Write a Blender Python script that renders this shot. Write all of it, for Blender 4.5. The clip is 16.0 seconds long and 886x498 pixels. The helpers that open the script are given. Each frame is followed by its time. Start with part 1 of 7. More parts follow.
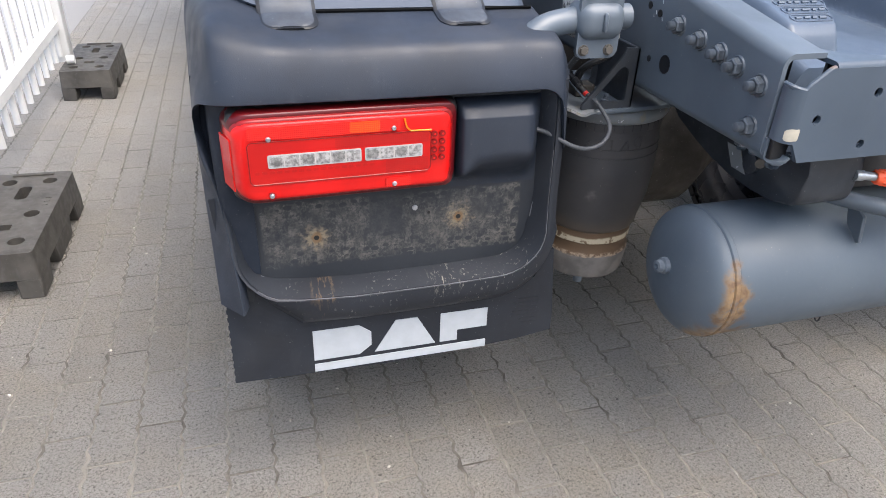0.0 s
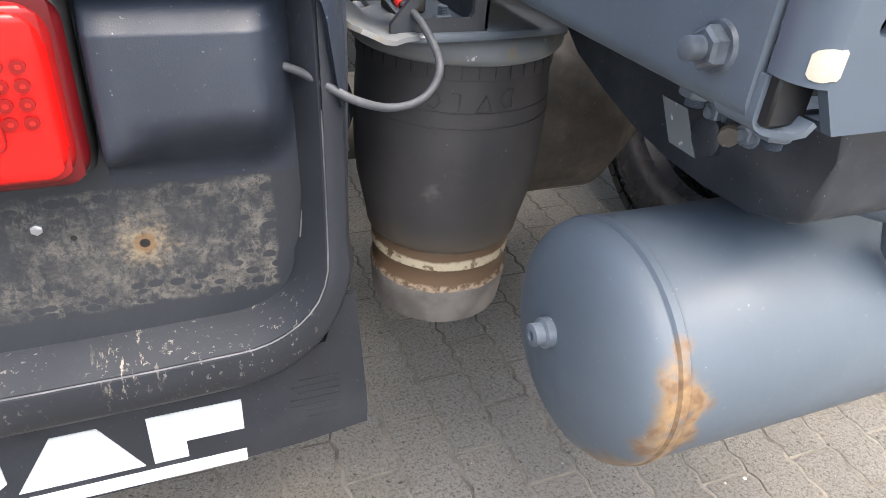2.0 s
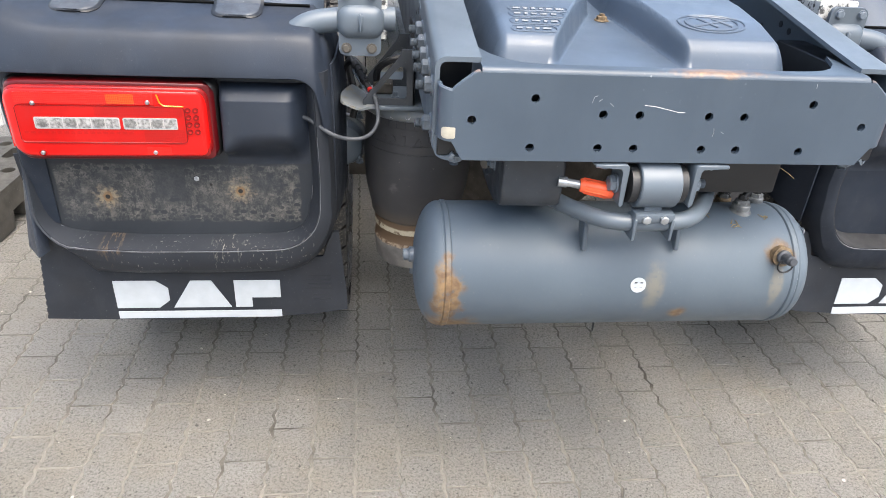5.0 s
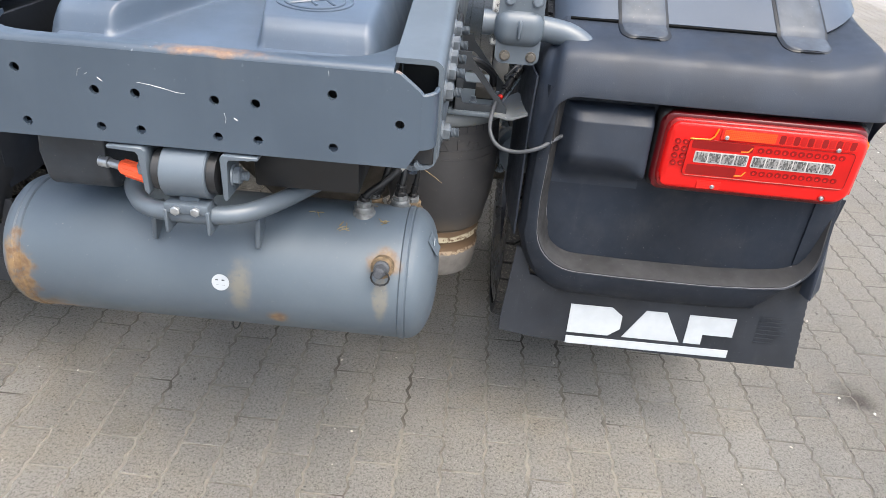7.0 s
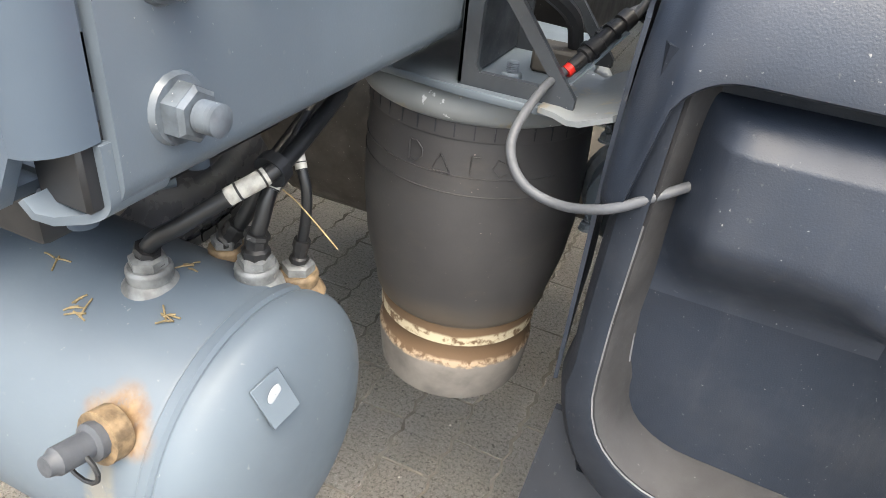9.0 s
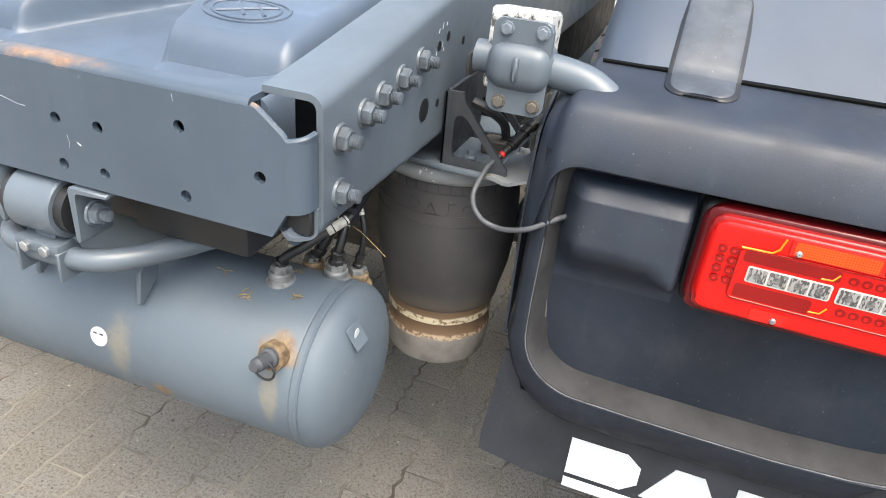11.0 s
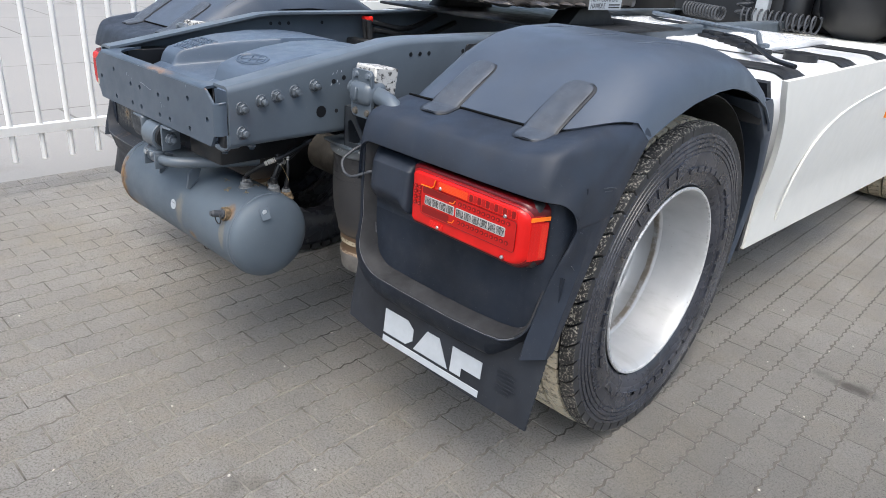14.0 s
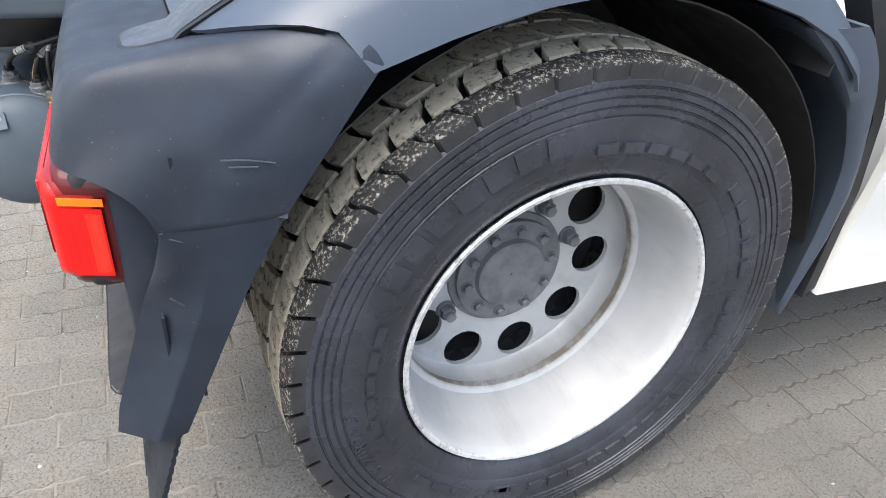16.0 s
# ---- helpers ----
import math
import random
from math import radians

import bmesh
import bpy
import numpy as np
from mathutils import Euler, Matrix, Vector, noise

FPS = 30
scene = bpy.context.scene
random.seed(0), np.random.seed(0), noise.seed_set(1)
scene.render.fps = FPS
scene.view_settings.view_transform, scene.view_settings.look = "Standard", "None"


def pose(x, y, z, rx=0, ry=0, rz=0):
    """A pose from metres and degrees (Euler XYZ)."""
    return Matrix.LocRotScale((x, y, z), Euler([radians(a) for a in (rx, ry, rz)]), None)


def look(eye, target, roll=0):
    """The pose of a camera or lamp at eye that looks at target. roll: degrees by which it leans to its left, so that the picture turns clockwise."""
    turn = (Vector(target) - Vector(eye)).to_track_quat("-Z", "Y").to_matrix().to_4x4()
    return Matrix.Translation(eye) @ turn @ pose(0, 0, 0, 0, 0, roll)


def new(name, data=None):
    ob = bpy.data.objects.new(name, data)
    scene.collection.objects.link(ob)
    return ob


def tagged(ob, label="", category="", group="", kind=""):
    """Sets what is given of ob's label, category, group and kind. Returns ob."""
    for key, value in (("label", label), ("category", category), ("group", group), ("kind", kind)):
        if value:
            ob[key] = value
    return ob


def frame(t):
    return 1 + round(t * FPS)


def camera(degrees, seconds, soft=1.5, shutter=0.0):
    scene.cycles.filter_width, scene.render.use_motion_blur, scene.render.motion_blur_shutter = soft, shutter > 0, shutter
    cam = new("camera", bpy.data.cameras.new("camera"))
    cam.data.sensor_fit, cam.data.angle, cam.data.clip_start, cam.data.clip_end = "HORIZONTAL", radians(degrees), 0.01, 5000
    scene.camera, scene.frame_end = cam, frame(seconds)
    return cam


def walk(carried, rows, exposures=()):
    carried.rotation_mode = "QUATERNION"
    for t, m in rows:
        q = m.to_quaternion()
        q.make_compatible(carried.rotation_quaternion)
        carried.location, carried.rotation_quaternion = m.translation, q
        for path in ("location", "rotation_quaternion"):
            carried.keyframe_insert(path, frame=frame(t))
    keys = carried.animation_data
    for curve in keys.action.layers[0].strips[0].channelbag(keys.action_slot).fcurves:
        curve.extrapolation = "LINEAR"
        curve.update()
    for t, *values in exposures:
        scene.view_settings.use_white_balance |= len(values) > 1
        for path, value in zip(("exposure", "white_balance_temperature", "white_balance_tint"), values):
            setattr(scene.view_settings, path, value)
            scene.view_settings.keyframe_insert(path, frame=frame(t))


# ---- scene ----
cam = camera(66.1, 16.0, soft=0.3)
PATH = [
    (0, (-1.145, -0.775, 1.274), (-0.633, 0.877, 0.27), 2.3),
    (0.5, (-0.964, -0.714, 1.233), (-0.348, 0.915, 0.25), 2.7),
    (1, (-0.874, -0.525, 1.157), (-0.22, 1.026, 0.076), 3.0),
    (1.5, (-0.802, -0.394, 1.105), (-0.144, 1.143, 0.008), 2.9),
    (2, (-0.725, -0.278, 1.034), (-0.042, 1.271, -0.032), 4.8),
    (2.5, (-0.677, -0.205, 1.014), (-0.116, 1.378, -0.073), 5.3),
    (3, (-0.681, -0.203, 1.018), (-0.166, 1.385, -0.083), 5.6),
    (3.2, (-0.7, -0.242, 1.039), (-0.182, 1.354, -0.049), 5.7),
    (5.3, (-0.407, -1.104, 1.331), (-0.197, 0.625, 0.347), 3.5),
    (5.5, (-0.328, -1.127, 1.341), (-0.111, 0.602, 0.359), 3.4),
    (6, (-0.055, -1.103, 1.343), (0.101, 0.639, 0.372), 4.0),
    (6.5, (0.183, -1.038, 1.332), (0.313, 0.691, 0.336), 3.5),
    (7, (0.439, -0.942, 1.314), (0.387, 0.772, 0.285), 4.5),
    (7.5, (0.606, -0.793, 1.281), (0.312, 0.855, 0.187), 5.0),
    (8, (0.64, -0.532, 1.194), (0.255, 1.041, 0.02), 5.9),
    (8.5, (0.627, -0.297, 1.107), (0.083, 1.215, -0.083), 6.3),
    (9, (0.622, -0.16, 1.05), (0.0, 1.404, -0.03), 6.1),
    (9.2, (0.617, -0.147, 1.032), (-0.013, 1.407, -0.058), 6.3),
    (11.3, (0.787, -0.695, 1.28), (0.256, 0.984, 0.331), 5.5),
    (11.5, (0.885, -0.786, 1.294), (0.326, 0.891, 0.357), 5.7),
    (12, (1.084, -0.995, 1.362), (0.422, 0.675, 0.483), 5.6),
    (12.5, (1.276, -1.171, 1.386), (0.528, 0.469, 0.518), 5.5),
    (13, (1.6, -1.207, 1.412), (0.567, 0.355, 0.711), 4.9),
    (13.5, (1.869, -1.101, 1.426), (0.726, 0.364, 0.686), 4.6),
    (14, (1.965, -0.854, 1.4), (0.735, 0.503, 0.596), 4.6),
    (14.5, (2.072, -0.559, 1.371), (0.743, 0.664, 0.511), 4.4),
    (15, (2.159, -0.178, 1.34), (0.732, 0.87, 0.408), 4.5),
    (15.5, (2.076, 0.122, 1.283), (0.587, 0.991, 0.27), 4.4),
    (16, (1.954, 0.401, 1.266), (0.43, 1.143, 0.205), 4.7),
]
EXPOSURES = [(0.0, 1.40, 6520, 10), (0.8, 1.66, 6650, 10), (2.0, 2.26, 6870, 10), (3.2, 2.70, 6960, 10), (5.3, 1.62, 6650, 7), (7.2, 1.58, 6680, 7), (8.2, 1.58, 6900, 6), (9.2, 2.48, 7120, 6), (11.3, 1.74, 6980, 6), (12.2, 1.54, 6880, 6), (13.5, 1.0, 6450, 7), (14.5, 0.97, 6350, 7), (15.5, 1.16, 6380, 7), (16.0, 1.56, 6450, 7)]
walk(cam, [(t, look(eye, target, roll)) for t, eye, target, roll in PATH], EXPOSURES)

# ---- light: bright overcast day ----
SUN_EL, SUN_AZ = 65.0, 150.0
world = bpy.data.worlds.new("sky")
scene.world = world
world.use_nodes = True
wn, wl = world.node_tree.nodes, world.node_tree.links
sky = wn.new("ShaderNodeTexSky")
sky.sky_type, sky.sun_disc = "NISHITA", False
sky.sun_elevation, sky.sun_rotation = radians(SUN_EL), radians(SUN_AZ)
sky.air_density, sky.dust_density, sky.ozone_density = 1.0, 4.5, 0.8
wl.new(sky.outputs["Color"], wn["Background"].inputs["Color"])
wn["Background"].inputs["Strength"].default_value = 0.15

lamp = bpy.data.lights.new("sun", "SUN")
lamp.energy, lamp.angle, lamp.color = 1.35, radians(64), (1.0, 0.985, 0.97)
sun = new("sun", lamp)
az, el = radians(SUN_AZ), radians(SUN_EL)
sun.matrix_world = look((8 * math.sin(az) * math.cos(el), 8 * math.cos(az) * math.cos(el), 8 * math.sin(el)), (0, 0, 0))


# ---- materials ----
class Mat:
    """A node material with a few short-hands."""

    def __init__(self, name):
        self.m = bpy.data.materials.new(name)
        self.m.use_nodes = True
        self.n, self.l = self.m.node_tree.nodes, self.m.node_tree.links
        self.b = self.n["Principled BSDF"]
        self.pos = self.n.new("ShaderNodeNewGeometry").outputs["Position"]

    def noise(self, scale, detail=4.0, rough=0.55, stretch=(1, 1, 1), src=None):
        mp = self.n.new("ShaderNodeMapping")
        mp.inputs["Scale"].default_value = stretch
        self.l.new(src or self.pos, mp.inputs["Vector"])
        t = self.n.new("ShaderNodeTexNoise")
        t.inputs["Scale"].default_value, t.inputs["Detail"].default_value, t.inputs["Roughness"].default_value = scale, detail, rough
        self.l.new(mp.outputs["Vector"], t.inputs["Vector"])
        return t.outputs["Fac"]

    def ramp(self, fac, lo, hi, a=0.0, b=1.0):
        r = self.n.new("ShaderNodeMapRange")
        r.interpolation_type = "SMOOTHSTEP"
        for k, v in zip(("From Min", "From Max", "To Min", "To Max"), (lo, hi, a, b)):
            r.inputs[k].default_value = v
        self.l.new(fac, r.inputs["Value"])
        return r.outputs["Result"]

    def math(self, op, a, b):
        m = self.n.new("ShaderNodeMath")
        m.operation = op
        for i, v in enumerate((a, b)):
            if isinstance(v, (int, float)):
                m.inputs[i].default_value = v
            else:
                self.l.new(v, m.inputs[i])
        return m.outputs[0]

    def mix(self, fac, a, b):
        m = self.n.new("ShaderNodeMix")
        m.data_type = "RGBA"
        for k, v in ((0, fac), (6, a), (7, b)):
            if isinstance(v, (int, float)):
                m.inputs[k].default_value = v
            elif isinstance(v, tuple):
                m.inputs[k].default_value = (*v, 1)
            else:
                self.l.new(v, m.inputs[k])
        return m.outputs[2]

    def near(self, p, r0, r1, squash=(1, 1, 1), wobble=0.03, scale=25.0):
        """1 inside r0 of the point p, 0 outside r1, with a ragged edge."""
        s = self.n.new("ShaderNodeVectorMath")
        s.operation = "SUBTRACT"
        self.l.new(self.pos, s.inputs[0])
        s.inputs[1].default_value = p
        q = self.n.new("ShaderNodeVectorMath")
        q.operation = "MULTIPLY"
        self.l.new(s.outputs[0], q.inputs[0])
        q.inputs[1].default_value = squash
        d = self.n.new("ShaderNodeVectorMath")
        d.operation = "LENGTH"
        self.l.new(q.outputs[0], d.inputs[0])
        w = self.math("MULTIPLY", self.math("SUBTRACT", self.noise(scale, 6), 0.5), wobble)
        return self.ramp(self.math("ADD", d.outputs["Value"], w), r0, r1, 1.0, 0.0)

    def bump(self, height, strength, distance=0.002):
        b = self.n.new("ShaderNodeBump")
        b.inputs["Strength"].default_value, b.inputs["Distance"].default_value = strength, distance
        self.l.new(height, b.inputs["Height"])
        old = self.b.inputs["Normal"].links
        if old:
            self.l.new(old[0].from_socket, b.inputs["Normal"])
        self.l.new(b.outputs["Normal"], self.b.inputs["Normal"])

    def set(self, **kw):
        names = dict(color="Base Color", rough="Roughness", metal="Metallic", spec="Specular IOR Level", coat="Coat Weight", trans="Transmission Weight", ior="IOR", coat_rough="Coat Roughness")
        for k, v in kw.items():
            s = self.b.inputs[names[k]]
            if isinstance(v, tuple):
                s.default_value = (*v, 1)
            elif isinstance(v, (int, float)):
                s.default_value = v
            else:
                self.l.new(v, s)
        return self


def plain(name, color, rough=0.5, metal=0.0, var=0.25, scale=6.0, grain=0.0, grain_scale=400.0, dust=0.0, **kw):
    """A surface with broad tone changes, gloss changes, fine grain and a little dust."""
    m = Mat(name)
    lo, hi = tuple(c * (1 - var) for c in color), tuple(min(1, c * (1 + var)) for c in color)
    c = m.mix(m.ramp(m.noise(scale, 5), 0.3, 0.7), lo, hi)
    if dust:
        specks = m.ramp(m.noise(160.0, 3, 0.7), 0.66, 0.74)
        c = m.mix(m.math("MULTIPLY", specks, dust), c, (0.42, 0.39, 0.34))
        c = m.mix(m.math("MULTIPLY", m.ramp(m.noise(9.0, 6, 0.65), 0.45, 0.8), dust * 0.5), c, (0.30, 0.28, 0.25))
        # sparse bright grains and faint rubbed streaks
        c = m.mix(m.math("MULTIPLY", m.ramp(m.noise(330.0, 2, 0.5), 0.735, 0.76), min(0.6, dust * 5)), c, (0.40, 0.39, 0.37))
        c = m.mix(m.math("MULTIPLY", m.ramp(m.noise(24.0, 7, 0.7, (1, 1, 0.25)), 0.56, 0.74), dust * 0.45), c, (0.26, 0.26, 0.27))
    m.set(color=c, metal=metal, rough=m.ramp(m.noise(scale * 3, 5), 0.3, 0.7, rough * 0.82, min(1, rough * 1.18)), **kw)
    if grain:
        m.bump(m.noise(grain_scale, 2), grain, 0.001)
    return m.m


M = {}
M["plastic"] = plain("dark_plastic", (0.0165, 0.0228, 0.0355), 0.52, var=0.22, grain=0.22, grain_scale=700, dust=0.07, spec=0.42)
# the mudguard plastic again, darkened for the shade in the recess
M["recess_shaded_plastic"] = plain("textured_shaded_plastic", (0.0105, 0.0150, 0.0240), 0.66, var=0.25, scale=5, grain=0.30, grain_scale=600, dust=0.06, spec=0.32)
M["strap"] = plain("dusty_plastic", (0.046, 0.054, 0.067), 0.40, var=0.22, scale=25, grain=0.12, grain_scale=900, dust=0.18)
# greyer moulding, its tone also raised for light from above
M["hood"] = plain("grey_toplit_hood", (0.049, 0.063, 0.087), 0.42, var=0.12, scale=3, grain=0.10, grain_scale=900, dust=0.05, spec=0.5)
M["plastic_black"] = plain("black_plastic", (0.014, 0.014, 0.015), 0.5, grain=0.1, dust=0.08)
M["rubber"] = plain("black_rubber", (0.015, 0.018, 0.024), 0.5, var=0.3, grain=0.15, grain_scale=600, dust=0.06, spec=0.35)
M["chassis"] = plain("grey_chassis_paint", (0.086, 0.107, 0.130), 0.38, var=0.12, scale=4, grain=0.06, grain_scale=500, dust=0.06)
M["cover"] = plain("grey_moulded_cover", (0.066, 0.090, 0.126), 0.34, var=0.12, grain=0.15, grain_scale=700, dust=0.08)
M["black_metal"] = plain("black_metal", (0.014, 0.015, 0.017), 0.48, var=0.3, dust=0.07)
# black plastic; also the black that fills shaded hollows
M["cab_black"] = plain("black_plastic_and_shade", (0.008, 0.009, 0.011), 0.42, var=0.3, dust=0.02)
# near-black that puts shade into the gap under the cover
M["gap_shade"] = plain("shadowed_gap", (0.004, 0.0045, 0.005), 0.9, var=0.1, spec=0.1)
# pale tone painting the light caught along the recess edges
M["edge_highlight"] = plain("pale_edge_highlight", (0.105, 0.108, 0.118), 0.5, var=0.3, scale=30)
# recess plastic with thin dust, lightened for sky light on the ledge
M["ledge_lit"] = plain("dusty_skylit_plastic", (0.027, 0.0275, 0.030), 0.66, var=0.25, scale=12, grain=0.2, grain_scale=700, dust=0.04, spec=0.35)
M["marker"] = plain("amber_marker", (0.75, 0.22, 0.02), 0.3, var=0.1)
M["nut_metal"] = plain("greyed_nut", (0.080, 0.095, 0.112), 0.42, metal=0.15, var=0.35, scale=70, dust=0.15)
M["zinc"] = plain("zinc_bolt", (0.42, 0.44, 0.46), 0.38, metal=0.85, var=0.25, scale=60)
M["bolt_grey"] = plain("painted_bolt", (0.105, 0.128, 0.155), 0.40, var=0.25, scale=60, dust=0.15)
M["white_paint"] = plain("white_cab_paint", (0.72, 0.72, 0.68), 0.34, var=0.01)
M["white_mark"] = plain("white_vinyl", (0.40, 0.43, 0.46), 0.45, var=0.05, scale=30, dust=0.08)
M["tag_white"] = plain("soiled_white_sleeve", (0.36, 0.35, 0.32), 0.55, var=0.3, scale=120)
M["fence"] = plain("white_fence_paint", (0.70, 0.70, 0.685), 0.45, var=0.05, dust=0.05)
M["tyre"] = plain("tyre_rubber", (0.033, 0.036, 0.046), 0.28, var=0.35, scale=5, grain=0.1, grain_scale=500, dust=0.07)
M["alu"] = plain("aluminium_plate", (0.74, 0.75, 0.76), 0.38, metal=0.3, var=0.1)
M["orange"] = plain("orange_plastic", (0.80, 0.105, 0.035), 0.45, var=0.08)
M["grease"] = plain("greasy_iron", (0.034, 0.029, 0.026), 0.34, var=0.6, scale=18, grain=0.8, grain_scale=70, dust=0.25)
M["foot"] = plain("recycled_plastic", (0.062, 0.058, 0.052), 0.7, var=0.3, scale=12, grain=0.4, grain_scale=250, dust=0.25)
M["rust_machine"] = plain("rusty_steel", (0.22, 0.085, 0.035), 0.8, var=0.5, scale=3, grain=0.4, grain_scale=60)
M["glass_dark"] = plain("dark_glass", (0.02, 0.022, 0.025), 0.08, var=0.05)
M["car_blue"] = plain("blue_car_paint", (0.012, 0.025, 0.09), 0.25, var=0.05, coat=0.6)
M["hose"] = plain("grey_cable", (0.050, 0.055, 0.064), 0.62, var=0.15, scale=60)
M["fitting_grey"] = plain("corroded_zinc", (0.15, 0.155, 0.155), 0.5, metal=0.25, var=0.4, scale=70, dust=0.35)
M["brass"] = plain("rusty_brass", (0.17, 0.12, 0.07), 0.7, metal=0.2, var=0.5, scale=80)
M["axle"] = plain("dusty_axle", (0.060, 0.054, 0.046), 0.75, var=0.35, scale=9, dust=0.3)
M["primer"] = plain("bare_primer", (0.40, 0.37, 0.30), 0.7, var=0.15, scale=40)
M["straw"] = plain("dry_straw", (0.20, 0.15, 0.075), 0.8, var=0.4, scale=90)
M["red_dot"] = plain("red_plastic", (0.6, 0.02, 0.015), 0.4)
M["yellow"] = plain("yellow_plastic", (0.75, 0.50, 0.02), 0.4)


def lens_material(name, color, deep, cells=0.0, rough=0.06):
    """Moulded lens plastic: a glossy skin over red chambers, with fine prisms where cells is set."""
    m = Mat(name)
    c = m.mix(m.ramp(m.noise(14, 4), 0.35, 0.65), tuple(v * 0.86 for v in color), color)
    if cells:
        mp = m.n.new("ShaderNodeMapping")
        mp.inputs["Rotation"].default_value = (0, radians(45), 0)
        m.l.new(m.pos, mp.inputs["Vector"])
        ck = m.n.new("ShaderNodeTexChecker")
        ck.inputs["Scale"].default_value = 420.0
        m.l.new(mp.outputs["Vector"], ck.inputs["Vector"])
        c = m.mix(m.math("MULTIPLY", ck.outputs["Fac"], cells), c, deep)
        m.bump(ck.outputs["Fac"], 0.35, 0.0008)
    m.set(color=c, rough=0.45, coat=0.55, coat_rough=rough, spec=0.15)
    m.bump(m.noise(70, 2), 0.04, 0.001)
    return m.m


M["lens_red"] = lens_material("red_lens", (0.60, 0.006, 0.005), (0.40, 0.004, 0.004))
M["lens_rim_red"] = lens_material("clear_red_lens_skin", (0.22, 0.006, 0.007), (0.30, 0.004, 0.004))
M["lens_flange"] = lens_material("dark_red_flange", (0.085, 0.003, 0.005), (0.03, 0.002, 0.002))
M["lens_deep"] = lens_material("deep_red_lens", (0.20, 0.003, 0.003), (0.12, 0.002, 0.002))
M["lens_inner"] = lens_material("red_chamber", (0.46, 0.005, 0.004), (0.36, 0.004, 0.004))
M["lens_prism"] = lens_material("red_prism_lens", (0.80, 0.018, 0.012), (0.36, 0.004, 0.004), 0.7)
M["lens_dusk"] = lens_material("dusky_red_chamber", (0.40, 0.006, 0.005), (0.30, 0.004, 0.004), 0.4)
M["lens_fine"] = lens_material("fine_red_prism", (0.62, 0.008, 0.006), (0.46, 0.005, 0.004), 0.6)
M["lens_amber"] = lens_material("amber_prism_lens", (0.85, 0.075, 0.010), (0.60, 0.020, 0.006), 0.6)
M["lens_salmon"] = lens_material("salmon_prism_lens", (0.68, 0.035, 0.016), (0.50, 0.012, 0.008), 0.7)
M["lens_orange"] = lens_material("orange_lens", (0.95, 0.20, 0.012), (0.6, 0.1, 0.01))
M["led_white"] = plain("white_lamp_plastic", (0.40, 0.385, 0.37), 0.25, var=0.12, scale=120)


def led_material():
    """Faceted chrome reflector: bright and dark slivers."""
    m = Mat("led_reflector")
    v = m.n.new("ShaderNodeTexVoronoi")
    v.inputs["Scale"].default_value = 300.0
    mp = m.n.new("ShaderNodeMapping")
    mp.inputs["Scale"].default_value = (1.7, 1.0, 0.6)
    m.l.new(m.pos, mp.inputs["Vector"])
    m.l.new(mp.outputs["Vector"], v.inputs["Vector"])
    f = m.ramp(v.outputs["Color"], 0.30, 0.62)
    m.set(color=m.mix(f, (0.085, 0.085, 0.087), (0.36, 0.355, 0.35)), metal=0.4, rough=0.22, coat=0.6, coat_rough=0.05)
    return m.m


M["lens_clear"] = led_material()
M["led_lens"] = plain("smoky_led_lens", (0.10, 0.10, 0.10), 0.15, var=0.5, scale=200)
M["led_shadow"] = plain("grey_led_shade", (0.17, 0.167, 0.163), 0.25, var=0.4, scale=150)
M["led_frost"] = plain("frosted_led_cell", (0.27, 0.265, 0.26), 0.25, var=0.5, scale=150)


def flaking_material():
    m = Mat("flaking_label")
    f = m.ramp(m.noise(55, 7, 0.7), 0.42, 0.5)
    c = m.mix(f, (0.05, 0.05, 0.05), (0.44, 0.44, 0.425))
    c = m.mix(m.ramp(m.noise(160, 3), 0.6, 0.7, 0, 0.6), c, (0.12, 0.12, 0.11))
    m.set(color=c, rough=0.75)
    m.bump(f, 0.5, 0.002)
    return m.m


M["flaking"] = flaking_material()


def rim_material():
    """Silver paint, brown dirt in the well, chips along the outer lip."""
    m = Mat("silver_rim_paint")
    sep = m.n.new("ShaderNodeSeparateXYZ")
    m.l.new(m.pos, sep.inputs[0])
    x = m.math("ADD", m.math("ABSOLUTE", sep.outputs["X"], 0.0), m.math("MULTIPLY", m.math("SUBTRACT", m.noise(30, 5), 0.5), 0.010))
    c = m.mix(m.ramp(m.noise(5, 5), 0.3, 0.7), (0.41, 0.42, 0.425), (0.49, 0.50, 0.505))
    dirt = m.math("MULTIPLY", m.ramp(x, 1.004, 1.012), m.ramp(x, 1.034, 1.026))
    c = m.mix(m.math("MULTIPLY", m.math("MULTIPLY", dirt, m.ramp(m.noise(14, 6, 0.7), 0.30, 0.60)), 0.85), c, (0.16, 0.125, 0.085))
    chips = m.math("MULTIPLY", m.ramp(x, 1.181, 1.185), m.ramp(m.noise(34, 8, 0.8), 0.54, 0.60))
    c = m.mix(m.math("MULTIPLY", chips, 0.55), c, (0.09, 0.075, 0.065))
    c = m.mix(m.math("MULTIPLY", m.ramp(m.noise(110, 4, 0.7), 0.66, 0.72), 0.5), c, (0.20, 0.18, 0.15))
    c = m.mix(m.math("MULTIPLY", m.ramp(m.noise(7, 8, 0.7, (0.4, 1.6, 1.6)), 0.48, 0.70), 0.30), c, (0.22, 0.215, 0.205))
    rub = m.math("MULTIPLY", m.ramp(x, 1.183, 1.188), m.ramp(m.noise(60, 6, 0.75), 0.56, 0.48))
    c = m.mix(m.math("MULTIPLY", rub, 0.7), c, (0.66, 0.66, 0.65))
    m.set(color=c, metal=0.2, rough=m.ramp(m.noise(16, 5), 0.3, 0.7, 0.36, 0.5))
    m.bump(m.noise(45, 6, 0.6), 0.10, 0.002)
    return m.m


M["rim"] = rim_material()
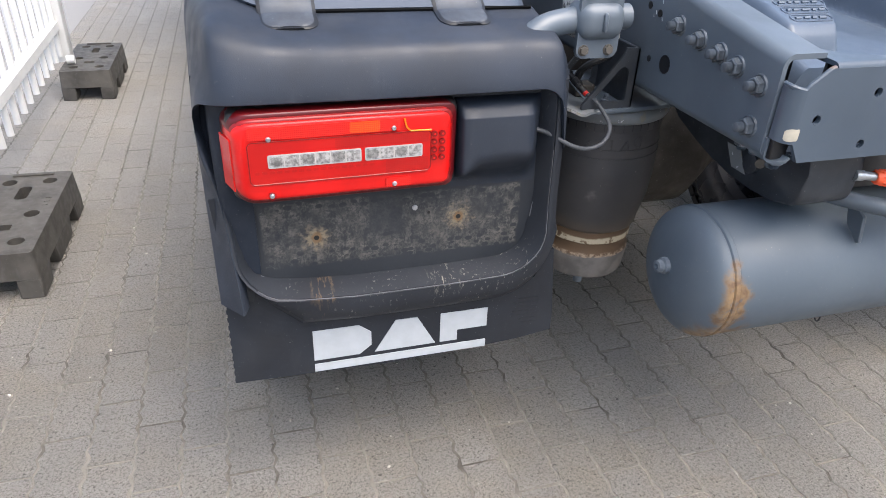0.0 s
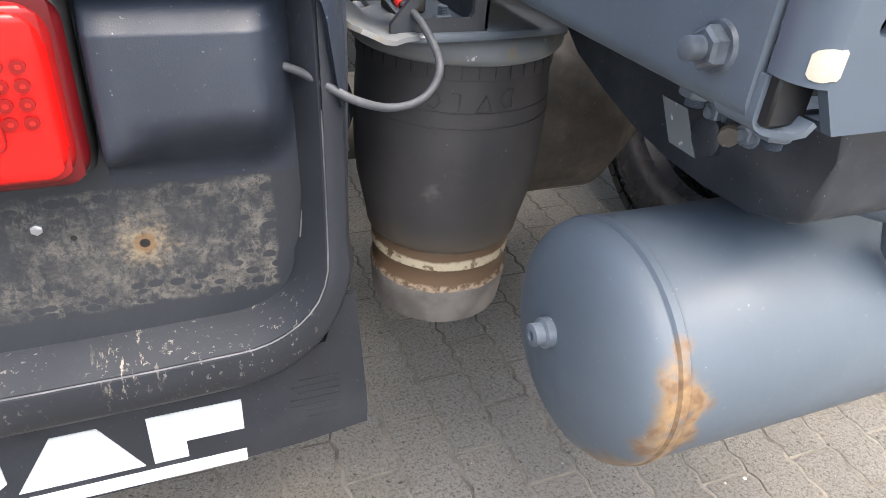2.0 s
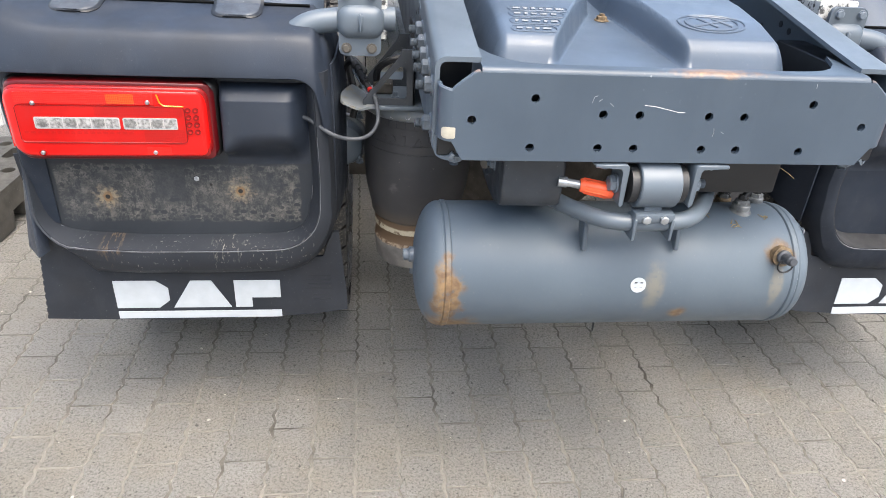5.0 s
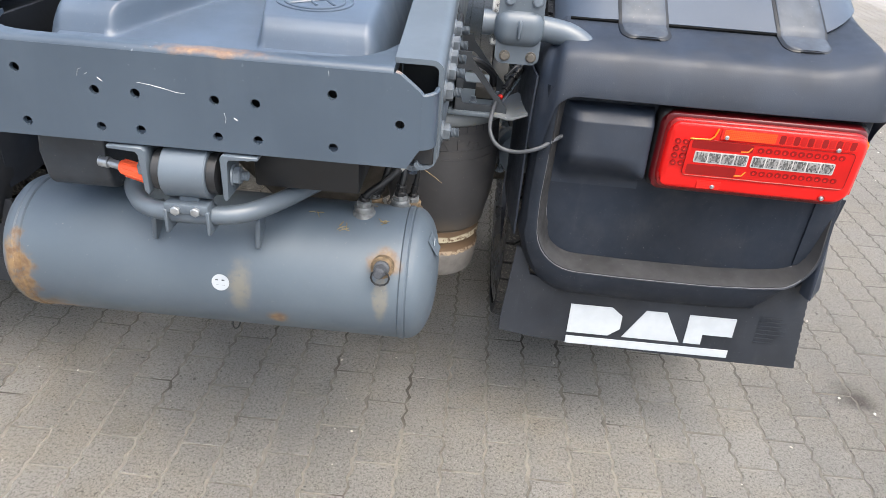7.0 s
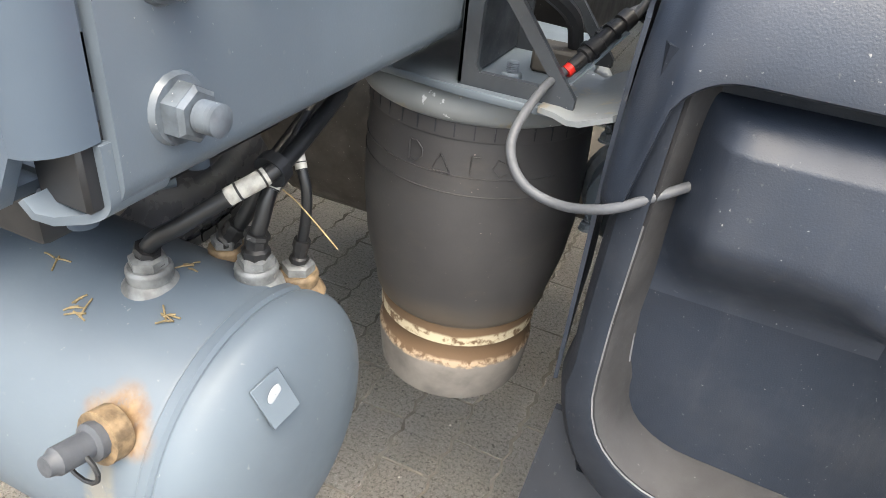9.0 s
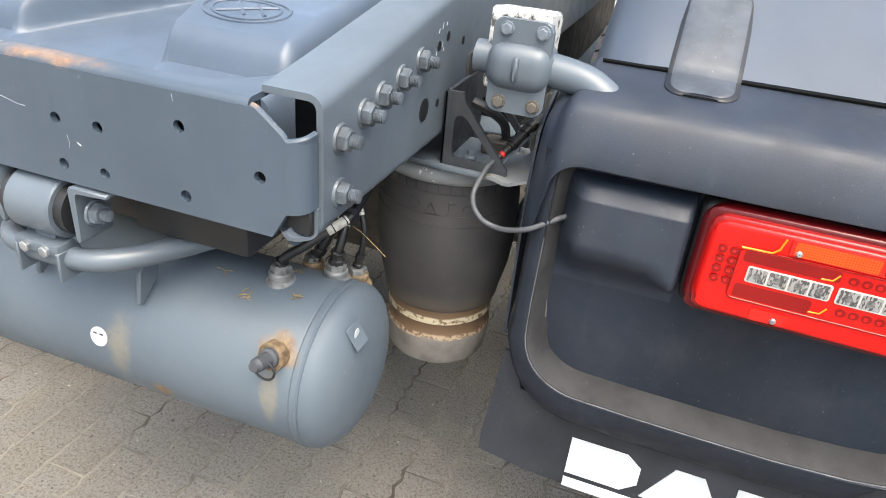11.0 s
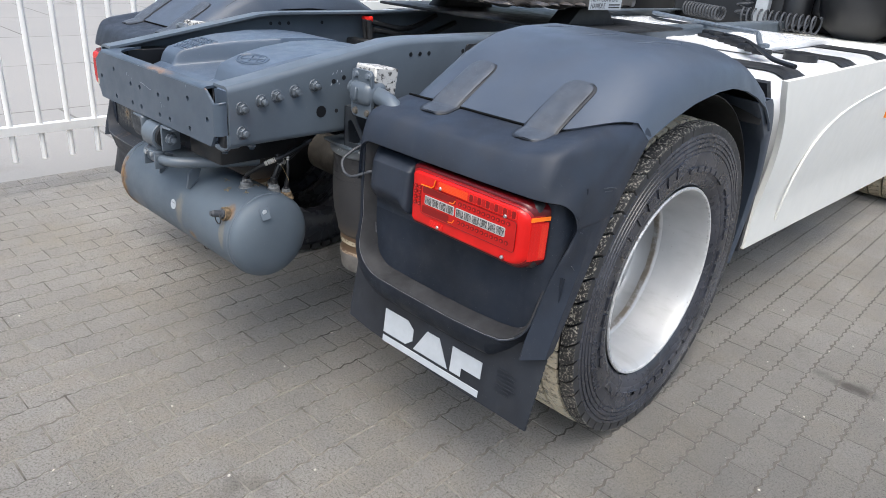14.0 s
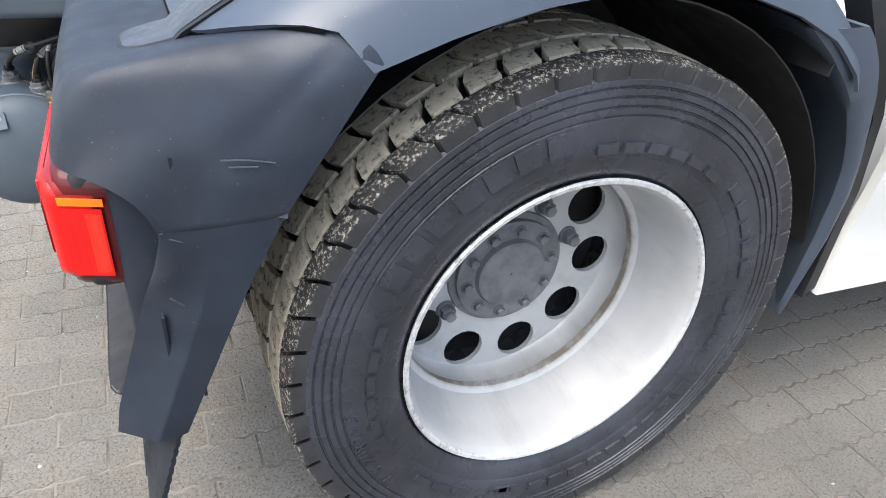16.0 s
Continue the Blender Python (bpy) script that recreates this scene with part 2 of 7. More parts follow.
M["housing"] = plain("housing_paint", (0.020, 0.025, 0.032), 0.45, var=0.25, scale=14, grain=0.1, dust=0.12)

# ---- mesh helpers ----
def finish(bm, angle=38.0):
    bmesh.ops.recalc_face_normals(bm, faces=bm.faces)
    for f in bm.faces:
        f.smooth = True
    lim = radians(angle)
    for e in bm.edges:
        e.smooth = len(e.link_faces) == 2 and e.calc_face_angle(0) < lim
    return bm


def part(name, bm, mat, parent, label="", mirror=False, angle=38.0):
    """Links a bmesh as one mesh object under a thing or a part."""
    if mirror:
        bmesh.ops.scale(bm, vec=(-1, 1, 1), verts=bm.verts)
    finish(bm, angle)
    me = bpy.data.meshes.new(name)
    bm.to_mesh(me)
    bm.free()
    me.materials.append(M[mat] if isinstance(mat, str) else mat)
    ob = new(name, me)
    ob.parent = parent
    if label:
        tagged(ob, label)
    return ob


def thing(name, at=(0, 0, 0), **tags):
    ob = new(name)
    ob.empty_display_size = 0.2
    ob.location = at
    return tagged(ob, **tags)


def add_box(bm, lo, hi, bevel=0.0, seg=2, m=None):
    r = bmesh.ops.create_cube(bm, size=1.0)["verts"]
    for v in r:
        v.co = Vector([(a + b) / 2 + c * (b - a) for a, b, c in zip(lo, hi, v.co)])
    if bevel:
        es = list({e for v in r for e in v.link_edges})
        r = [v for v in bmesh.ops.bevel(bm, geom=es, offset=bevel, segments=seg, affect="EDGES", profile=0.5)["verts"]]
    if m is not None:
        bmesh.ops.transform(bm, matrix=m, verts=list(set(r)))
    return r


def box(lo, hi, bevel=0.0, seg=2, m=None):
    bm = bmesh.new()
    add_box(bm, lo, hi, bevel, seg, m)
    return bm


def add_revolve(bm, profile, centre, axis="x", n=32, a0=0.0, a1=360.0):
    """Spins (along, radius) pairs round an axis through centre."""
    full = abs(a1 - a0) >= 359.9
    rings = []
    for h, r in profile:
        ring = []
        for i in range(n if full else n + 1):
            a = radians(a0 + (a1 - a0) * i / n)
            u, w = r * math.cos(a), r * math.sin(a)
            p = {"x": (h, u, w), "y": (u, h, w), "z": (u, w, h)}[axis]
            ring.append(bm.verts.new(Vector(p) + Vector(centre)))
        rings.append(ring)
    for A, B in zip(rings, rings[1:]):
        k = len(A)
        for i in range(k if full else k - 1):
            j = (i + 1) % k
            bm.faces.new((A[i], A[j], B[j], B[i]))
    return rings


def revolve(profile, centre, axis="x", n=32, caps=False, **kw):
    bm = bmesh.new()
    rings = add_revolve(bm, profile, centre, axis, n, **kw)
    if caps:
        bm.faces.new(rings[0]), bm.faces.new(rings[-1])
    return bm


def smooth_path(pts, n=6):
    """Catmull-Rom through pts."""
    P = [Vector(p) for p in pts]
    P = [P[0] * 2 - P[1]] + P + [P[-1] * 2 - P[-2]]
    out = []
    for i in range(1, len(P) - 2):
        for k in range(n):
            t = k / n
            a, b, c, d = P[i - 1:i + 3]
            out.append(0.5 * ((2 * b) + (c - a) * t + (2 * a - 5 * b + 4 * c - d) * t * t + (3 * b - a - 3 * c + d) * t ** 3))
    return out + [P[-2]]


def add_tube(bm, pts, r, n=10, caps=True):
    P = [Vector(p) for p in pts]
    rings, up = [], Vector((0.31, 0.2, 0.93)).normalized()
    for i, p in enumerate(P):
        d = (P[min(i + 1, len(P) - 1)] - P[max(i - 1, 0)]).normalized()
        s = d.cross(up)
        s = s.normalized() if s.length > 1e-4 else Vector((1, 0, 0))
        up = s.cross(d)
        rr = r[i] if isinstance(r, (list, tuple)) else r
        rings.append([bm.verts.new(p + (s * math.cos(a) + up * math.sin(a)) * rr) for a in (2 * math.pi * k / n for k in range(n))])
    for A, B in zip(rings, rings[1:]):
        for i in range(n):
            bm.faces.new((A[i], A[(i + 1) % n], B[(i + 1) % n], B[i]))
    if caps:
        bm.faces.new(rings[0]), bm.faces.new(rings[-1])


def tube(pts, r, n=10, smooth=0):
    bm = bmesh.new()
    add_tube(bm, smooth_path(pts, smooth) if smooth else pts, r, n)
    return bm


def add_prism(bm, poly, axis, a, b):
    """A flat outline (two coordinates) drawn out along an axis from a to b."""
    def at(u, w, h):
        return {"x": (h, u, w), "y": (u, h, w), "z": (u, w, h)}[axis]
    A = [bm.verts.new(at(u, w, a)) for u, w in poly]
    B = [bm.verts.new(at(u, w, b)) for u, w in poly]
    bm.faces.new(A), bm.faces.new(B)
    for i in range(len(poly)):
        j = (i + 1) % len(poly)
        bm.faces.new((A[i], A[j], B[j], B[i]))
    return A + B


def prism(poly, axis, a, b, bevel=0.0, seg=2):
    bm = bmesh.new()
    add_prism(bm, poly, axis, a, b)
    if bevel:
        bmesh.ops.bevel(bm, geom=list(bm.edges), offset=bevel, segments=seg, affect="EDGES", profile=0.5)
    return bm


def rounded(x0, z0, x1, z1, r, n=5):
    """A rounded rectangle's outline."""
    out = []
    for cx, cz, a in ((x1 - r, z1 - r, 0), (x0 + r, z1 - r, 90), (x0 + r, z0 + r, 180), (x1 - r, z0 + r, 270)):
        for k in range(n + 1):
            t = radians(a + 90 * k / n)
            out.append((cx + r * math.cos(t), cz + r * math.sin(t)))
    return out


def grid(rows, thick=0.0):
    """A sheet through rows of points, thickened towards its back."""
    bm = bmesh.new()
    V = [[bm.verts.new(p) for p in row] for row in rows]
    for A, B in zip(V, V[1:]):
        for i in range(len(A) - 1):
            bm.faces.new((A[i], A[i + 1], B[i + 1], B[i]))
    bmesh.ops.recalc_face_normals(bm, faces=bm.faces)
    if thick:
        bmesh.ops.solidify(bm, geom=list(bm.faces), thickness=thick)
    return bm


def table(pts, v):
    """Straight-line look-up in (key, value) pairs."""
    for (a, p), (b, q) in zip(pts, pts[1:]):
        if v <= b:
            t = max(0.0, (v - a) / (b - a))
            return p + (q - p) * t
    return pts[-1][1]


def step(a, b, v):
    t = min(1.0, max(0.0, (v - a) / (b - a)))
    return t * t * (3 - 2 * t)


def hexnut(bm, at, axis, r, h, stud=0.0, stud_r=0.0, flange=0.0):
    """A flanged hexagon nut with the end of its bolt, its foot at `at`, pointing along axis."""
    d = Vector(axis).normalized()
    m = Matrix.Translation(at) @ d.to_track_quat("Z", "Y").to_matrix().to_4x4()
    def disc(r0, r1, z0, z1, n):
        v = bmesh.ops.create_cone(bm, cap_ends=True, segments=n, radius1=r0, radius2=r1, depth=z1 - z0)["verts"]
        bmesh.ops.transform(bm, matrix=m @ Matrix.Translation((0, 0, (z0 + z1) / 2)), verts=v)
    if flange:
        disc(flange, flange * 0.92, 0, h * 0.22, 20)
    disc(r, r, h * 0.15, h * 0.85, 6)
    disc(r * 0.98, r * 0.8, h * 0.85, h, 6)
    if stud:
        # threaded end: one skin of ridges closed by its tip
        p, n, rings = (stud - h) / 6, 18, []
        for k in range(6):
            rings += [(stud_r * 0.80, h + p * k), (stud_r, h + p * (k + 0.5))]
        rings.append((stud_r * 0.6, stud))
        loops = [[bm.verts.new(m @ Vector((q * math.cos(2 * math.pi * i / n), q * math.sin(2 * math.pi * i / n), z))) for i in range(n)] for q, z in rings]
        for A, B in zip(loops, loops[1:]):
            for i in range(n):
                bm.faces.new((A[i], A[(i + 1) % n], B[(i + 1) % n], B[i]))
        bm.faces.new(loops[-1])


# ---- ground: one sheet, with interlocking pavers on it where the camera is near ----
def paver_material(name):
    """Weathered concrete: exposed aggregate, sandy film, oil spots, and a darker tone towards larger x."""
    m = Mat(name)
    base = m.mix(m.ramp(m.noise(1.1, 5), 0.3, 0.7), (0.325, 0.310, 0.287), (0.410, 0.392, 0.365))
    rnd = m.n.new("ShaderNodeObjectInfo").outputs["Random"]
    isl = m.n.new("ShaderNodeNewGeometry").outputs["Random Per Island"]
    own = m.math("FRACT", m.math("ADD", rnd, isl), 0.0)
    base = m.mix(m.math("MULTIPLY", own, 0.26), base, (0.20, 0.190, 0.177))
    base = m.mix(m.ramp(m.noise(7.0, 6, 0.6), 0.42, 0.75, 0.0, 0.5), base, (0.38, 0.350, 0.30))
    base = m.mix(m.ramp(m.noise(1.7, 8, 0.68), 0.44, 0.68, 0.0, 0.5), base, (0.345, 0.302, 0.235))
    agg = m.noise(150.0, 6, 0.80)
    base = m.mix(m.ramp(agg, 0.54, 0.38, 0.0, 0.70), base, (0.105, 0.097, 0.086))
    base = m.mix(m.ramp(m.noise(260.0, 3, 0.7), 0.58, 0.68, 0.0, 0.75), base, (0.55, 0.52, 0.47))
    base = m.mix(m.ramp(m.noise(90.0, 2, 0.5), 0.66, 0.70, 0.0, 0.7), base, (0.075, 0.07, 0.064))
    base = m.mix(m.ramp(m.noise(2.3, 7, 0.62), 0.62, 0.72, 0.0, 0.35), base, (0.075, 0.068, 0.06))
    for x, y, w, l in ((1.66, 3.99, 0.10, 0.05), (1.84, 4.18, 0.16, 0.06), (1.95, 4.0, 0.09, 0.04), (1.75, 2.79, 0.11, 0.05), (1.66, 1.84, 0.10, 0.035), (1.62, 0.62, 0.05, 0.05), (2.1, 1.3, 0.06, 0.05), (2.3, 3.3, 0.1, 0.06), (1.72, 2.3, 0.04, 0.04)):
        spot = m.near((x, y, 0), 0.03, 0.16, (0.1 / w, 0.1 / l, 1), 0.26, 9.0)
        base = m.mix(m.math("MULTIPLY", spot, 0.85), base, (0.045, 0.037, 0.030))
    sx = m.n.new("ShaderNodeSeparateXYZ")
    m.l.new(m.pos, sx.inputs[0])
    # the mix grows with x: paving darkens beyond about x = 0.9
    worn = m.ramp(m.math("ADD", sx.outputs["X"], m.math("MULTIPLY", m.math("SUBTRACT", m.noise(1.5, 5), 0.5), 1.2)), 0.9, 1.7, 0.0, 0.40)
    base = m.mix(worn, base, (0.11, 0.104, 0.097))
    m.set(color=base, rough=0.92, spec=0.3)
    m.bump(agg, 1.0, 0.008)
    m.bump(m.noise(300.0, 3, 0.7), 0.7, 0.002)
    m.bump(m.noise(16.0, 4), 0.3, 0.010)
    return m.m


def sand_material():
    m = Mat("joint_sand")
    c = m.mix(m.ramp(m.noise(3.4, 9, 0.72), 0.36, 0.52), (0.070, 0.064, 0.056), (0.185, 0.172, 0.150))
    c = m.mix(m.ramp(m.noise(200.0, 3), 0.5, 0.7, 0, 0.5), c, (0.12, 0.11, 0.09))
    sx = m.n.new("ShaderNodeSeparateXYZ")
    m.l.new(m.pos, sx.inputs[0])
    c = m.mix(m.ramp(m.math("ADD", sx.outputs["X"], m.math("MULTIPLY", m.math("SUBTRACT", m.noise(1.5, 5), 0.5), 1.2)), 0.8, 1.4, 0.0, 0.85), c, (0.10, 0.093, 0.083))
    m.set(color=c, rough=0.95, spec=0.2)
    m.bump(m.noise(180.0, 4), 0.6, 0.003)
    return m.m


def far_material():
    """Paving too far off for its joints to be more than lines; past the fence, plain concrete slabs."""
    m = Mat("far_paving")
    mp = m.n.new("ShaderNodeMapping")
    mp.inputs["Rotation"].default_value = (0, 0, radians(90))
    m.l.new(m.pos, mp.inputs["Vector"])
    def bricks(w, h, gap, a, b, line):
        br = m.n.new("ShaderNodeTexBrick")
        m.l.new(mp.outputs["Vector"], br.inputs["Vector"])
        br.inputs["Scale"].default_value = 1.0
        for k, v in (("Brick Width", w), ("Row Height", h), ("Mortar Size", gap), ("Mortar Smooth", 0.4)):
            br.inputs[k].default_value = v
        br.inputs["Color1"].default_value, br.inputs["Color2"].default_value, br.inputs["Mortar"].default_value = (*a, 1), (*b, 1), (*line, 1)
        return br.outputs["Color"]
    pav = bricks(0.2125, 0.1073, 0.006, (0.212, 0.203, 0.190), (0.238, 0.228, 0.214), (0.14, 0.132, 0.121))
    slab = bricks(2.0, 2.0, 0.014, (0.250, 0.244, 0.234), (0.268, 0.261, 0.250), (0.12, 0.114, 0.105))
    sx = m.n.new("ShaderNodeSeparateXYZ")
    m.l.new(m.pos, sx.inputs[0])
    c = m.mix(m.ramp(sx.outputs["X"], -2.30, -2.28), slab, pav)
    c = m.mix(m.ramp(m.noise(0.35, 6), 0.35, 0.7, 0, 0.5), c, (0.29, 0.278, 0.262))
    c = m.mix(m.ramp(m.noise(0.9, 6), 0.6, 0.75, 0, 0.3), c, (0.11, 0.10, 0.09))
    m.set(color=c, rough=0.93, spec=0.3)
    m.bump(m.noise(30.0, 5), 0.4, 0.01)
    return m.m


def grit_material():
    m = Mat("pale_grit")
    isl = m.n.new("ShaderNodeNewGeometry").outputs["Random Per Island"]
    m.set(color=m.mix(m.ramp(isl, 0.3, 0.9), (0.10, 0.09, 0.08), (0.66, 0.62, 0.55)), rough=0.85)
    return m.m


M["grit"] = grit_material()
M["paver"], M["sand"], M["far"] = paver_material("concrete_paver"), sand_material(), far_material()
PW, PL, PX, PY = 0.1073, 0.2125, 0.0637, 0.1
NEAR = (-1.35, 1.75, -0.45, 1.45)   # x0, x1, y0, y1: pavers that can be picked apart
WIDE = (PX - 22.5 * PW, PX + 45.5 * PW, PY - 11 * PL, PY + 60 * PL)
bm = bmesh.new()
ring = [(-900, -900), (900, -900), (900, 900), (-900, 900)]
x0, x1, y0, y1 = WIDE
hole = [(x0, y0), (x1, y0), (x1, y1), (x0, y1)]
O, I = [bm.verts.new((*p, -0.001)) for p in ring], [bm.verts.new((*p, -0.001)) for p in hole]
D = [bm.verts.new((*p, -0.0016)) for p in hole]
for k in range(4):
    j = (k + 1) % 4
    bm.faces.new((O[k], O[j], I[j], I[k])).material_index = 1
    bm.faces.new((I[k], I[j], D[j], D[k]))
bm.faces.new(D)
me = bpy.data.meshes.new("ground")
bm.to_mesh(me)
bm.free()
me.materials.append(M["sand"]), me.materials.append(M["far"])
ground = tagged(new("ground", me), "weathered grey concrete block paving with sandy joints", "pavement", kind="structure")

WAVE = [-0.001, 0.0045, -0.0045, 0.0052, -0.0052, 0.0050, -0.0046, 0.0045, -0.001]


def paver_shape(jit):
    """Outline with wavy long sides: vertices and faces, centred, top at z = 0."""
    g, hw, hl = 0.0022, PW / 2, PL / 2
    n = len(WAVE)
    ys = [-hl + g + (2 * hl - 2 * g) * k / (n - 1) for k in range(n)]
    right = [(hw - g + WAVE[k], ys[k]) for k in range(n)]
    left = [(-hw + g + WAVE[k], ys[k]) for k in reversed(range(n))]
    out = right + left
    k = len(out)
    top = [(x * 0.955 + jit.uniform(-0.0013, 0.0013), y * 0.986 + jit.uniform(-0.0016, 0.0016), jit.uniform(-0.0006, 0.0)) for x, y in out]
    low = [(x + jit.uniform(-0.0020, 0.0020), y + jit.uniform(-0.0020, 0.0020), -0.0042) for x, y in out]
    V = top + low
    F = [tuple(range(k))] + [(k + i, k + (i + 1) % k, (i + 1) % k, i) for i in range(k)]
    return V, F


rng = random.Random(4)
shapes = [paver_shape(rng) for _ in range(16)]
paver_meshes = []
for V, F in shapes:
    me = bpy.data.meshes.new("paver")
    me.from_pydata(V, [], F)
    me.materials.append(M["paver"])
    paver_meshes.append(me)
allV, allF, singles = [], [], []
for i in range(int((WIDE[1] - WIDE[0]) / PW)):
    x = PX + (i - 22) * PW
    for j in range(int((WIDE[3] - WIDE[2]) / PL)):
        y = PY + (j - 11 + (0.0 if i % 2 == 0 else 0.5)) * PL
        dz, tx, ty = rng.uniform(-0.0003, 0.0010), rng.uniform(-0.008, 0.008), rng.uniform(-0.004, 0.004)
        k = rng.randrange(16)
        if NEAR[0] < x < NEAR[1] and NEAR[2] < y < NEAR[3]:
            singles.append((k, x, y, dz, tx, ty))
        else:
            base = len(allV)
            allV += [(x + a, y + b, c + dz + a * tx + b * ty) for a, b, c in shapes[k][0]]
            allF += [tuple(base + q for q in f) for f in shapes[k][1]]
me = bpy.data.meshes.new("paving")
me.from_pydata(allV, [], allF)
me.materials.append(M["paver"])
ob = tagged(new("paving", me), kind="stuff")
ob.parent = ground
for k, x, y, dz, tx, ty in singles:
    ob = new("paver", paver_meshes[k])
    ob.matrix_basis = Matrix.Translation((x, y, dz)) @ Euler((ty, -tx, 0)).to_matrix().to_4x4()
    ob.parent = ground

# loose chips and grit
rg = random.Random(21)
allV, allF = [], []
for k in range(1500):
    x, y = rg.uniform(-1.9, 3.0), rg.uniform(-0.9, 3.2)
    r = rg.choice((0.0015, 0.002, 0.002, 0.003, 0.003, 0.005))
    n, t0, el = 6, rg.uniform(0, 6.28), rg.uniform(0.35, 1.0)
    base = len(allV)
    for z, q in ((0.0, 1.0), (r * 0.5, 0.7)):
        for i in range(n):
            t = 2 * math.pi * i / n
            u, v = r * q * rg.uniform(0.7, 1.2) * math.cos(t), r * q * el * math.sin(t)
            allV.append((x + u * math.cos(t0) - v * math.sin(t0), y + u * math.sin(t0) + v * math.cos(t0), z))
    allF += [(base + i, base + (i + 1) % n, base + n + (i + 1) % n, base + n + i) for i in range(n)] + [tuple(base + n + i for i in range(n))]
me = bpy.data.meshes.new("grit")
me.from_pydata(allV, [], allF)
me.materials.append(M["grit"])
ob = tagged(new("grit", me), kind="stuff")
ob.parent = ground

# ---- the truck ----
truck = thing("tractor_truck", label="white tractor truck with grey chassis and dark plastic mudguards", category="truck")


def rail_top(y):
    return table([(0.0, 1.046), (0.04, 1.050), (0.12, 1.0625), (0.58, 1.142), (0.66, 1.147), (6.0, 1.147)], y)


def frame_rail(s):
    side = s < 0
    ys = [0.030, 0.05, 0.12, 0.2, 0.3, 0.45, 0.58, 0.66, 1.0, 2.0, 3.0, 4.6]
    t, zb, xo = 0.008, 0.888, 0.392
    def sec(y):
        zt = rail_top(y)
        w = 0.072
        q = [(math.sin(a), 1 - math.cos(a)) for a in (k * math.pi / 12 for k in range(7))]
        r, ri = 0.018, 0.010
        return ([(xo - w, zt)] + [(xo - r + r * u, zt - r * v) for u, v in q] + [(xo - r * v, zb + r - r * u) for u, v in q] + [(xo - w, zb)]
                + [(xo - w, zb + t)] + [(xo - t - ri * u, zb + t + ri - ri * math.sqrt(max(0.0, 1 - (1 - u) ** 2))) for u, v in reversed(q)]
                + [(xo - t - ri * v, zt - t - ri + ri * u) for u, v in q] + [(xo - w, zt - t)])
    rows = [[(x, y, z) for x, z in sec(y)] for y in ys]
    rows = [r + [r[0]] for r in rows]
    bm = grid(rows)
    bmesh.ops.remove_doubles(bm, verts=bm.verts, dist=1e-5)
    bmesh.ops.holes_fill(bm, edges=[e for e in bm.edges if e.is_boundary], sides=0)
    return part("frame_rail", bm, "chassis", truck, "blue-grey painted steel frame rail", mirror=side)


def rail_fittings(s):
    rail = frame_rail(s)
    side = s < 0
    row = ((0.067, 0.993), (0.125, 1.006), (0.172, 1.015), (0.230, 1.023), (0.295, 1.033), (0.066, 0.929))
    for y, z in row:
        bm = bmesh.new()
        hexnut(bm, (0.392, y, z), (1, 0, 0), 0.0145, 0.014, 0.027, 0.0080, 0.0180)
        part("flange_nut", bm, "nut_metal", rail, "silver-grey flange nut", mirror=side)
    for y, z, r in ((0.318, 0.958, 0.017), (0.362, 1.040, 0.007), (0.372, 0.955, 0.006), (0.398, 1.048, 0.007), (0.47, 1.03, 0.006), (0.66, 1.10, 0.007), (0.70, 1.10, 0.007), (0.74, 1.10, 0.007), (0.90, 1.10, 0.007)):
        for x in (0.3928, 0.3832):
            part("hole", prism([(y + r * math.cos(a * 0.5236), z + r * math.sin(a * 0.5236)) for a in range(12)], "x", x - 0.0004, x + 0.0004), "cab_black", rail, mirror=side)
    # added black box: the dark of the open channel, given as a solid
    part("rail_liner", box((0.324, 0.085, 0.900), (0.382, 0.30, 1.036), 0.002, 1), "cab_black", rail, "black filler standing in for shade inside the rail", mirror=side)
    part("rail_pocket", prism(rounded(0.912, 1.045, 1.055, 1.122, 0.012), "x", 0.392, 0.3965, 0.001, 1), "black_metal", rail, "dark opening in the rail", mirror=side)
    for y, z, l in ((0.358, 1.058, 0.006), (0.372, 1.062, 0.008), (0.388, 1.064, 0.005), (0.352, 1.028, 0.006), (0.374, 1.036, 0.007), (0.381, 1.030, 0.004)):
        part("paint_scratch", tube([(0.3922, y, z), (0.3922, y + l * 0.4, z + l)], 0.0007, 5), "zinc", rail, mirror=side)
    return rail


rails = [rail_fittings(1), rail_fittings(-1)]

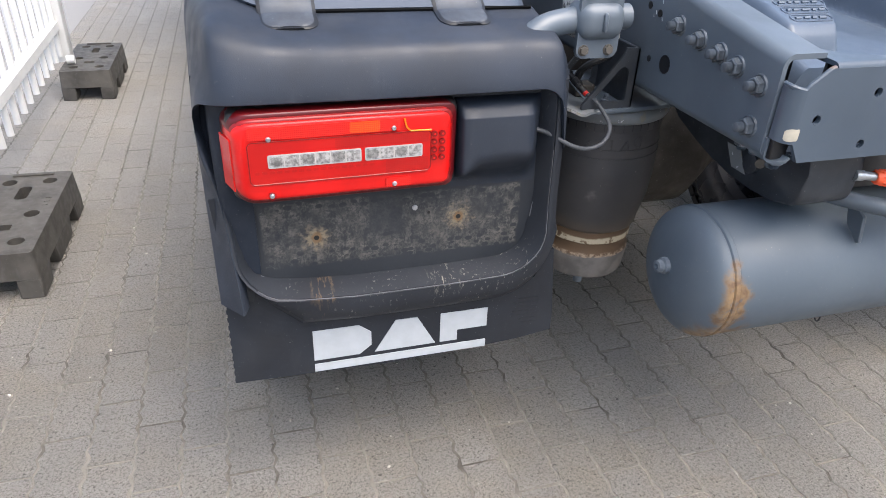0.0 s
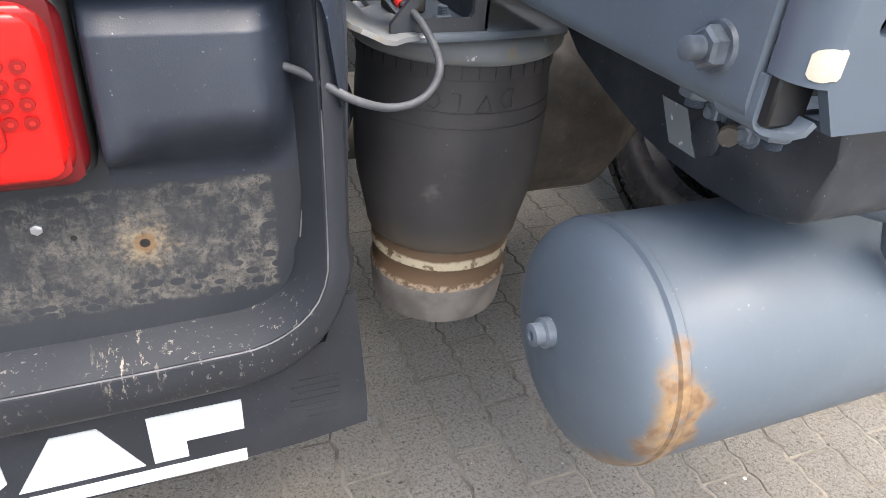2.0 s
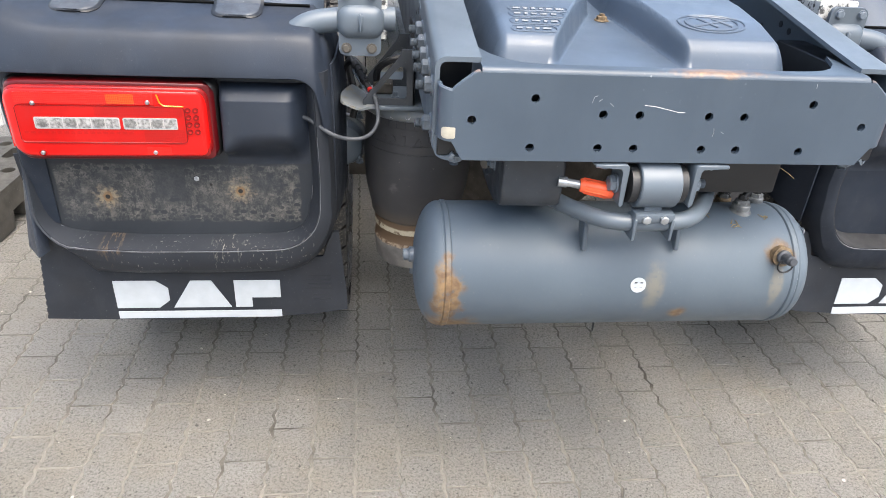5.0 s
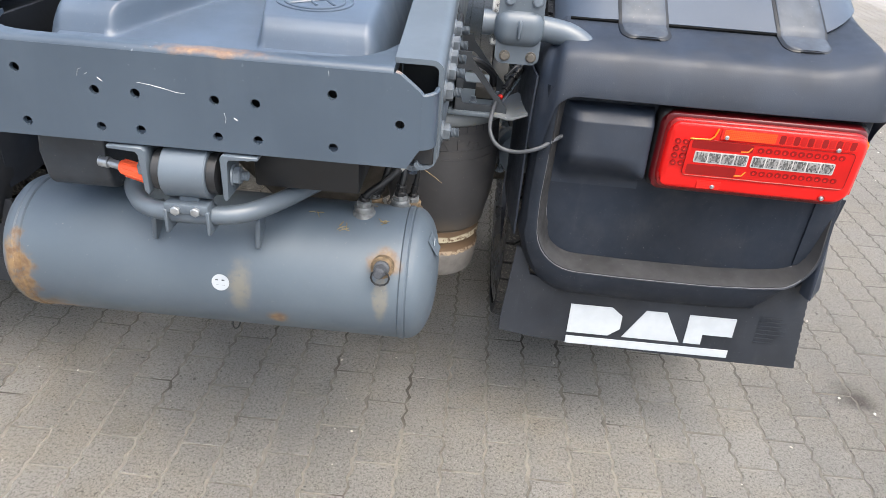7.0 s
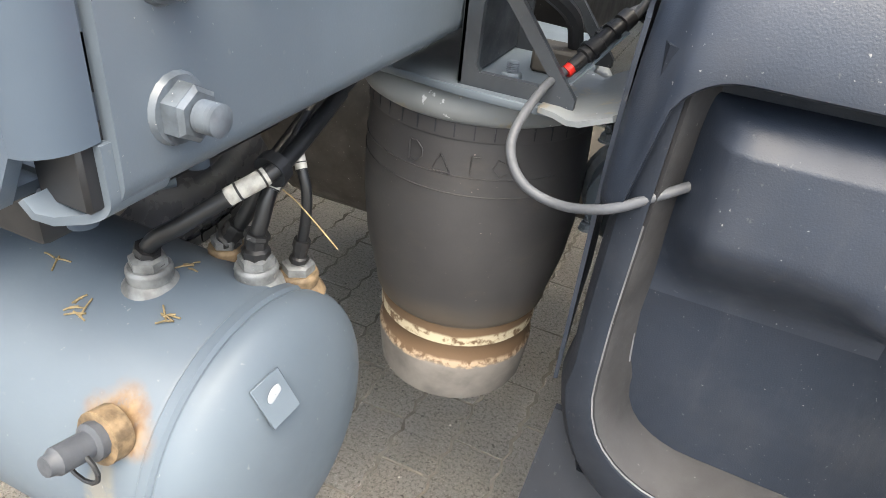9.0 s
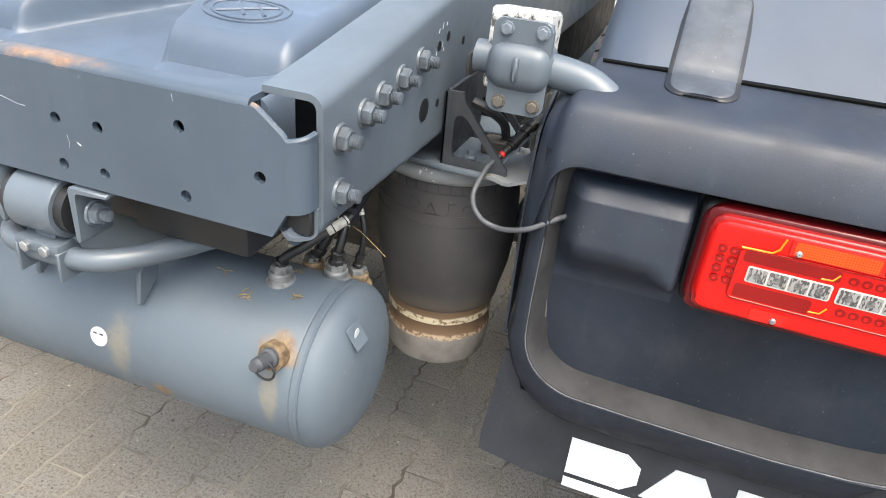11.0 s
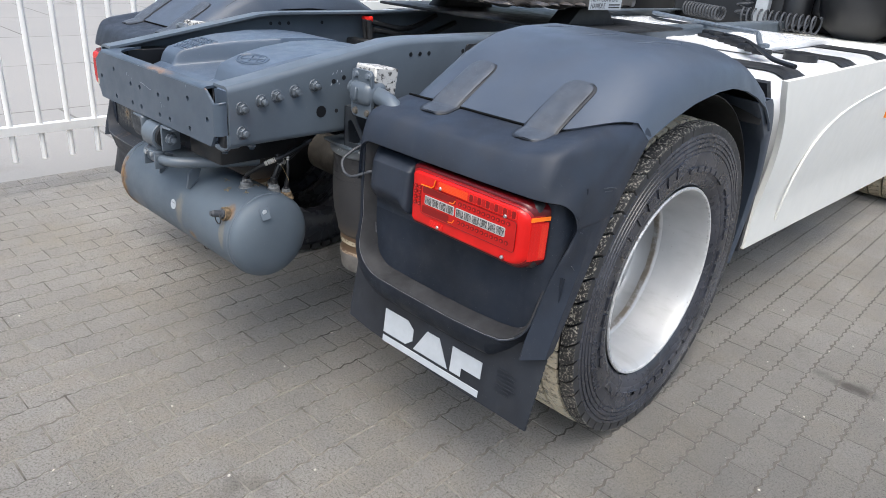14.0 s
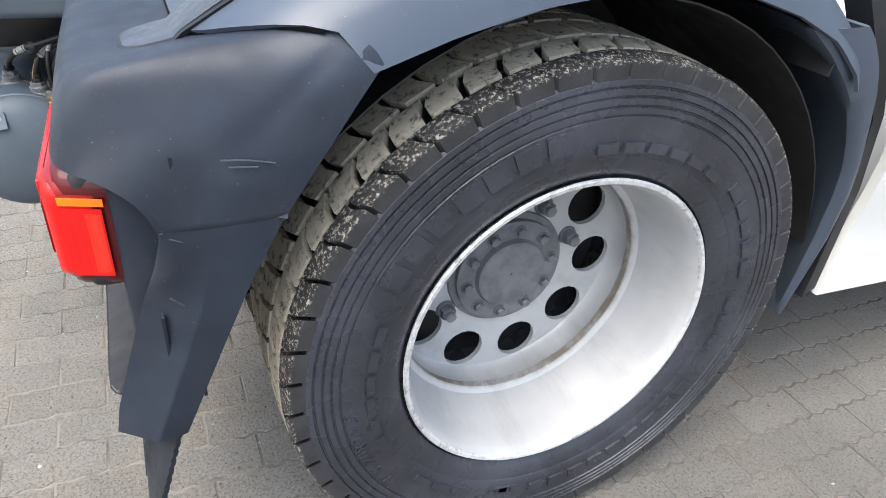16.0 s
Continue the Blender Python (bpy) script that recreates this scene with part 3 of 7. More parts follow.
def cross_material():
    """Chassis paint with rust along the fold and small scuffs."""
    m = Mat("crossmember_paint")
    c = m.mix(m.ramp(m.noise(4, 5), 0.3, 0.7), (0.046, 0.064, 0.088), (0.058, 0.079, 0.106))
    c = m.mix(m.math("MULTIPLY", m.ramp(m.noise(2.5, 6, 0.6, (6, 1, 1)), 0.5, 0.75), 0.3), c, (0.070, 0.091, 0.117))
    rust = m.mix(m.ramp(m.noise(90, 6, 0.7), 0.35, 0.65), (0.20, 0.10, 0.045), (0.34, 0.20, 0.095))
    c = m.mix(m.math("MULTIPLY", m.near((0.055, 0.006, 1.038), 0.003, 0.013, (0.13, 0.5, 1), 0.02, 60), 0.7), c, rust)
    sep = m.n.new("ShaderNodeSeparateXYZ")
    m.l.new(m.pos, sep.inputs[0])
    edge = m.math("MULTIPLY", m.ramp(sep.outputs["Z"], 1.0408, 1.0414), m.ramp(sep.outputs["Y"], 0.020, 0.024))
    edge = m.math("MULTIPLY", edge, m.ramp(m.noise(14, 6, 0.7), 0.46, 0.58))
    c = m.mix(m.math("MULTIPLY", edge, 0.7), c, rust)
    for x in (-0.338, 0.338):
        c = m.mix(m.math("MULTIPLY", m.near((x * 0.985, 0.0, 1.033), 0.002, 0.008, (0.6, 0.5, 1), 0.012, 60), 0.6), c, rust)
    chips = m.math("MULTIPLY", m.ramp(m.noise(120, 3, 0.6), 0.66, 0.70), m.ramp(m.noise(3.5, 3), 0.55, 0.7))
    c = m.mix(m.math("MULTIPLY", chips, 0.6), c, (0.42, 0.45, 0.48))
    m.set(color=c, rough=m.ramp(m.noise(14, 5), 0.3, 0.7, 0.32, 0.46))
    m.bump(m.noise(500, 2), 0.06, 0.001)
    m.bump(m.noise(5, 3), 0.05, 0.01)
    return m.m


M["cross_paint"] = cross_material()
# rear crossmember: holed face plate, folded top flange with a rounded cut-out, cropped corners
cross = thing("rear_crossmember")
cross.parent = truck
tagged(cross, "blue-grey painted rear crossmember with bolt holes")
face = [(-0.322, 1.034), (-0.330, 1.034), (-0.360, 1.010), (-0.364, 1.003), (-0.364, 0.922), (-0.345, 0.890), (0.345, 0.890), (0.364, 0.922), (0.364, 1.003), (0.360, 1.010), (0.330, 1.034), (0.322, 1.034)]
HOLES = [(-0.333, 0.958), (0.333, 0.958), (-0.234, 0.995), (0.234, 0.995), (-0.234, 0.913), (0.234, 0.913)]
HOLES += [(s * x, z) for s in (-1, 1) for x in (0.059, 0.120) for z in (0.971, 0.914)]


def plate_with_holes(outline, holes, r, y0, y1, n=14):
    """A plate in the x-z plane with round holes through it."""
    bm = bmesh.new()
    loops = [outline] + [[(cx + r * math.cos(2 * math.pi * k / n), cz + r * math.sin(2 * math.pi * k / n)) for k in range(n)] for cx, cz in holes]
    edges = []
    for lp in loops:
        v = [bm.verts.new((x, y0, z)) for x, z in lp]
        edges += [bm.edges.new((v[i], v[(i + 1) % len(v)])) for i in range(len(v))]
    bmesh.ops.triangle_fill(bm, use_beauty=True, use_dissolve=False, edges=edges)
    f = list(bm.faces)
    ext = bmesh.ops.extrude_face_region(bm, geom=f)
    bmesh.ops.translate(bm, vec=(0, y1 - y0, 0), verts=[v for v in ext["geom"] if isinstance(v, bmesh.types.BMVert)])
    return bm


part("face_plate", plate_with_holes(face, HOLES, 0.0072, 0.0, 0.008), "cross_paint", cross)
# folded top flange
rows = []
for k in range(33):
    u = -1 + 2 * k / 32
    xo = 0.322 * u
    depth = 0.016 + 0.100 * abs(u) ** 11
    xi = 0.319 * u
    rows.append([(xo, 0.0, 1.030), (xo, 0.0004, 1.0330), (xo, 0.0018, 1.0370), (xo, 0.0045, 1.0400), (xo, 0.008, 1.0415), (xo, 0.012, 1.0420)] + [(xo + (xi - xo) * t, 0.012 + depth * t, 1.042 + 0.0035 * t * abs(u) ** 8) for t in (0.3, 0.65, 1.0)])
part("top_flange", grid(rows, 0.007), "cross_paint", cross)
rows = [[(0.338 * u, 0.008, 0.897), (0.338 * u, 0.010, 0.893), (0.338 * u, 0.06, 0.892)] for u in (-1, -0.5, 0, 0.5, 1)]
part("bottom_flange", grid(rows, 0.006), "cross_paint", cross)
# dark plate set behind the face plate, seen through its holes
part("inner_web", box((-0.315, 0.030, 0.900), (0.315, 0.036, 1.040), 0.002, 1), "black_metal", cross, "dark plate behind the holes")
for s in (1, -1):
    if s < 0:
        part("bare_patch", grid([[(x, y - 0.0008, 0.936 + q * w) for x, y, w in ((0.3580, 0.0, 0.0075), (0.3600, 0.0, 0.0095), (0.3640, 0.0, 0.0092), (0.3700, 0.0006, 0.0100), (0.3750, 0.0026, 0.0096), (0.3780, 0.0045, 0.0085), (0.3800, 0.0062, 0.0060))] for q in (-1.0, -0.4, 0.3, 0.95)], 0.0012), "primer", cross, "patch of bare primer", mirror=True)
    # the face plate turns the corner and ends flush with the rail
    bend = [(0.3635, 0.0), (0.370, 0.0006), (0.376, 0.0030), (0.381, 0.0070), (0.3845, 0.0120), (0.3865, 0.018), (0.387, 0.0265)]
    rows = [[(s * x, y, zz + dz * k / 6) for k, (x, y) in enumerate(bend)] for zz, dz in ((0.921, 0.004), (0.924, 0.004), (0.95, 0.0), (0.985, 0.0), (0.999, 0.006), (1.003, 0.006))]
    part("end_bend", grid(rows, 0.007), "cross_paint", cross)
    hook = [(0.3885, 0.924), (0.3885, 0.908)] + [(0.3765 + 0.012 * math.cos(t), 0.8985 - 0.0135 * math.sin(t)) for t in (k * math.pi / 16 for k in range(9))] + [(0.368, 0.8855), (0.361, 0.889), (0.3555, 0.896)]
    part("lower_hook", grid([[(s * x, y0_ + (0.060 - y0_) * t, z) for x, z in hook for y0_ in (0.004 + 0.020 * step(0.358, 0.3885, x),)] for t in (0.0, 0.3, 0.65, 1.0)], 0.005), "chassis", cross, "curled lower lip of the rail end")
    # solid black box paints the shade inside the curled lip
    part("hook_shadow", box((s * 0.3685 - 0.0155, 0.016, 0.8915), (s * 0.3685 + 0.0155, 0.058, 0.932), 0.002, 1), "cab_black", cross, "black filler standing in for shade in the rail end")
    part("crop_edge", tube([(s * 0.3245, 0.004, 1.0345), (s * 0.331, 0.004, 1.0320), (s * 0.344, 0.004, 1.0220), (s * 0.3595, 0.004, 1.0095), (s * 0.3645, 0.004, 1.0035), (s * 0.372, 0.0055, 1.0040), (s * 0.381, 0.0105, 1.0065), (s * 0.384, 0.018, 1.008), (s * 0.3845, 0.026, 1.009)], 0.0038, 8, 3), "cross_paint", cross)

# scratches through the paint
for pts in (((-0.054, 0.988), (-0.035, 0.986), (-0.015, 0.982), (0.004, 0.9775), (0.016, 0.9772)), ((0.072, 0.953), (0.074, 0.944), (0.0725, 0.937)), ((0.086, 0.946), (0.091, 0.943)), ((0.229, 1.030), (0.230, 1.022)), ((-0.142, 0.990), (-0.139, 1.000), (-0.134, 1.002)), ((-0.131, 0.993), (-0.126, 0.996)), ((-0.112, 0.990), (-0.105, 0.985))):
    part("paint_scratch", tube([(x, 0.0002, z) for x, z in pts], 0.00055, 5), "zinc", cross, "pale scratch")

# moulded cover between the rails
def cover_height(x, y):
    yy = min(y, 0.47)
    left, right = -0.155 + (yy - 0.19) * 0.46, 0.075 - (yy - 0.19) * 0.20
    raised = step(left + 0.007, left - 0.007, x) + step(right - 0.007, right + 0.007, x)
    low = table([(0.12, 0.995), (0.16, 1.006), (0.24, 1.016), (0.42, 1.036), (0.6, 1.048), (0.86, 1.02)], y)
    high = table([(0.12, 0.996), (0.160, 1.009), (0.172, 1.040), (0.188, 1.054), (0.26, 1.074), (0.35, 1.088), (0.48, 1.098), (0.6, 1.096), (0.70, 1.084), (0.78, 1.062), (0.86, 1.03)], y)
    edge = max(0.0, (abs(x) - 0.25) / 0.045)
    return low + (high - low) * raised - 0.12 * edge ** 2


rows = [[(-0.295 + 0.59 * i / 236, 0.125 + 0.735 * j / 147, cover_height(-0.295 + 0.59 * i / 236, 0.125 + 0.735 * j / 147)) for i in range(237)] for j in range(148)]
rows = [[(x, 0.118, 0.93) for x, _, _ in rows[0]]] + rows
cover = part("chassis_cover", grid(rows, 0.004), "cover", truck, "grey moulded plastic cover between the frame rails", angle=50)
bm = bmesh.new()
hexnut(bm, (-0.004, 0.424, cover_height(-0.004, 0.424)), (0, 0, 1), 0.011, 0.010, 0.014, 0.006, 0.016)
part("cover_bolt", bm, "brass", cover, "rusty bolt")
for rx, ry in ((0.066, 0.036), (0.052, 0.028)):
    pts = [(0.152 + rx * math.cos(a * math.pi / 16), 0.250 + ry * math.sin(a * math.pi / 16)) for a in range(33)]
    part("embossed_oval", tube([(x, y, cover_height(x, y) + 0.0005) for x, y in pts], 0.0022, 6), "cover", cover)
for a, b in (((0.114, 0.235), (0.194, 0.265)), ((0.129, 0.268), (0.159, 0.234)), ((0.159, 0.268), (0.189, 0.238))):
    part("embossed_rib", tube([(a[0] + (b[0] - a[0]) * k / 8, a[1] + (b[1] - a[1]) * k / 8, cover_height(a[0] + (b[0] - a[0]) * k / 8, a[1] + (b[1] - a[1]) * k / 8) + 0.0005) for k in range(9)], 0.0025, 6), "cover", cover)
rb = random.Random(9)
for r in range(4):
    y, x0, x1 = 0.206 + 0.027 * r, -0.232 + 0.002 * r, -0.166 + 0.0124 * r
    ring = [(x1 + 0.009 * math.cos(a), y + 0.010 * math.sin(a)) for a in (-math.pi / 2 + math.pi * k / 8 for k in range(9))] + [(x0 + 0.009 * math.cos(a), y + 0.010 * math.sin(a)) for a in (math.pi / 2 + math.pi * k / 8 for k in range(9))]
    ring += [ring[0]]
    part("embossed_outline", tube([(x, yy, cover_height(x, yy) + 0.0004) for x, yy in ring], 0.0015, 6), "cover", cover)
    x = x0
    while x < x1 - 0.008:
        w = rb.uniform(0.006, 0.016)
        part("embossed_bar", tube([(x, y, cover_height(x, y) + 0.0004), (x + w, y, cover_height(x + w, y) + 0.0004)], 0.0030, 6), "cover", cover)
        x += w + 0.007

# ---- air tank ----
TY, TZ, TR = 0.150, 0.600, 0.1265


def tank_material():
    m = Mat("tank_paint")
    c = m.mix(m.ramp(m.noise(4, 5), 0.3, 0.7), (0.072, 0.093, 0.116), (0.090, 0.114, 0.138))
    rust = m.mix(m.ramp(m.noise(60, 6), 0.35, 0.65), (0.13, 0.07, 0.028), (0.25, 0.155, 0.068))
    pale = (0.28, 0.225, 0.135)
    for p, r0, r1, sq, w, mixin in (
        ((-0.347, 0.040, 0.585), 0.040, 0.070, (2.1, 1.0, 0.72), 0.12, rust), ((-0.335, 0.075, 0.495), 0.035, 0.075, (0.95, 1.0, 1.2), 0.09, rust),
        ((0.307, 0.05, 0.679), 0.018, 0.034, (1, 1, 1), 0.05, rust), ((0.115, 0.045, 0.545), 0.006, 0.024, (1, 1, 1), 0.03, rust),
        ((0.305, 0.03, 0.62), 0.014, 0.028, (1.6, 0.6, 0.42), 0.02, pale), ((0.055, 0.02, 0.615), 0.010, 0.028, (1, 0.6, 0.35), 0.03, pale)):
        c = m.mix(m.math("MULTIPLY", m.math("MULTIPLY", m.near(p, r0, r1, sq, w, 30), m.ramp(m.noise(75, 6, 0.75), 0.34, 0.50, 0.45, 1.0)), 0.85 if mixin is rust else 0.35), c, mixin)
    c = m.mix(m.math("MULTIPLY", m.ramp(m.noise(180, 3, 0.7), 0.68, 0.75), 0.2), c, (0.5, 0.48, 0.42))
    m.set(color=c, rough=m.ramp(m.noise(12, 5), 0.3, 0.7, 0.44, 0.58), spec=0.40)
    m.bump(m.noise(90, 5), 0.08, 0.002)
    return m.m


M["tank"] = tank_material()
shell = [(-0.356, TR), (-0.3535, TR - 0.0012), (-0.351, TR + 0.0018), (-0.343, TR + 0.0018), (-0.3405, TR - 0.0012), (-0.338, TR), (-0.1, TR), (0.1, TR), (0.333, TR), (0.3355, TR - 0.0012), (0.338, TR + 0.0018), (0.346, TR + 0.0018), (0.3485, TR - 0.0012), (0.351, TR)]
tank = part("air_tank", revolve(shell, (0, TY, TZ), "x", 64), "tank", truck, "blue-grey painted compressed-air tank with rust patches")
for s, x in ((-1, -0.356), (1, 0.351)):
    dome = [(x + s * 0.048 * math.sin(a), TR * math.cos(a) ** 0.78) for a in (k * math.pi / 2 / 12 for k in range(13))]
    dome = [(h, max(r, 0.0005)) for h, r in dome]
    part("end_cap", revolve(dome, (0, TY, TZ), "x", 64, caps=False), "tank", tank, "domed end cap")
part("drain_plug", revolve([(-0.392, 0.016), (-0.412, 0.016), (-0.414, 0.012), (-0.424, 0.012), (-0.425, 0.006), (-0.420, 0.005)], (0, TY + 0.012, TZ + 0.012), "x", 18), "bolt_grey", tank, "grey threaded plug")
bm = bmesh.new()
a = Vector((0.307, 0.048, 0.675))
d = Vector((-0.05, -0.92, 0.22)).normalized()
add_tube(bm, [a, a + d * 0.014], 0.020, 18)
part("valve_base", bm, "brass", tank, "rusty threaded boss")
bm = bmesh.new()
add_tube(bm, [a + d * 0.010, a + d * 0.020, a + d * 0.022, a + d * 0.045, a + d * 0.047, a + d * 0.052], [0.014, 0.014, 0.010, 0.010, 0.008, 0.007], 12)
part("test_valve", bm, "hose", tank, "grey test valve with cap")
part("cap_ring", tube([a + d * 0.03 + Vector((0.016 * math.cos(t), 0, -0.014 + 0.016 * math.sin(t))) for t in (k * 0.5236 for k in range(13))], 0.0018, 6), "black_metal", tank)
def on_tank(x, ang, r=TR):
    return Vector((x, TY - r * math.cos(radians(ang)), TZ + r * math.sin(radians(ang))))
p, q = on_tank(0.021, 10), on_tank(0.021, 10, TR + 0.0012)
bm = bmesh.new()
add_tube(bm, [p, q], 0.0155, 28)
part("round_sticker", bm, "white_mark", tank, "round off-white sticker")
for k in range(4):
    t = math.radians(45 + 90 * k)
    c = q + Vector((0.008 * math.cos(t), -0.0004, 0.008 * math.sin(t)))
    part("sticker_mark", box(c - Vector((0.0025, 0.0005, 0.001)), c + Vector((0.0025, 0.0005, 0.001))), "hose", tank)
part("name_plate", box((-0.001, -0.014, -0.018), (0.001, 0.014, 0.018), 0.0006, 1, Matrix.Translation((0.3905, 0.118, 0.686)) @ Euler((radians(10), radians(-28), radians(-12))).to_matrix().to_4x4()), "tank", tank, "small plate with a pale dot")
part("plate_dot", revolve([(0.0008, 0.0075), (0.0016, 0.007), (0.0018, 0.0004)], (0.3895, 0.117, 0.691), "x", 16), "white_mark", tank)
# fittings and hoses on top
for (x, y), q, base in (((0.257, 0.142), 0.66, "fitting_grey"), ((0.316, 0.196), 0.66, "fitting_grey"), ((0.337, 0.224), 0.62, "brass"), ((0.263, 0.222), 0.60, "brass")):
    z = TZ + math.sqrt(TR ** 2 - (y - TY) ** 2) - 0.006
    boss = part("threaded_boss", revolve([(z, 0.037 * q), (z + 0.004, 0.034 * q), (z + 0.009, 0.028 * q), (z + 0.0095, 0.0265 * q), (z + 0.012, 0.0275 * q), (z + 0.0145, 0.0265 * q), (z + 0.017, 0.0275 * q), (z + 0.0195, 0.0265 * q), (z + 0.021, 0.024 * q), (z + 0.0215, 0.002)], (x, y, 0), "z", 28), base, tank, "welded boss with a threaded collar")
    bm = bmesh.new()
    hexnut(bm, (x, y, z + 0.018), (0, 0, 1), 0.0225 * q, 0.012)
    part("hex_adapter", bm, "fitting_grey", boss, "worn hexagon adapter")
HOSES = [((0.260, 0.142, 0.738), (0.257, 0.142, 0.752), (0.266, 0.144, 0.766), (0.287, 0.150, 0.782), (0.314, 0.170, 0.804), (0.335, 0.197, 0.820), (0.336, 0.227, 0.828), (0.33, 0.30, 0.85)),
         ((0.316, 0.196, 0.738), (0.317, 0.197, 0.756), (0.320, 0.201, 0.772), (0.321, 0.212, 0.795), (0.319, 0.232, 0.811), (0.320, 0.262, 0.826), (0.33, 0.32, 0.86)),
         ((0.337, 0.224, 0.725), (0.339, 0.225, 0.739), (0.344, 0.226, 0.768), (0.344, 0.228, 0.793), (0.336, 0.232, 0.814), (0.326, 0.242, 0.829), (0.316, 0.272, 0.836)),
         ((0.263, 0.222, 0.722), (0.271, 0.224, 0.733), (0.282, 0.232, 0.756), (0.290, 0.247, 0.789), (0.293, 0.267, 0.802), (0.31, 0.32, 0.85))]
for k, h in enumerate(HOSES):
    r = 0.0068 if k != 2 else 0.0046
    hose = part("air_hose", tube(h, r, 10, 8), "cab_black", tank, "black air hose")
    sp = smooth_path(h, 8)
    nut = bmesh.new()
    add_tube(nut, [sp[1], sp[4], sp[5], sp[8], sp[9], sp[11]], [r * 1.75, r * 1.75, r * 1.35, r * 1.35, r * 1.6, r * 1.5], 8)
    part("hose_nut", nut, "plastic_black", hose, "black hose connector")
    i = len(sp) * (9, 8, 10, 9)[k] // 16
    sleeve = bmesh.new()
    add_tube(sleeve, sp[i:i + 8], r * 1.08, 10)
    part("hose_sleeve", sleeve, "tag_white", hose, "white printed hose sleeve")
    for j in (i, i + 2, i + 6):
        mark = bmesh.new()
        c, e = sp[j], sp[j + 1]
        add_tube(mark, [c, c + (e - c) * 0.35], r * 1.16, 10)
        part("sleeve_print", mark, "cab_black", hose)
part("hose_tie", tube([(0.331, 0.200, 0.817), (0.331, 0.210, 0.820)], 0.014, 12), "cab_black", tank)
# wire ring below the tank and dry straw on it
part("wire_ring", tube([(-0.004 + 0.004 * math.cos(t), 0.141 + 0.011 * math.cos(t), 0.446 + 0.017 * math.sin(t)) for t in (k * math.pi / 10 for k in range(21))], 0.0016, 6), "black_metal", tank, "thin black wire ring")
part("ring_shank", tube([(-0.004, 0.141, 0.462), (-0.003, 0.143, 0.472)], 0.004, 8), "bolt_grey", tank)
rs = random.Random(12)
for x, y, n in ((0.229, 0.098, 7), (0.300, 0.118, 5), (0.268, 0.172, 4), (0.17, 0.12, 3)):
    for k in range(n):
        t, l = rs.uniform(0, 6.28), rs.uniform(0.003, 0.009)
        c = Vector((x + rs.uniform(-0.010, 0.010), y + rs.uniform(-0.007, 0.007), 0))
        p, q = c - Vector((math.cos(t), math.sin(t), 0)) * l, c + Vector((math.cos(t), math.sin(t), 0)) * l
        for v in (p, q):
            v.z = TZ + math.sqrt(TR ** 2 - (v.y - TY) ** 2) + rs.uniform(0.0, 0.002)
        part("dry_straw", tube([p, (p + q) / 2 + Vector((0, 0, 0.001)), q], 0.0008, 5), "straw", tank)
part("dry_straw", tube([(0.335, 0.210, 0.800), (0.352, 0.205, 0.796), (0.375, 0.200, 0.784), (0.392, 0.198, 0.772)], 0.0006, 5, 4), "straw", tank)
# hanging brackets of the tank
for x in (-0.093, 0.088):
    part("tank_lug", prism([(0.040, 0.690), (0.046, 0.686), (0.078, 0.712), (0.090, 0.745), (0.070, 0.752), (0.048, 0.738)], "x", x - 0.004, x + 0.004, 0.0015, 1), "chassis", tank)

# ---- pipe yoke, bushing and coupling under the crossmember ----
yoke = part("yoke_pipe", tube([(-0.21, 0.22, 0.775), (-0.165, 0.14, 0.768), (-0.115, 0.055, 0.772), (-0.07, 0.012, 0.774), (0, 0.004, 0.774), (0.07, 0.012, 0.776), (0.118, 0.055, 0.778), (0.17, 0.14, 0.780), (0.22, 0.22, 0.785)], 0.0155, 14, 5), "chassis", truck, "bent grey support pipe")
drum = part("rubber_mount", revolve([(-0.036, 0.002), (-0.036, 0.040), (-0.034, 0.042), (0.034, 0.042), (0.036, 0.040), (0.036, 0.002)], (0, 0.022, 0.842), "x", 28), "chassis", truck, "round grey rubber mount under the crossmember")
part("drum_core", revolve([(-0.050, 0.002), (-0.050, 0.034), (0.050, 0.034), (0.050, 0.002)], (0, 0.022, 0.842), "x", 20), "black_metal", drum)
for s in (-1, 1):
    x = s * 0.062
    part("mount_bracket", prism([(0.062, 0.886), (0.118, 0.886), (0.118, 0.880), (0.072, 0.880), (0.068, 0.874), (0.068, 0.812), (0.062, 0.806), (0.058, 0.812), (0.058, 0.880)] if s > 0 else [(-0.062, 0.886), (-0.118, 0.886), (-0.118, 0.880), (-0.072, 0.880), (-0.068, 0.874), (-0.068, 0.812), (-0.062, 0.806), (-0.058, 0.812), (-0.058, 0.880)], "y", -0.004, 0.05, 0.0015, 1), "chassis", drum)
    bm = bmesh.new()
    hexnut(bm, (s * 0.069, 0.022, 0.842), (s, 0, 0), 0.015, 0.013, 0.024 if s > 0 else 0, 0.008, 0.018)
    part("mount_bolt", bm, "bolt_grey", drum)
    bm = bmesh.new()
    hexnut(bm, (s * 0.095, 0.02, 0.880), (0, 0, -1), 0.009, 0.009, 0, 0, 0.011)
    part("mount_bolt", bm, "bolt_grey", drum)
clamp = part("pipe_clamp", box((-0.036, -0.016, 0.783), (0.036, 0.014, 0.800), 0.003, 2), "chassis", truck, "grey pipe clamp with two bolts")
for s in (-1, 1):
    part("clamp_leg", box((s * 0.034 - 0.003, -0.018, 0.748), (s * 0.034 + 0.003, 0.02, 0.790), 0.0015, 1), "chassis", clamp)
    bm = bmesh.new()
    hexnut(bm, (s * 0.016, -0.015, 0.790), (0, -1, 0), 0.008, 0.007)
    part("clamp_bolt", bm, "zinc", clamp)
part("drum_neck", box((-0.016, 0.0, 0.795), (0.016, 0.03, 0.808), 0.002, 1), "chassis", clamp)
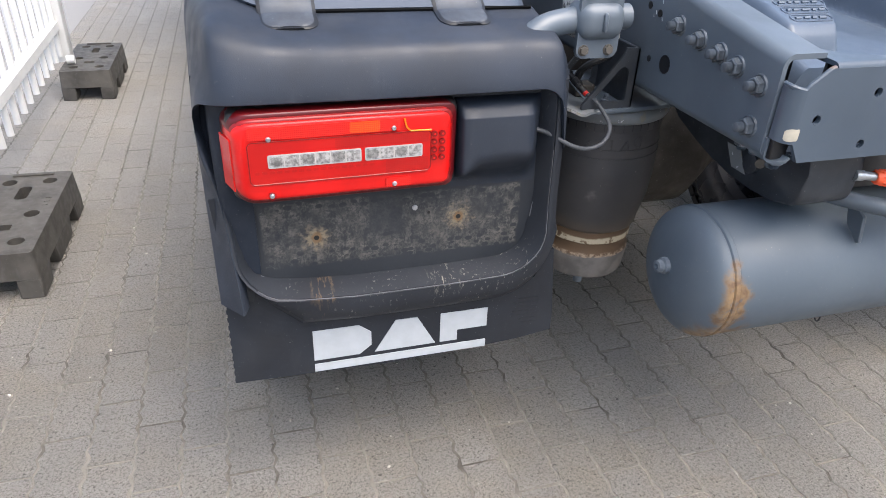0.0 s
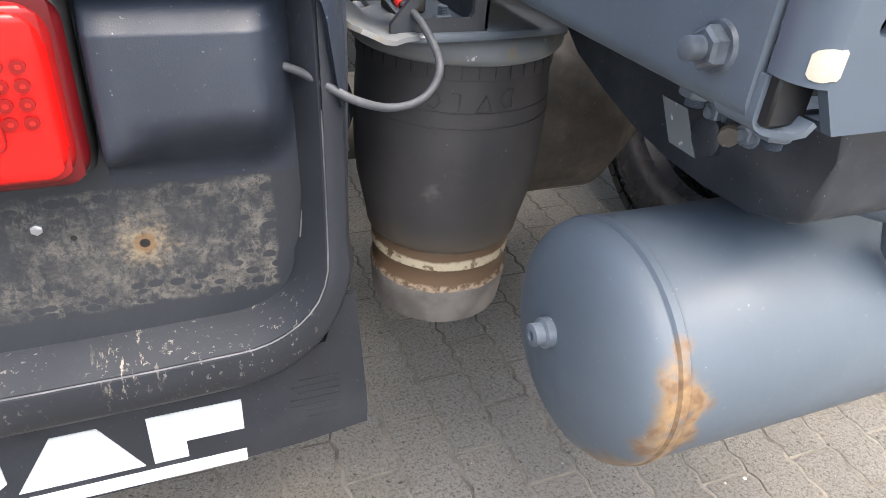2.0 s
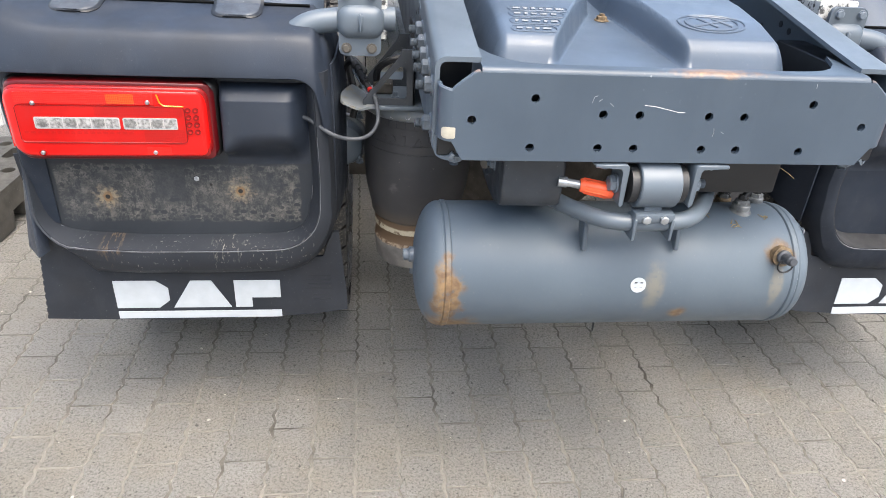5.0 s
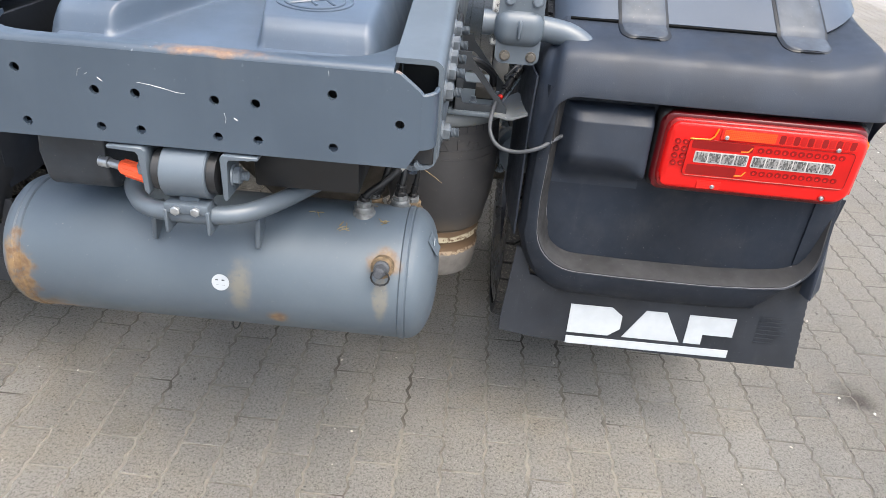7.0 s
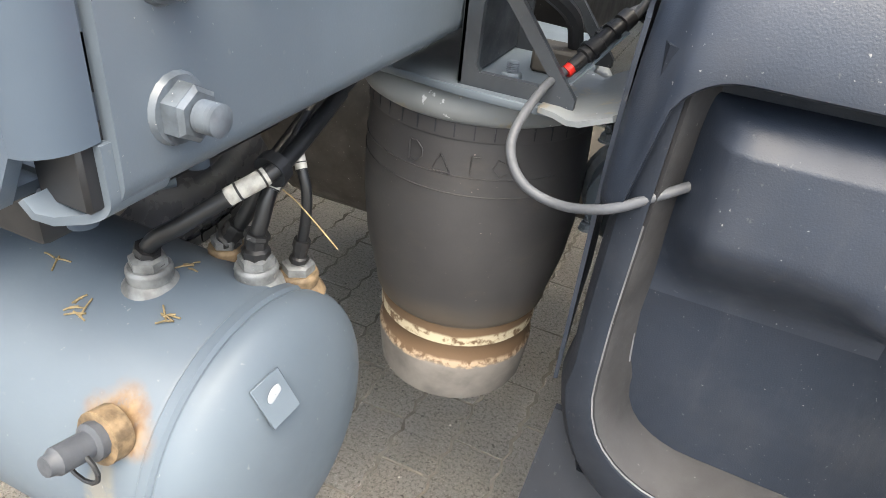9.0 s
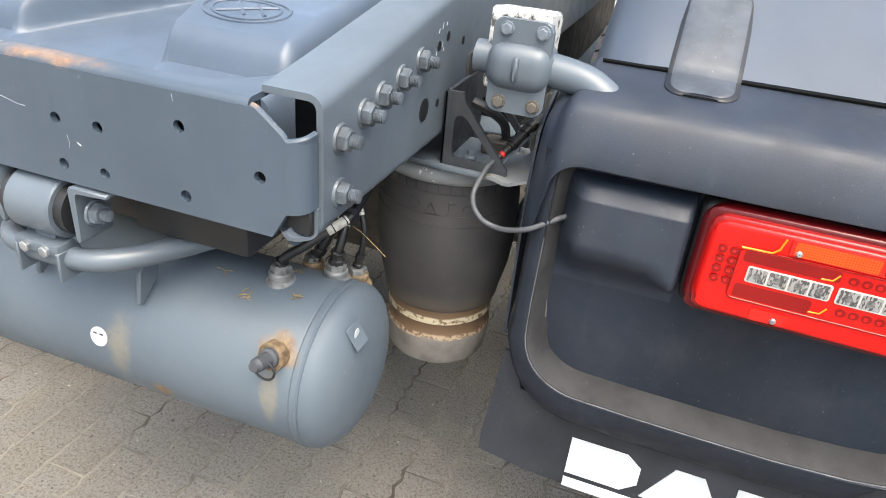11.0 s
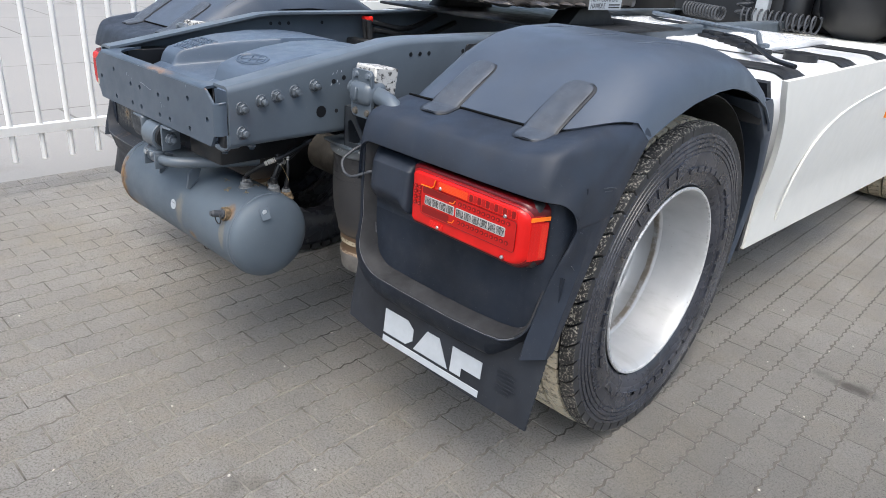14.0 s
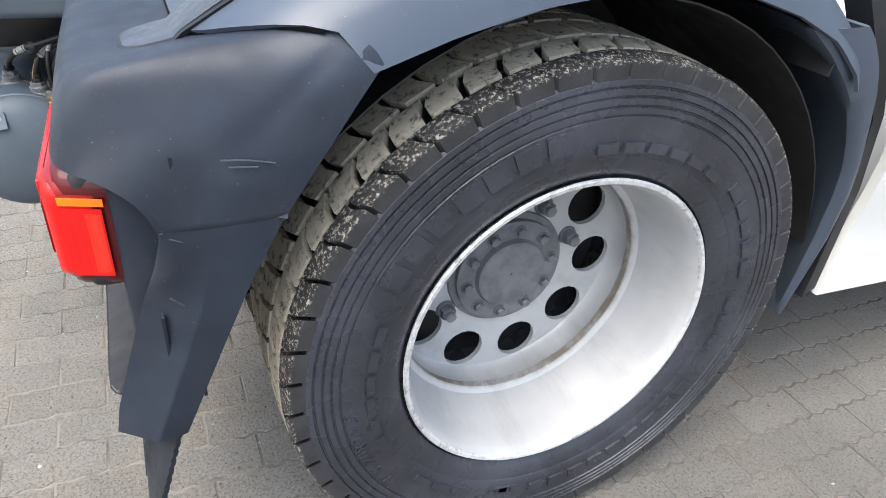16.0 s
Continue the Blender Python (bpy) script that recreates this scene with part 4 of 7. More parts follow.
coupling = part("test_coupling", tube([(-0.163, 0.050, 0.832), (-0.147, 0.048, 0.831)], 0.0095, 16), "zinc", truck, "test coupling with orange cap")
part("coupling_neck", tube([(-0.146, 0.048, 0.831), (-0.122, 0.043, 0.828)], 0.0075, 12), "zinc", coupling)
bm = bmesh.new()
add_tube(bm, [(-0.124, 0.0435, 0.828), (-0.121, 0.043, 0.828), (-0.075, 0.033, 0.822), (-0.067, 0.0315, 0.821), (-0.064, 0.031, 0.8205)], [0.011, 0.0125, 0.0140, 0.0125, 0.008], 18)
part("orange_cap", bm, "orange", coupling, "ribbed orange plastic cap")
for k in range(9):
    t = 2 * math.pi * k / 9
    o = Vector((0, math.cos(t), math.sin(t))) * 0.0135
    part("cap_rib", tube([Vector((-0.118, 0.0424, 0.8276)) + o, Vector((-0.080, 0.034, 0.8225)) + o * 1.02], 0.0014, 5), "orange", coupling)
# dark boxes between the rails behind the crossmember
block = part("valve_block", prism([(0.052, 0.884), (0.048, 0.835), (0.050, 0.790), (0.058, 0.774), (0.075, 0.765), (0.11, 0.758), (0.17, 0.755), (0.23, 0.758), (0.29, 0.768), (0.35, 0.784), (0.42, 0.808), (0.47, 0.835), (0.48, 0.884)], "x", -0.262, -0.152, 0.007, 3), "housing", truck, "dark blue-grey valve housing under the frame")
part("housing_plug", revolve([(-0.262, 0.019), (-0.270, 0.019), (-0.272, 0.015), (-0.272, 0.001)], (0, 0.176, 0.803), "x", 20), "housing", block, "round threaded plug")
part("side_port", tube([(-0.262, 0.150, 0.816), (-0.274, 0.146, 0.818), (-0.280, 0.140, 0.818)], 0.009, 10, 4), "axle", block)
for y, z in ((0.178, 0.826), (0.135, 0.822)):
    bm = bmesh.new()
    hexnut(bm, (-0.262, y, z), (-1, 0, 0), 0.010, 0.009, 0.013, 0.005, 0.013)
    part("housing_bolt", bm, "bolt_grey", block)
for s in (-1, 1):
    for y in (0.035, 0.115):
        bm = bmesh.new()
        hexnut(bm, (s * 0.352, y, 0.888), (0, 0, -1), 0.0135, 0.013, 0.020, 0.0075, 0.017)
        part("flange_bolt", bm, "bolt_grey", rails[0] if s > 0 else rails[1])
part("electronics_box", box((0.085, 0.07, 0.795), (0.262, 0.32, 0.884), 0.006, 2), "cab_black", truck, "black control box under the frame")
part("axle_housing", revolve([(-0.55, 0.085), (-0.30, 0.09), (-0.22, 0.15), (-0.15, 0.20), (0.15, 0.20), (0.22, 0.15), (0.30, 0.09), (0.55, 0.085)], (0, 1.03, 0.5), "x", 32), "axle", truck, "dusty dark rear axle housing")
part("beam_member", box((-0.40, 0.50, 0.90), (0.40, 0.58, 1.0), 0.01), "black_metal", truck, "dark inner crossmember")
part("inner_deck", box((-0.38, 1.02, 0.90), (0.38, 1.07, 1.035), 0.01), "black_metal", truck, "dark inner crossmember")

# final seating of the rear end
for ob in [cross, cover, yoke, drum, clamp, coupling] + rails:
    ob.location.z = -0.0065
tank.location = (0, 0.008, -0.005)

# ---- air springs ----
def web_plate(outline, windows, y0, y1):
    """An x-z plate with shaped windows cut through it."""
    bm = bmesh.new()
    edges = []
    for lp in [outline] + windows:
        v = [bm.verts.new((x, y0, z)) for x, z in lp]
        edges += [bm.edges.new((v[i], v[(i + 1) % len(v)])) for i in range(len(v))]
    bmesh.ops.triangle_fill(bm, use_beauty=True, use_dissolve=False, edges=edges)
    ext = bmesh.ops.extrude_face_region(bm, geom=list(bm.faces))
    bmesh.ops.translate(bm, vec=(0, y1 - y0, 0), verts=[v for v in ext["geom"] if isinstance(v, bmesh.types.BMVert)])
    return bm


def air_spring(s):
    side = s < 0
    c = (0.372, 0.542, 0)
    bag = part("air_spring", revolve([(0.812, 0.02), (0.812, 0.118), (0.800, 0.124), (0.785, 0.1265), (0.770, 0.1270), (0.740, 0.1290), (0.70, 0.1305), (0.66, 0.1300), (0.61, 0.1255), (0.575, 0.118), (0.552, 0.1125), (0.538, 0.111), (0.532, 0.108), (0.528, 0.102)], c, "z", 56), "bellows", truck, "black rubber air spring bellows", mirror=side)
    part("bead_ring", revolve([(0.798, 0.118), (0.7985, 0.129), (0.802, 0.1345), (0.808, 0.1380), (0.815, 0.1390), (0.823, 0.1375), (0.8295, 0.133), (0.834, 0.124), (0.835, 0.02)], c, "z", 56), "worn_ring", bag, "grey metal bead ring with chipped paint", mirror=side)
    part("rib_band", revolve([(0.7805, 0.1262), (0.781, 0.1284), (0.783, 0.1288), (0.802, 0.1276)], c, "z", 56), "bellows", bag, mirror=side)
    for k in range(40):
        t = 2 * math.pi * k / 40
        p = Vector((math.cos(t), math.sin(t), 0))
        part("bead_rib", box((-0.0007, -0.0007, -0.0080), (0.0007, 0.0007, 0.0080), 0, 1, Matrix.Translation(Vector(c) + p * 0.1280 + Vector((0, 0, 0.791))) @ Matrix.Rotation(t, 4, "Z")), "rubber", bag, mirror=side)
    for z, r in ((0.742, 0.1289), (0.722, 0.1297)):
        part("mould_line", revolve([(z - 0.0007, r - 0.0004), (z, r + 0.0010), (z + 0.0007, r - 0.0004)], c, "z", 40, a0=195, a1=330), "bellows", bag, mirror=side)
    # moulded marks between the two rings
    def mark(*pts):
        part("moulded_mark", tube([(c[0] + 0.1297 * math.cos(radians(a)), c[1] + 0.1297 * math.sin(radians(a)), z) for a, z in pts], 0.0008, 5), "bellows", bag, mirror=side)
    mark((258, 0.748), (258, 0.770), (262, 0.770), (265, 0.763), (265, 0.755), (262, 0.748), (258, 0.748))
    mark((270, 0.744), (274, 0.764), (279, 0.744), (270, 0.744))
    mark((288, 0.746), (288, 0.766), (292, 0.766))
    mark((304, 0.760), (300, 0.764), (298, 0.754), (301, 0.746), (305, 0.749))
    mark((310, 0.762), (308, 0.758), (312, 0.752), (309, 0.746))
    part("piston", revolve([(0.532, 0.098), (0.528, 0.103), (0.500, 0.1035), (0.497, 0.100), (0.486, 0.0985), (0.474, 0.100), (0.468, 0.104), (0.462, 0.1045), (0.410, 0.099), (0.404, 0.096), (0.402, 0.088), (0.402, 0.01)], c, "z", 56), "piston", bag, "worn grey piston with rubbed pale band", mirror=side)
    part("piston_stud", revolve([(0.405, 0.018), (0.350, 0.012), (0.335, 0.011), (0.333, 0.002)], c, "z", 14), "bolt_grey", bag, mirror=side)
    # seat plate on top, with two windowed gussets and a bent tab
    top = part("spring_seat", prism([(0.29, 0.405), (0.40, 0.392), (0.470, 0.388), (0.492, 0.392), (0.494, 0.51), (0.48, 0.66), (0.29, 0.69)], "z", 0.835, 0.843, 0.0015, 1), "chassis", truck, "grey steel air spring seat bracket", mirror=side)
    rows = []
    for u in (0.0, 0.12, 0.3, 0.5, 0.7, 0.88, 1.0):
        y0 = 0.376 + 0.135 * u
        cut = 0.022 * max(0.0, (u - 0.55) / 0.45) + 0.008 * max(0.0, (0.15 - u) / 0.15)
        rows.append([(0.478, y0 + 0.010, 0.8445), (0.494, y0 + 0.006, 0.8440), (0.506, y0 + 0.002, 0.8420), (0.520 - cut * 0.4, y0 - 0.002, 0.8445), (0.536 - cut * 0.8, y0 - 0.005, 0.8510), (0.552 - cut, y0 - 0.008, 0.8580)])
    part("bent_tab", grid(rows, 0.005), "worn_ring", top, "bent pale grey tab", mirror=side)
    outline = [(0.396, 0.843), (0.505, 0.843), (0.505, 0.852), (0.497, 0.862), (0.428, 0.948), (0.424, 0.962), (0.396, 0.962)]
    window = [(0.416, 0.857), (0.470, 0.857), (0.478, 0.860), (0.479, 0.867), (0.434, 0.921), (0.426, 0.926), (0.417, 0.924), (0.413, 0.916), (0.412, 0.863)]
    for y in (0.400, 0.545):
        part("gusset", web_plate(outline, [window], y, y + 0.007), "housing", top, mirror=side)
    part("back_web", box((0.394, 0.400, 0.843), (0.401, 0.552, 0.962), 0.002, 1), "housing", top, mirror=side)
    bm = bmesh.new()
    hexnut(bm, (0.435, 0.435, 0.843), (0, 0, 1), 0.010, 0.010, 0.020, 0.006, 0.013)
    part("seat_bolt", bm, "bolt_grey", top, mirror=side)
    part("rusty_block", box((0.438, 0.478, 0.843), (0.482, 0.515, 0.868), 0.003, 1), "axle", top, "dusty block", mirror=side)
    part("seat_pipe", tube([(0.42, 0.47, 0.93), (0.445, 0.47, 0.922), (0.47, 0.485, 0.90), (0.475, 0.50, 0.868)], 0.008, 8, 5), "black_metal", top, mirror=side)
    for dy in (0.0, 0.02):
        part("cable_loop", tube([(0.50, 0.47 + dy, 0.89), (0.53, 0.50 + dy, 0.91), (0.55, 0.56 + dy, 0.86), (0.545, 0.60, 0.78)], 0.006, 8, 5), "black_metal", top, mirror=side)
    chamber = part("brake_chamber", revolve([(0.545, 0.012), (0.546, 0.040), (0.556, 0.052), (0.585, 0.056), (0.600, 0.058), (0.640, 0.056), (0.655, 0.02)], (0.560, 0, 0.690), "y", 28), "chassis", truck, "grey brake chamber behind the bellows", mirror=side)
    part("clamp_band", revolve([(0.592, 0.056), (0.593, 0.066), (0.600, 0.070), (0.607, 0.066), (0.608, 0.056)], (0.560, 0, 0.690), "y", 28), "nut_metal", chamber, "bright clamp band", mirror=side)
    for z in (0.640, 0.755):
        bm = bmesh.new()
        hexnut(bm, (0.514, 0.570, z), (0, 0, 1), 0.0085, 0.010, 0.030, 0.005, 0.010)
        part("chamber_bolt", bm, "bolt_grey", chamber, mirror=side)
    part("chamber_hose", tube([(0.530, 0.560, 0.76), (0.522, 0.566, 0.80), (0.535, 0.585, 0.86), (0.545, 0.60, 0.94)], 0.008, 8, 6), "cab_black", chamber, "black brake hose", mirror=side)
    return bag


def bellows_material():
    m = Mat("bellows_rubber")
    c = m.mix(m.ramp(m.noise(7, 5), 0.3, 0.7), (0.030, 0.030, 0.033), (0.044, 0.044, 0.047))
    dirt = m.ramp(m.noise(10, 6, 0.65, (1, 1, 2.5)), 0.54, 0.78, 0, 0.35)
    c = m.mix(dirt, c, (0.085, 0.073, 0.060))
    sep = m.n.new("ShaderNodeSeparateXYZ")
    m.l.new(m.pos, sep.inputs[0])
    zz = m.math("ADD", sep.outputs["Z"], m.math("MULTIPLY", m.math("SUBTRACT", m.noise(14, 5), 0.5), 0.05))
    c = m.mix(m.math("MULTIPLY", m.ramp(zz, 0.58, 0.53), 0.5), c, (0.11, 0.086, 0.060))
    for p in ((-0.44, 0.42, 0.63), (-0.47, 0.43, 0.625)):
        c = m.mix(m.math("MULTIPLY", m.near(p, 0.004, 0.02, (1, 1, 1), 0.03, 60), 0.5), c, (0.2, 0.19, 0.18))
    c = m.mix(m.math("MULTIPLY", m.ramp(m.noise(170, 3, 0.7), 0.70, 0.75), 0.35), c, (0.4, 0.36, 0.3))
    m.set(color=c, rough=0.58)
    m.bump(m.noise(300, 3), 0.15, 0.001)
    return m.m


def worn_ring_material():
    m = Mat("chipped_grey_paint")
    c = m.mix(m.ramp(m.noise(8, 5), 0.3, 0.7), (0.14, 0.155, 0.168), (0.19, 0.205, 0.215))
    c = m.mix(m.ramp(m.noise(30, 7, 0.7), 0.55, 0.66, 0, 0.8), c, (0.21, 0.19, 0.145))
    c = m.mix(m.ramp(m.noise(70, 4), 0.68, 0.72, 0, 0.9), c, (0.50, 0.52, 0.54))
    m.set(color=c, rough=0.5)
    m.bump(m.noise(60, 5), 0.2, 0.002)
    return m.m


M["bellows"], M["worn_ring"] = bellows_material(), worn_ring_material()
part("scraped_patch", grid([[(-0.2632, y + 0.02 * (z - 0.8) / 0.03, z) for y in (0.205, 0.225, 0.245)] for z in (0.775, 0.795, 0.815)], 0.001), "worn_ring", block, "patch of scraped pale primer")


def piston_material():
    m = Mat("worn_piston")
    sep = m.n.new("ShaderNodeSeparateXYZ")
    m.l.new(m.pos, sep.inputs[0])
    z = m.math("ADD", sep.outputs["Z"], m.math("MULTIPLY", m.math("SUBTRACT", m.noise(18, 5), 0.5), 0.012))
    c = m.mix(m.ramp(m.noise(22, 5), 0.3, 0.7), (0.11, 0.105, 0.10), (0.19, 0.18, 0.17))
    band = m.math("MULTIPLY", m.ramp(z, 0.496, 0.500), m.ramp(z, 0.516, 0.511))
    brown = m.math("MULTIPLY", m.ramp(z, 0.462, 0.470), m.ramp(z, 0.535, 0.525))
    c = m.mix(brown, c, (0.12, 0.075, 0.042))
    c = m.mix(m.math("MULTIPLY", band, m.ramp(m.noise(70, 4), 0.35, 0.5)), c, (0.46, 0.41, 0.30))
    pale = m.math("MULTIPLY", m.ramp(z, 0.462, 0.465), m.ramp(z, 0.474, 0.470))
    c = m.mix(m.math("MULTIPLY", pale, m.ramp(m.noise(120, 4), 0.4, 0.6)), c, (0.34, 0.265, 0.19))
    m.set(color=c, rough=0.7)
    m.bump(m.noise(150, 4), 0.2, 0.001)
    return m.m


M["piston"] = piston_material()
springs = [air_spring(1), air_spring(-1)]


# ---- support tubes and clamps between rail and mudguard ----
def mudguard_support(s):
    side = s < 0
    arm = part("support_tube", tube([(0.44, 0.395, 1.050), (0.52, 0.395, 1.048), (0.565, 0.391, 1.045), (0.605, 0.386, 1.038), (0.635, 0.380, 1.022), (0.655, 0.378, 0.998), (0.665, 0.380, 0.955)], 0.0235, 20, 6), "chassis", truck, "bent grey mudguard support tube", mirror=side)
    part("clamp_body", box((0.462, 0.350, 1.014), (0.556, 0.432, 1.082), 0.026, 5), "chassis", arm, "grey cast clamp", mirror=side)
    part("clamp_plate", prism(rounded(0.468, 0.982, 0.552, 1.112, 0.012), "y", 0.366, 0.376, 0.002, 1), "chassis", arm, mirror=side)
    part("clamp_rib", box((0.505, 0.343, 1.032), (0.513, 0.36, 1.066), 0.003, 1), "chassis", arm, mirror=side)
    for x in (0.487, 0.537):
        for z in (0.997, 1.098):
            bm = bmesh.new()
            hexnut(bm, (x, 0.366, z), (0, -1, 0), 0.0085, 0.007, 0, 0, 0.0105)
            part("clamp_bolt", bm, "axle" if z < 1.05 else "bolt_grey", arm, mirror=side)
    part("weathered_plate", prism([(0.378, 1.01), (0.46, 1.01), (0.475, 1.112), (0.39, 1.122)], "x", 0.456, 0.542, 0.004, 1), "flaking", arm, "block with flaking white label", mirror=side)
    arm.location.z = -0.027


mudguard_support(1), mudguard_support(-1)


# ---- mudguards ----
def crown(y):
    return table([(0.39, 1.012), (0.455, 1.037), (0.50, 1.066), (0.587, 1.118), (0.64, 1.150), (0.70, 1.178), (0.76, 1.198), (0.85, 1.212), (1.0, 1.216), (1.15, 1.204), (1.28, 1.172), (1.38, 1.124), (1.45, 1.074), (1.50, 1.030)], y)


def arch(y):
    """Height of the wheel arch's lip."""
    return table([(0.40, 0.93), (0.62, 1.010), (0.75, 1.056), (0.865, 1.086), (1.0, 1.104), (1.10, 1.106), (1.2, 1.090), (1.3, 1.062), (1.4, 1.020), (1.47, 0.965), (1.50, 0.92)], y)


def side_front(z):
    """Where the outer side panel ends in front of the tyre."""
    return table([(0.50, 0.372), (0.53, 0.390), (0.65, 0.442), (0.75, 0.486), (0.84, 0.533), (0.93, 0.590), (1.0, 0.645), (1.06, 0.67)], z)


def cover_edge(x):
    """Rear edge of the top cover: y and z at x."""
    o = max(0.0, ((x - 0.59) / 0.645 - 0.72) / 0.28)
    y = 0.452 + 0.195 * min(o, 1) ** 2
    return y, crown(y) - (crown(y) - arch(y)) * (1 - math.sqrt(max(0.0, 1 - min(o, 1) ** 2.2)))


def shelf(y):
    return table([(0.30, 0.935), (0.325, 0.975), (0.346, 0.998), (0.38, 1.0125), (0.405, 1.019), (0.435, 1.026), (0.466, 1.033)], y)


FLAP_PARTS = []


def mudguard(s):
    side = s < 0
    top_label = "dark grey plastic rear mudguard with two strap covers"
    # top cover: crowned sheet that rolls over to the arch lip
    rows = []
    nx, ny = 36, 44
    for j in range(ny + 1):
        row = []
        v = j / ny
        for i in range(nx + 1):
            u = i / nx
            x = 0.59 + 0.645 * u
            o = max(0.0, (u - 0.72) / 0.28)
            yr = 0.452 + 0.195 * o ** 2.0
            y = yr + (1.49 - yr) * v
            zc, zl = crown(y), arch(y)
            drop = 1 - math.sqrt(max(0.0, 1 - o ** 2.2))
            inn = max(0.0, (0.16 - u) / 0.16)
            drop_in = 1 - math.sqrt(max(0.0, 1 - inn ** 2.2))
            z = zc - (zc - zl) * drop - 0.09 * drop_in
            bulge = 0.016 * math.sin(math.pi * min(1, max(0, (o - 0.0)))) * 0.5
            row.append((x + bulge, y, z))
        rows.append(row)
    top = part("mudguard", grid(rows, 0.006), "hood", truck, top_label, mirror=side, angle=55)
    # ribs on the crown
    for x in (0.74, 0.92, 1.08):
        y = 0.95
        part("crown_rib", tube([(x - 0.035, y - 0.09, crown(y - 0.09) - 0.006), (x, y - 0.03, crown(y - 0.03) - 0.001), (x + 0.03, y + 0.03, crown(y + 0.03) - 0.006)], 0.006, 8, 5), "hood", top, mirror=side)
    # front leg of the arch and its inner liner
    leg_in = [(0.40, 1.611), (0.50, 1.613), (0.598, 1.612), (0.70, 1.604), (0.766, 1.590), (0.83, 1.560), (0.894, 1.520), (0.95, 1.462), (0.998, 1.402), (1.04, 1.338)]
    leg_out = [(0.40, 1.617), (0.45, 1.630), (0.50, 1.641), (0.60, 1.652), (0.70, 1.648), (0.77, 1.632), (0.843, 1.606), (0.92, 1.575), (0.972, 1.545), (1.021, 1.500), (1.04, 1.475)]
    rows = []
    for k in range(33):
        z = 0.40 + 0.64 * k / 32
        yi, yo, xq = table(leg_in, z), table(leg_out, z), 1.176 + 0.05 * (z - 0.40) / 0.64
        rows.append([(0.60, yi + 0.05, z), (xq - 0.10, yi + 0.035, z), (xq - 0.035, yi + 0.012, z), (xq - 0.008, yi, z), (xq, yi + min(0.006, (yo - yi) * 0.3), z), (xq + 0.004, (yi + yo) / 2, z), (xq, yo - min(0.006, (yo - yi) * 0.3), z), (xq - 0.010, yo, z), (xq - 0.05, yo + 0.003, z)])
    part("front_leg", grid(rows, 0.004), "hood", top, mirror=side, angle=50)
    liner = []
    for k in range(25):
        a = radians(8 + 150 * k / 24)
        r = 0.585
        liner.append([(x, 1.03 + r * math.cos(a), min(0.5 + r * math.sin(a), crown(1.03 + r * math.cos(a)) - 0.02)) for x in (0.60, 0.8, 1.0, 1.17)])
    part("liner", grid(liner, 0.003), "plastic_black", top, "black wheel arch liner", mirror=side)
    # black sheet added so that nothing bright shows through the arch
    rows = [[(0.612, y, 0.503 + math.sqrt(max(0.0, 0.513 ** 2 - (y - 1.03) ** 2))), (0.612, y, crown(y) - 0.10), (0.640, y, crown(y) - 0.010)] for y in (0.62 + 0.036 * k for k in range(25))]
    part("arch_wall", grid(rows, 0.003), "plastic_black", top, "black sheet added to close the wheel arch inside", mirror=side)
    def roof(x, y):
        o = min(1.0, max(0.0, ((x - 0.59) / 0.645 - 0.72) / 0.28))
        return crown(y) - (crown(y) - arch(y)) * (1 - math.sqrt(max(0.0, 1 - o ** 2.2)))
    # second added sheet, closing the arch at its front
    rows = [[(x, 1.425, 0.96), (x, 1.435, roof(x, 1.435) - 0.004)] for x in (0.60, 0.75, 0.90, 1.0, 1.08, 1.12, 1.15, 1.175, 1.195, 1.21, 1.22)]
    part("arch_end", grid(rows, 0.003), "plastic_black", top, mirror=side)
    # inner side wall between the recess lip and the wheel
    shift = 0.0 if s > 0 else 0.014
    part("inner_wall", grid([[(0.553 + shift + 0.004 * k, 0.352, z), (0.547 + shift + 0.004 * k, 0.40, z), (0.540 + shift + 0.006 * k, 0.47, z + 0.01), (0.534 + shift + 0.008 * k, 0.545, z + 0.02)] for k, z in ((0, 0.592), (0, 0.66), (0, 0.75), (0, 0.84), (0.5, 0.905), (1, 0.940))], 0.004), "plastic", top, "dark inner wall of the mudguard", mirror=side)
    # rear shoulder wrapping round the outer corner; its lower edge drops round the corner to the flank
    base = [(0.538 + shift, 0.55), (0.546 + shift, 0.42), (0.551 + shift, 0.378)]
    arc_in = [k * math.pi / 26 for k in range(14)]
    base += [(0.602 - (0.050 - shift) * math.cos(a), 0.352 - 0.052 * math.sin(a)) for a in arc_in]
    base += [(x, 0.300) for x in (0.608, 0.615, 0.624, 0.634, 0.650)]
    n_in = len(base)
    base += [(x, 0.300 - 0.004 * math.sin(math.pi * (x - 0.65) / 0.55)) for x in (0.70, 0.76, 0.82, 0.88, 0.94, 1.0, 1.06, 1.11, 1.155)]
    n_rear = len(base)
    base += [(1.157 + 0.075 * math.sin(a), 0.394 - 0.094 * math.cos(a)) for a in (k * math.pi / 32 for k in range(1, 17))]
    n_arc = len(base)
    z_side = 0.850
    def flank_x(t, z):
        return 1.224 + 0.008 * min(1.0, (z - 0.50) / (z_side - 0.50)) + 0.005 * math.sin(math.pi * t)
    y_fr = side_front(z_side)
    base += [(flank_x(k / 6, z_side), 0.394 + (y_fr - 0.394) * k / 6) for k in range(1, 7)]
    ends = []
    for k, (x, y) in enumerate(base):
        xt = max(x, 0.606) if k < n_rear - 1 else 1.155 + (1.234 - 1.155) * ((k - n_rear + 1) / (len(base) - n_rear)) ** 0.8
        yt, zt = cover_edge(xt)
        ends.append((xt, yt + 0.014, zt - 0.004))
    rows = []
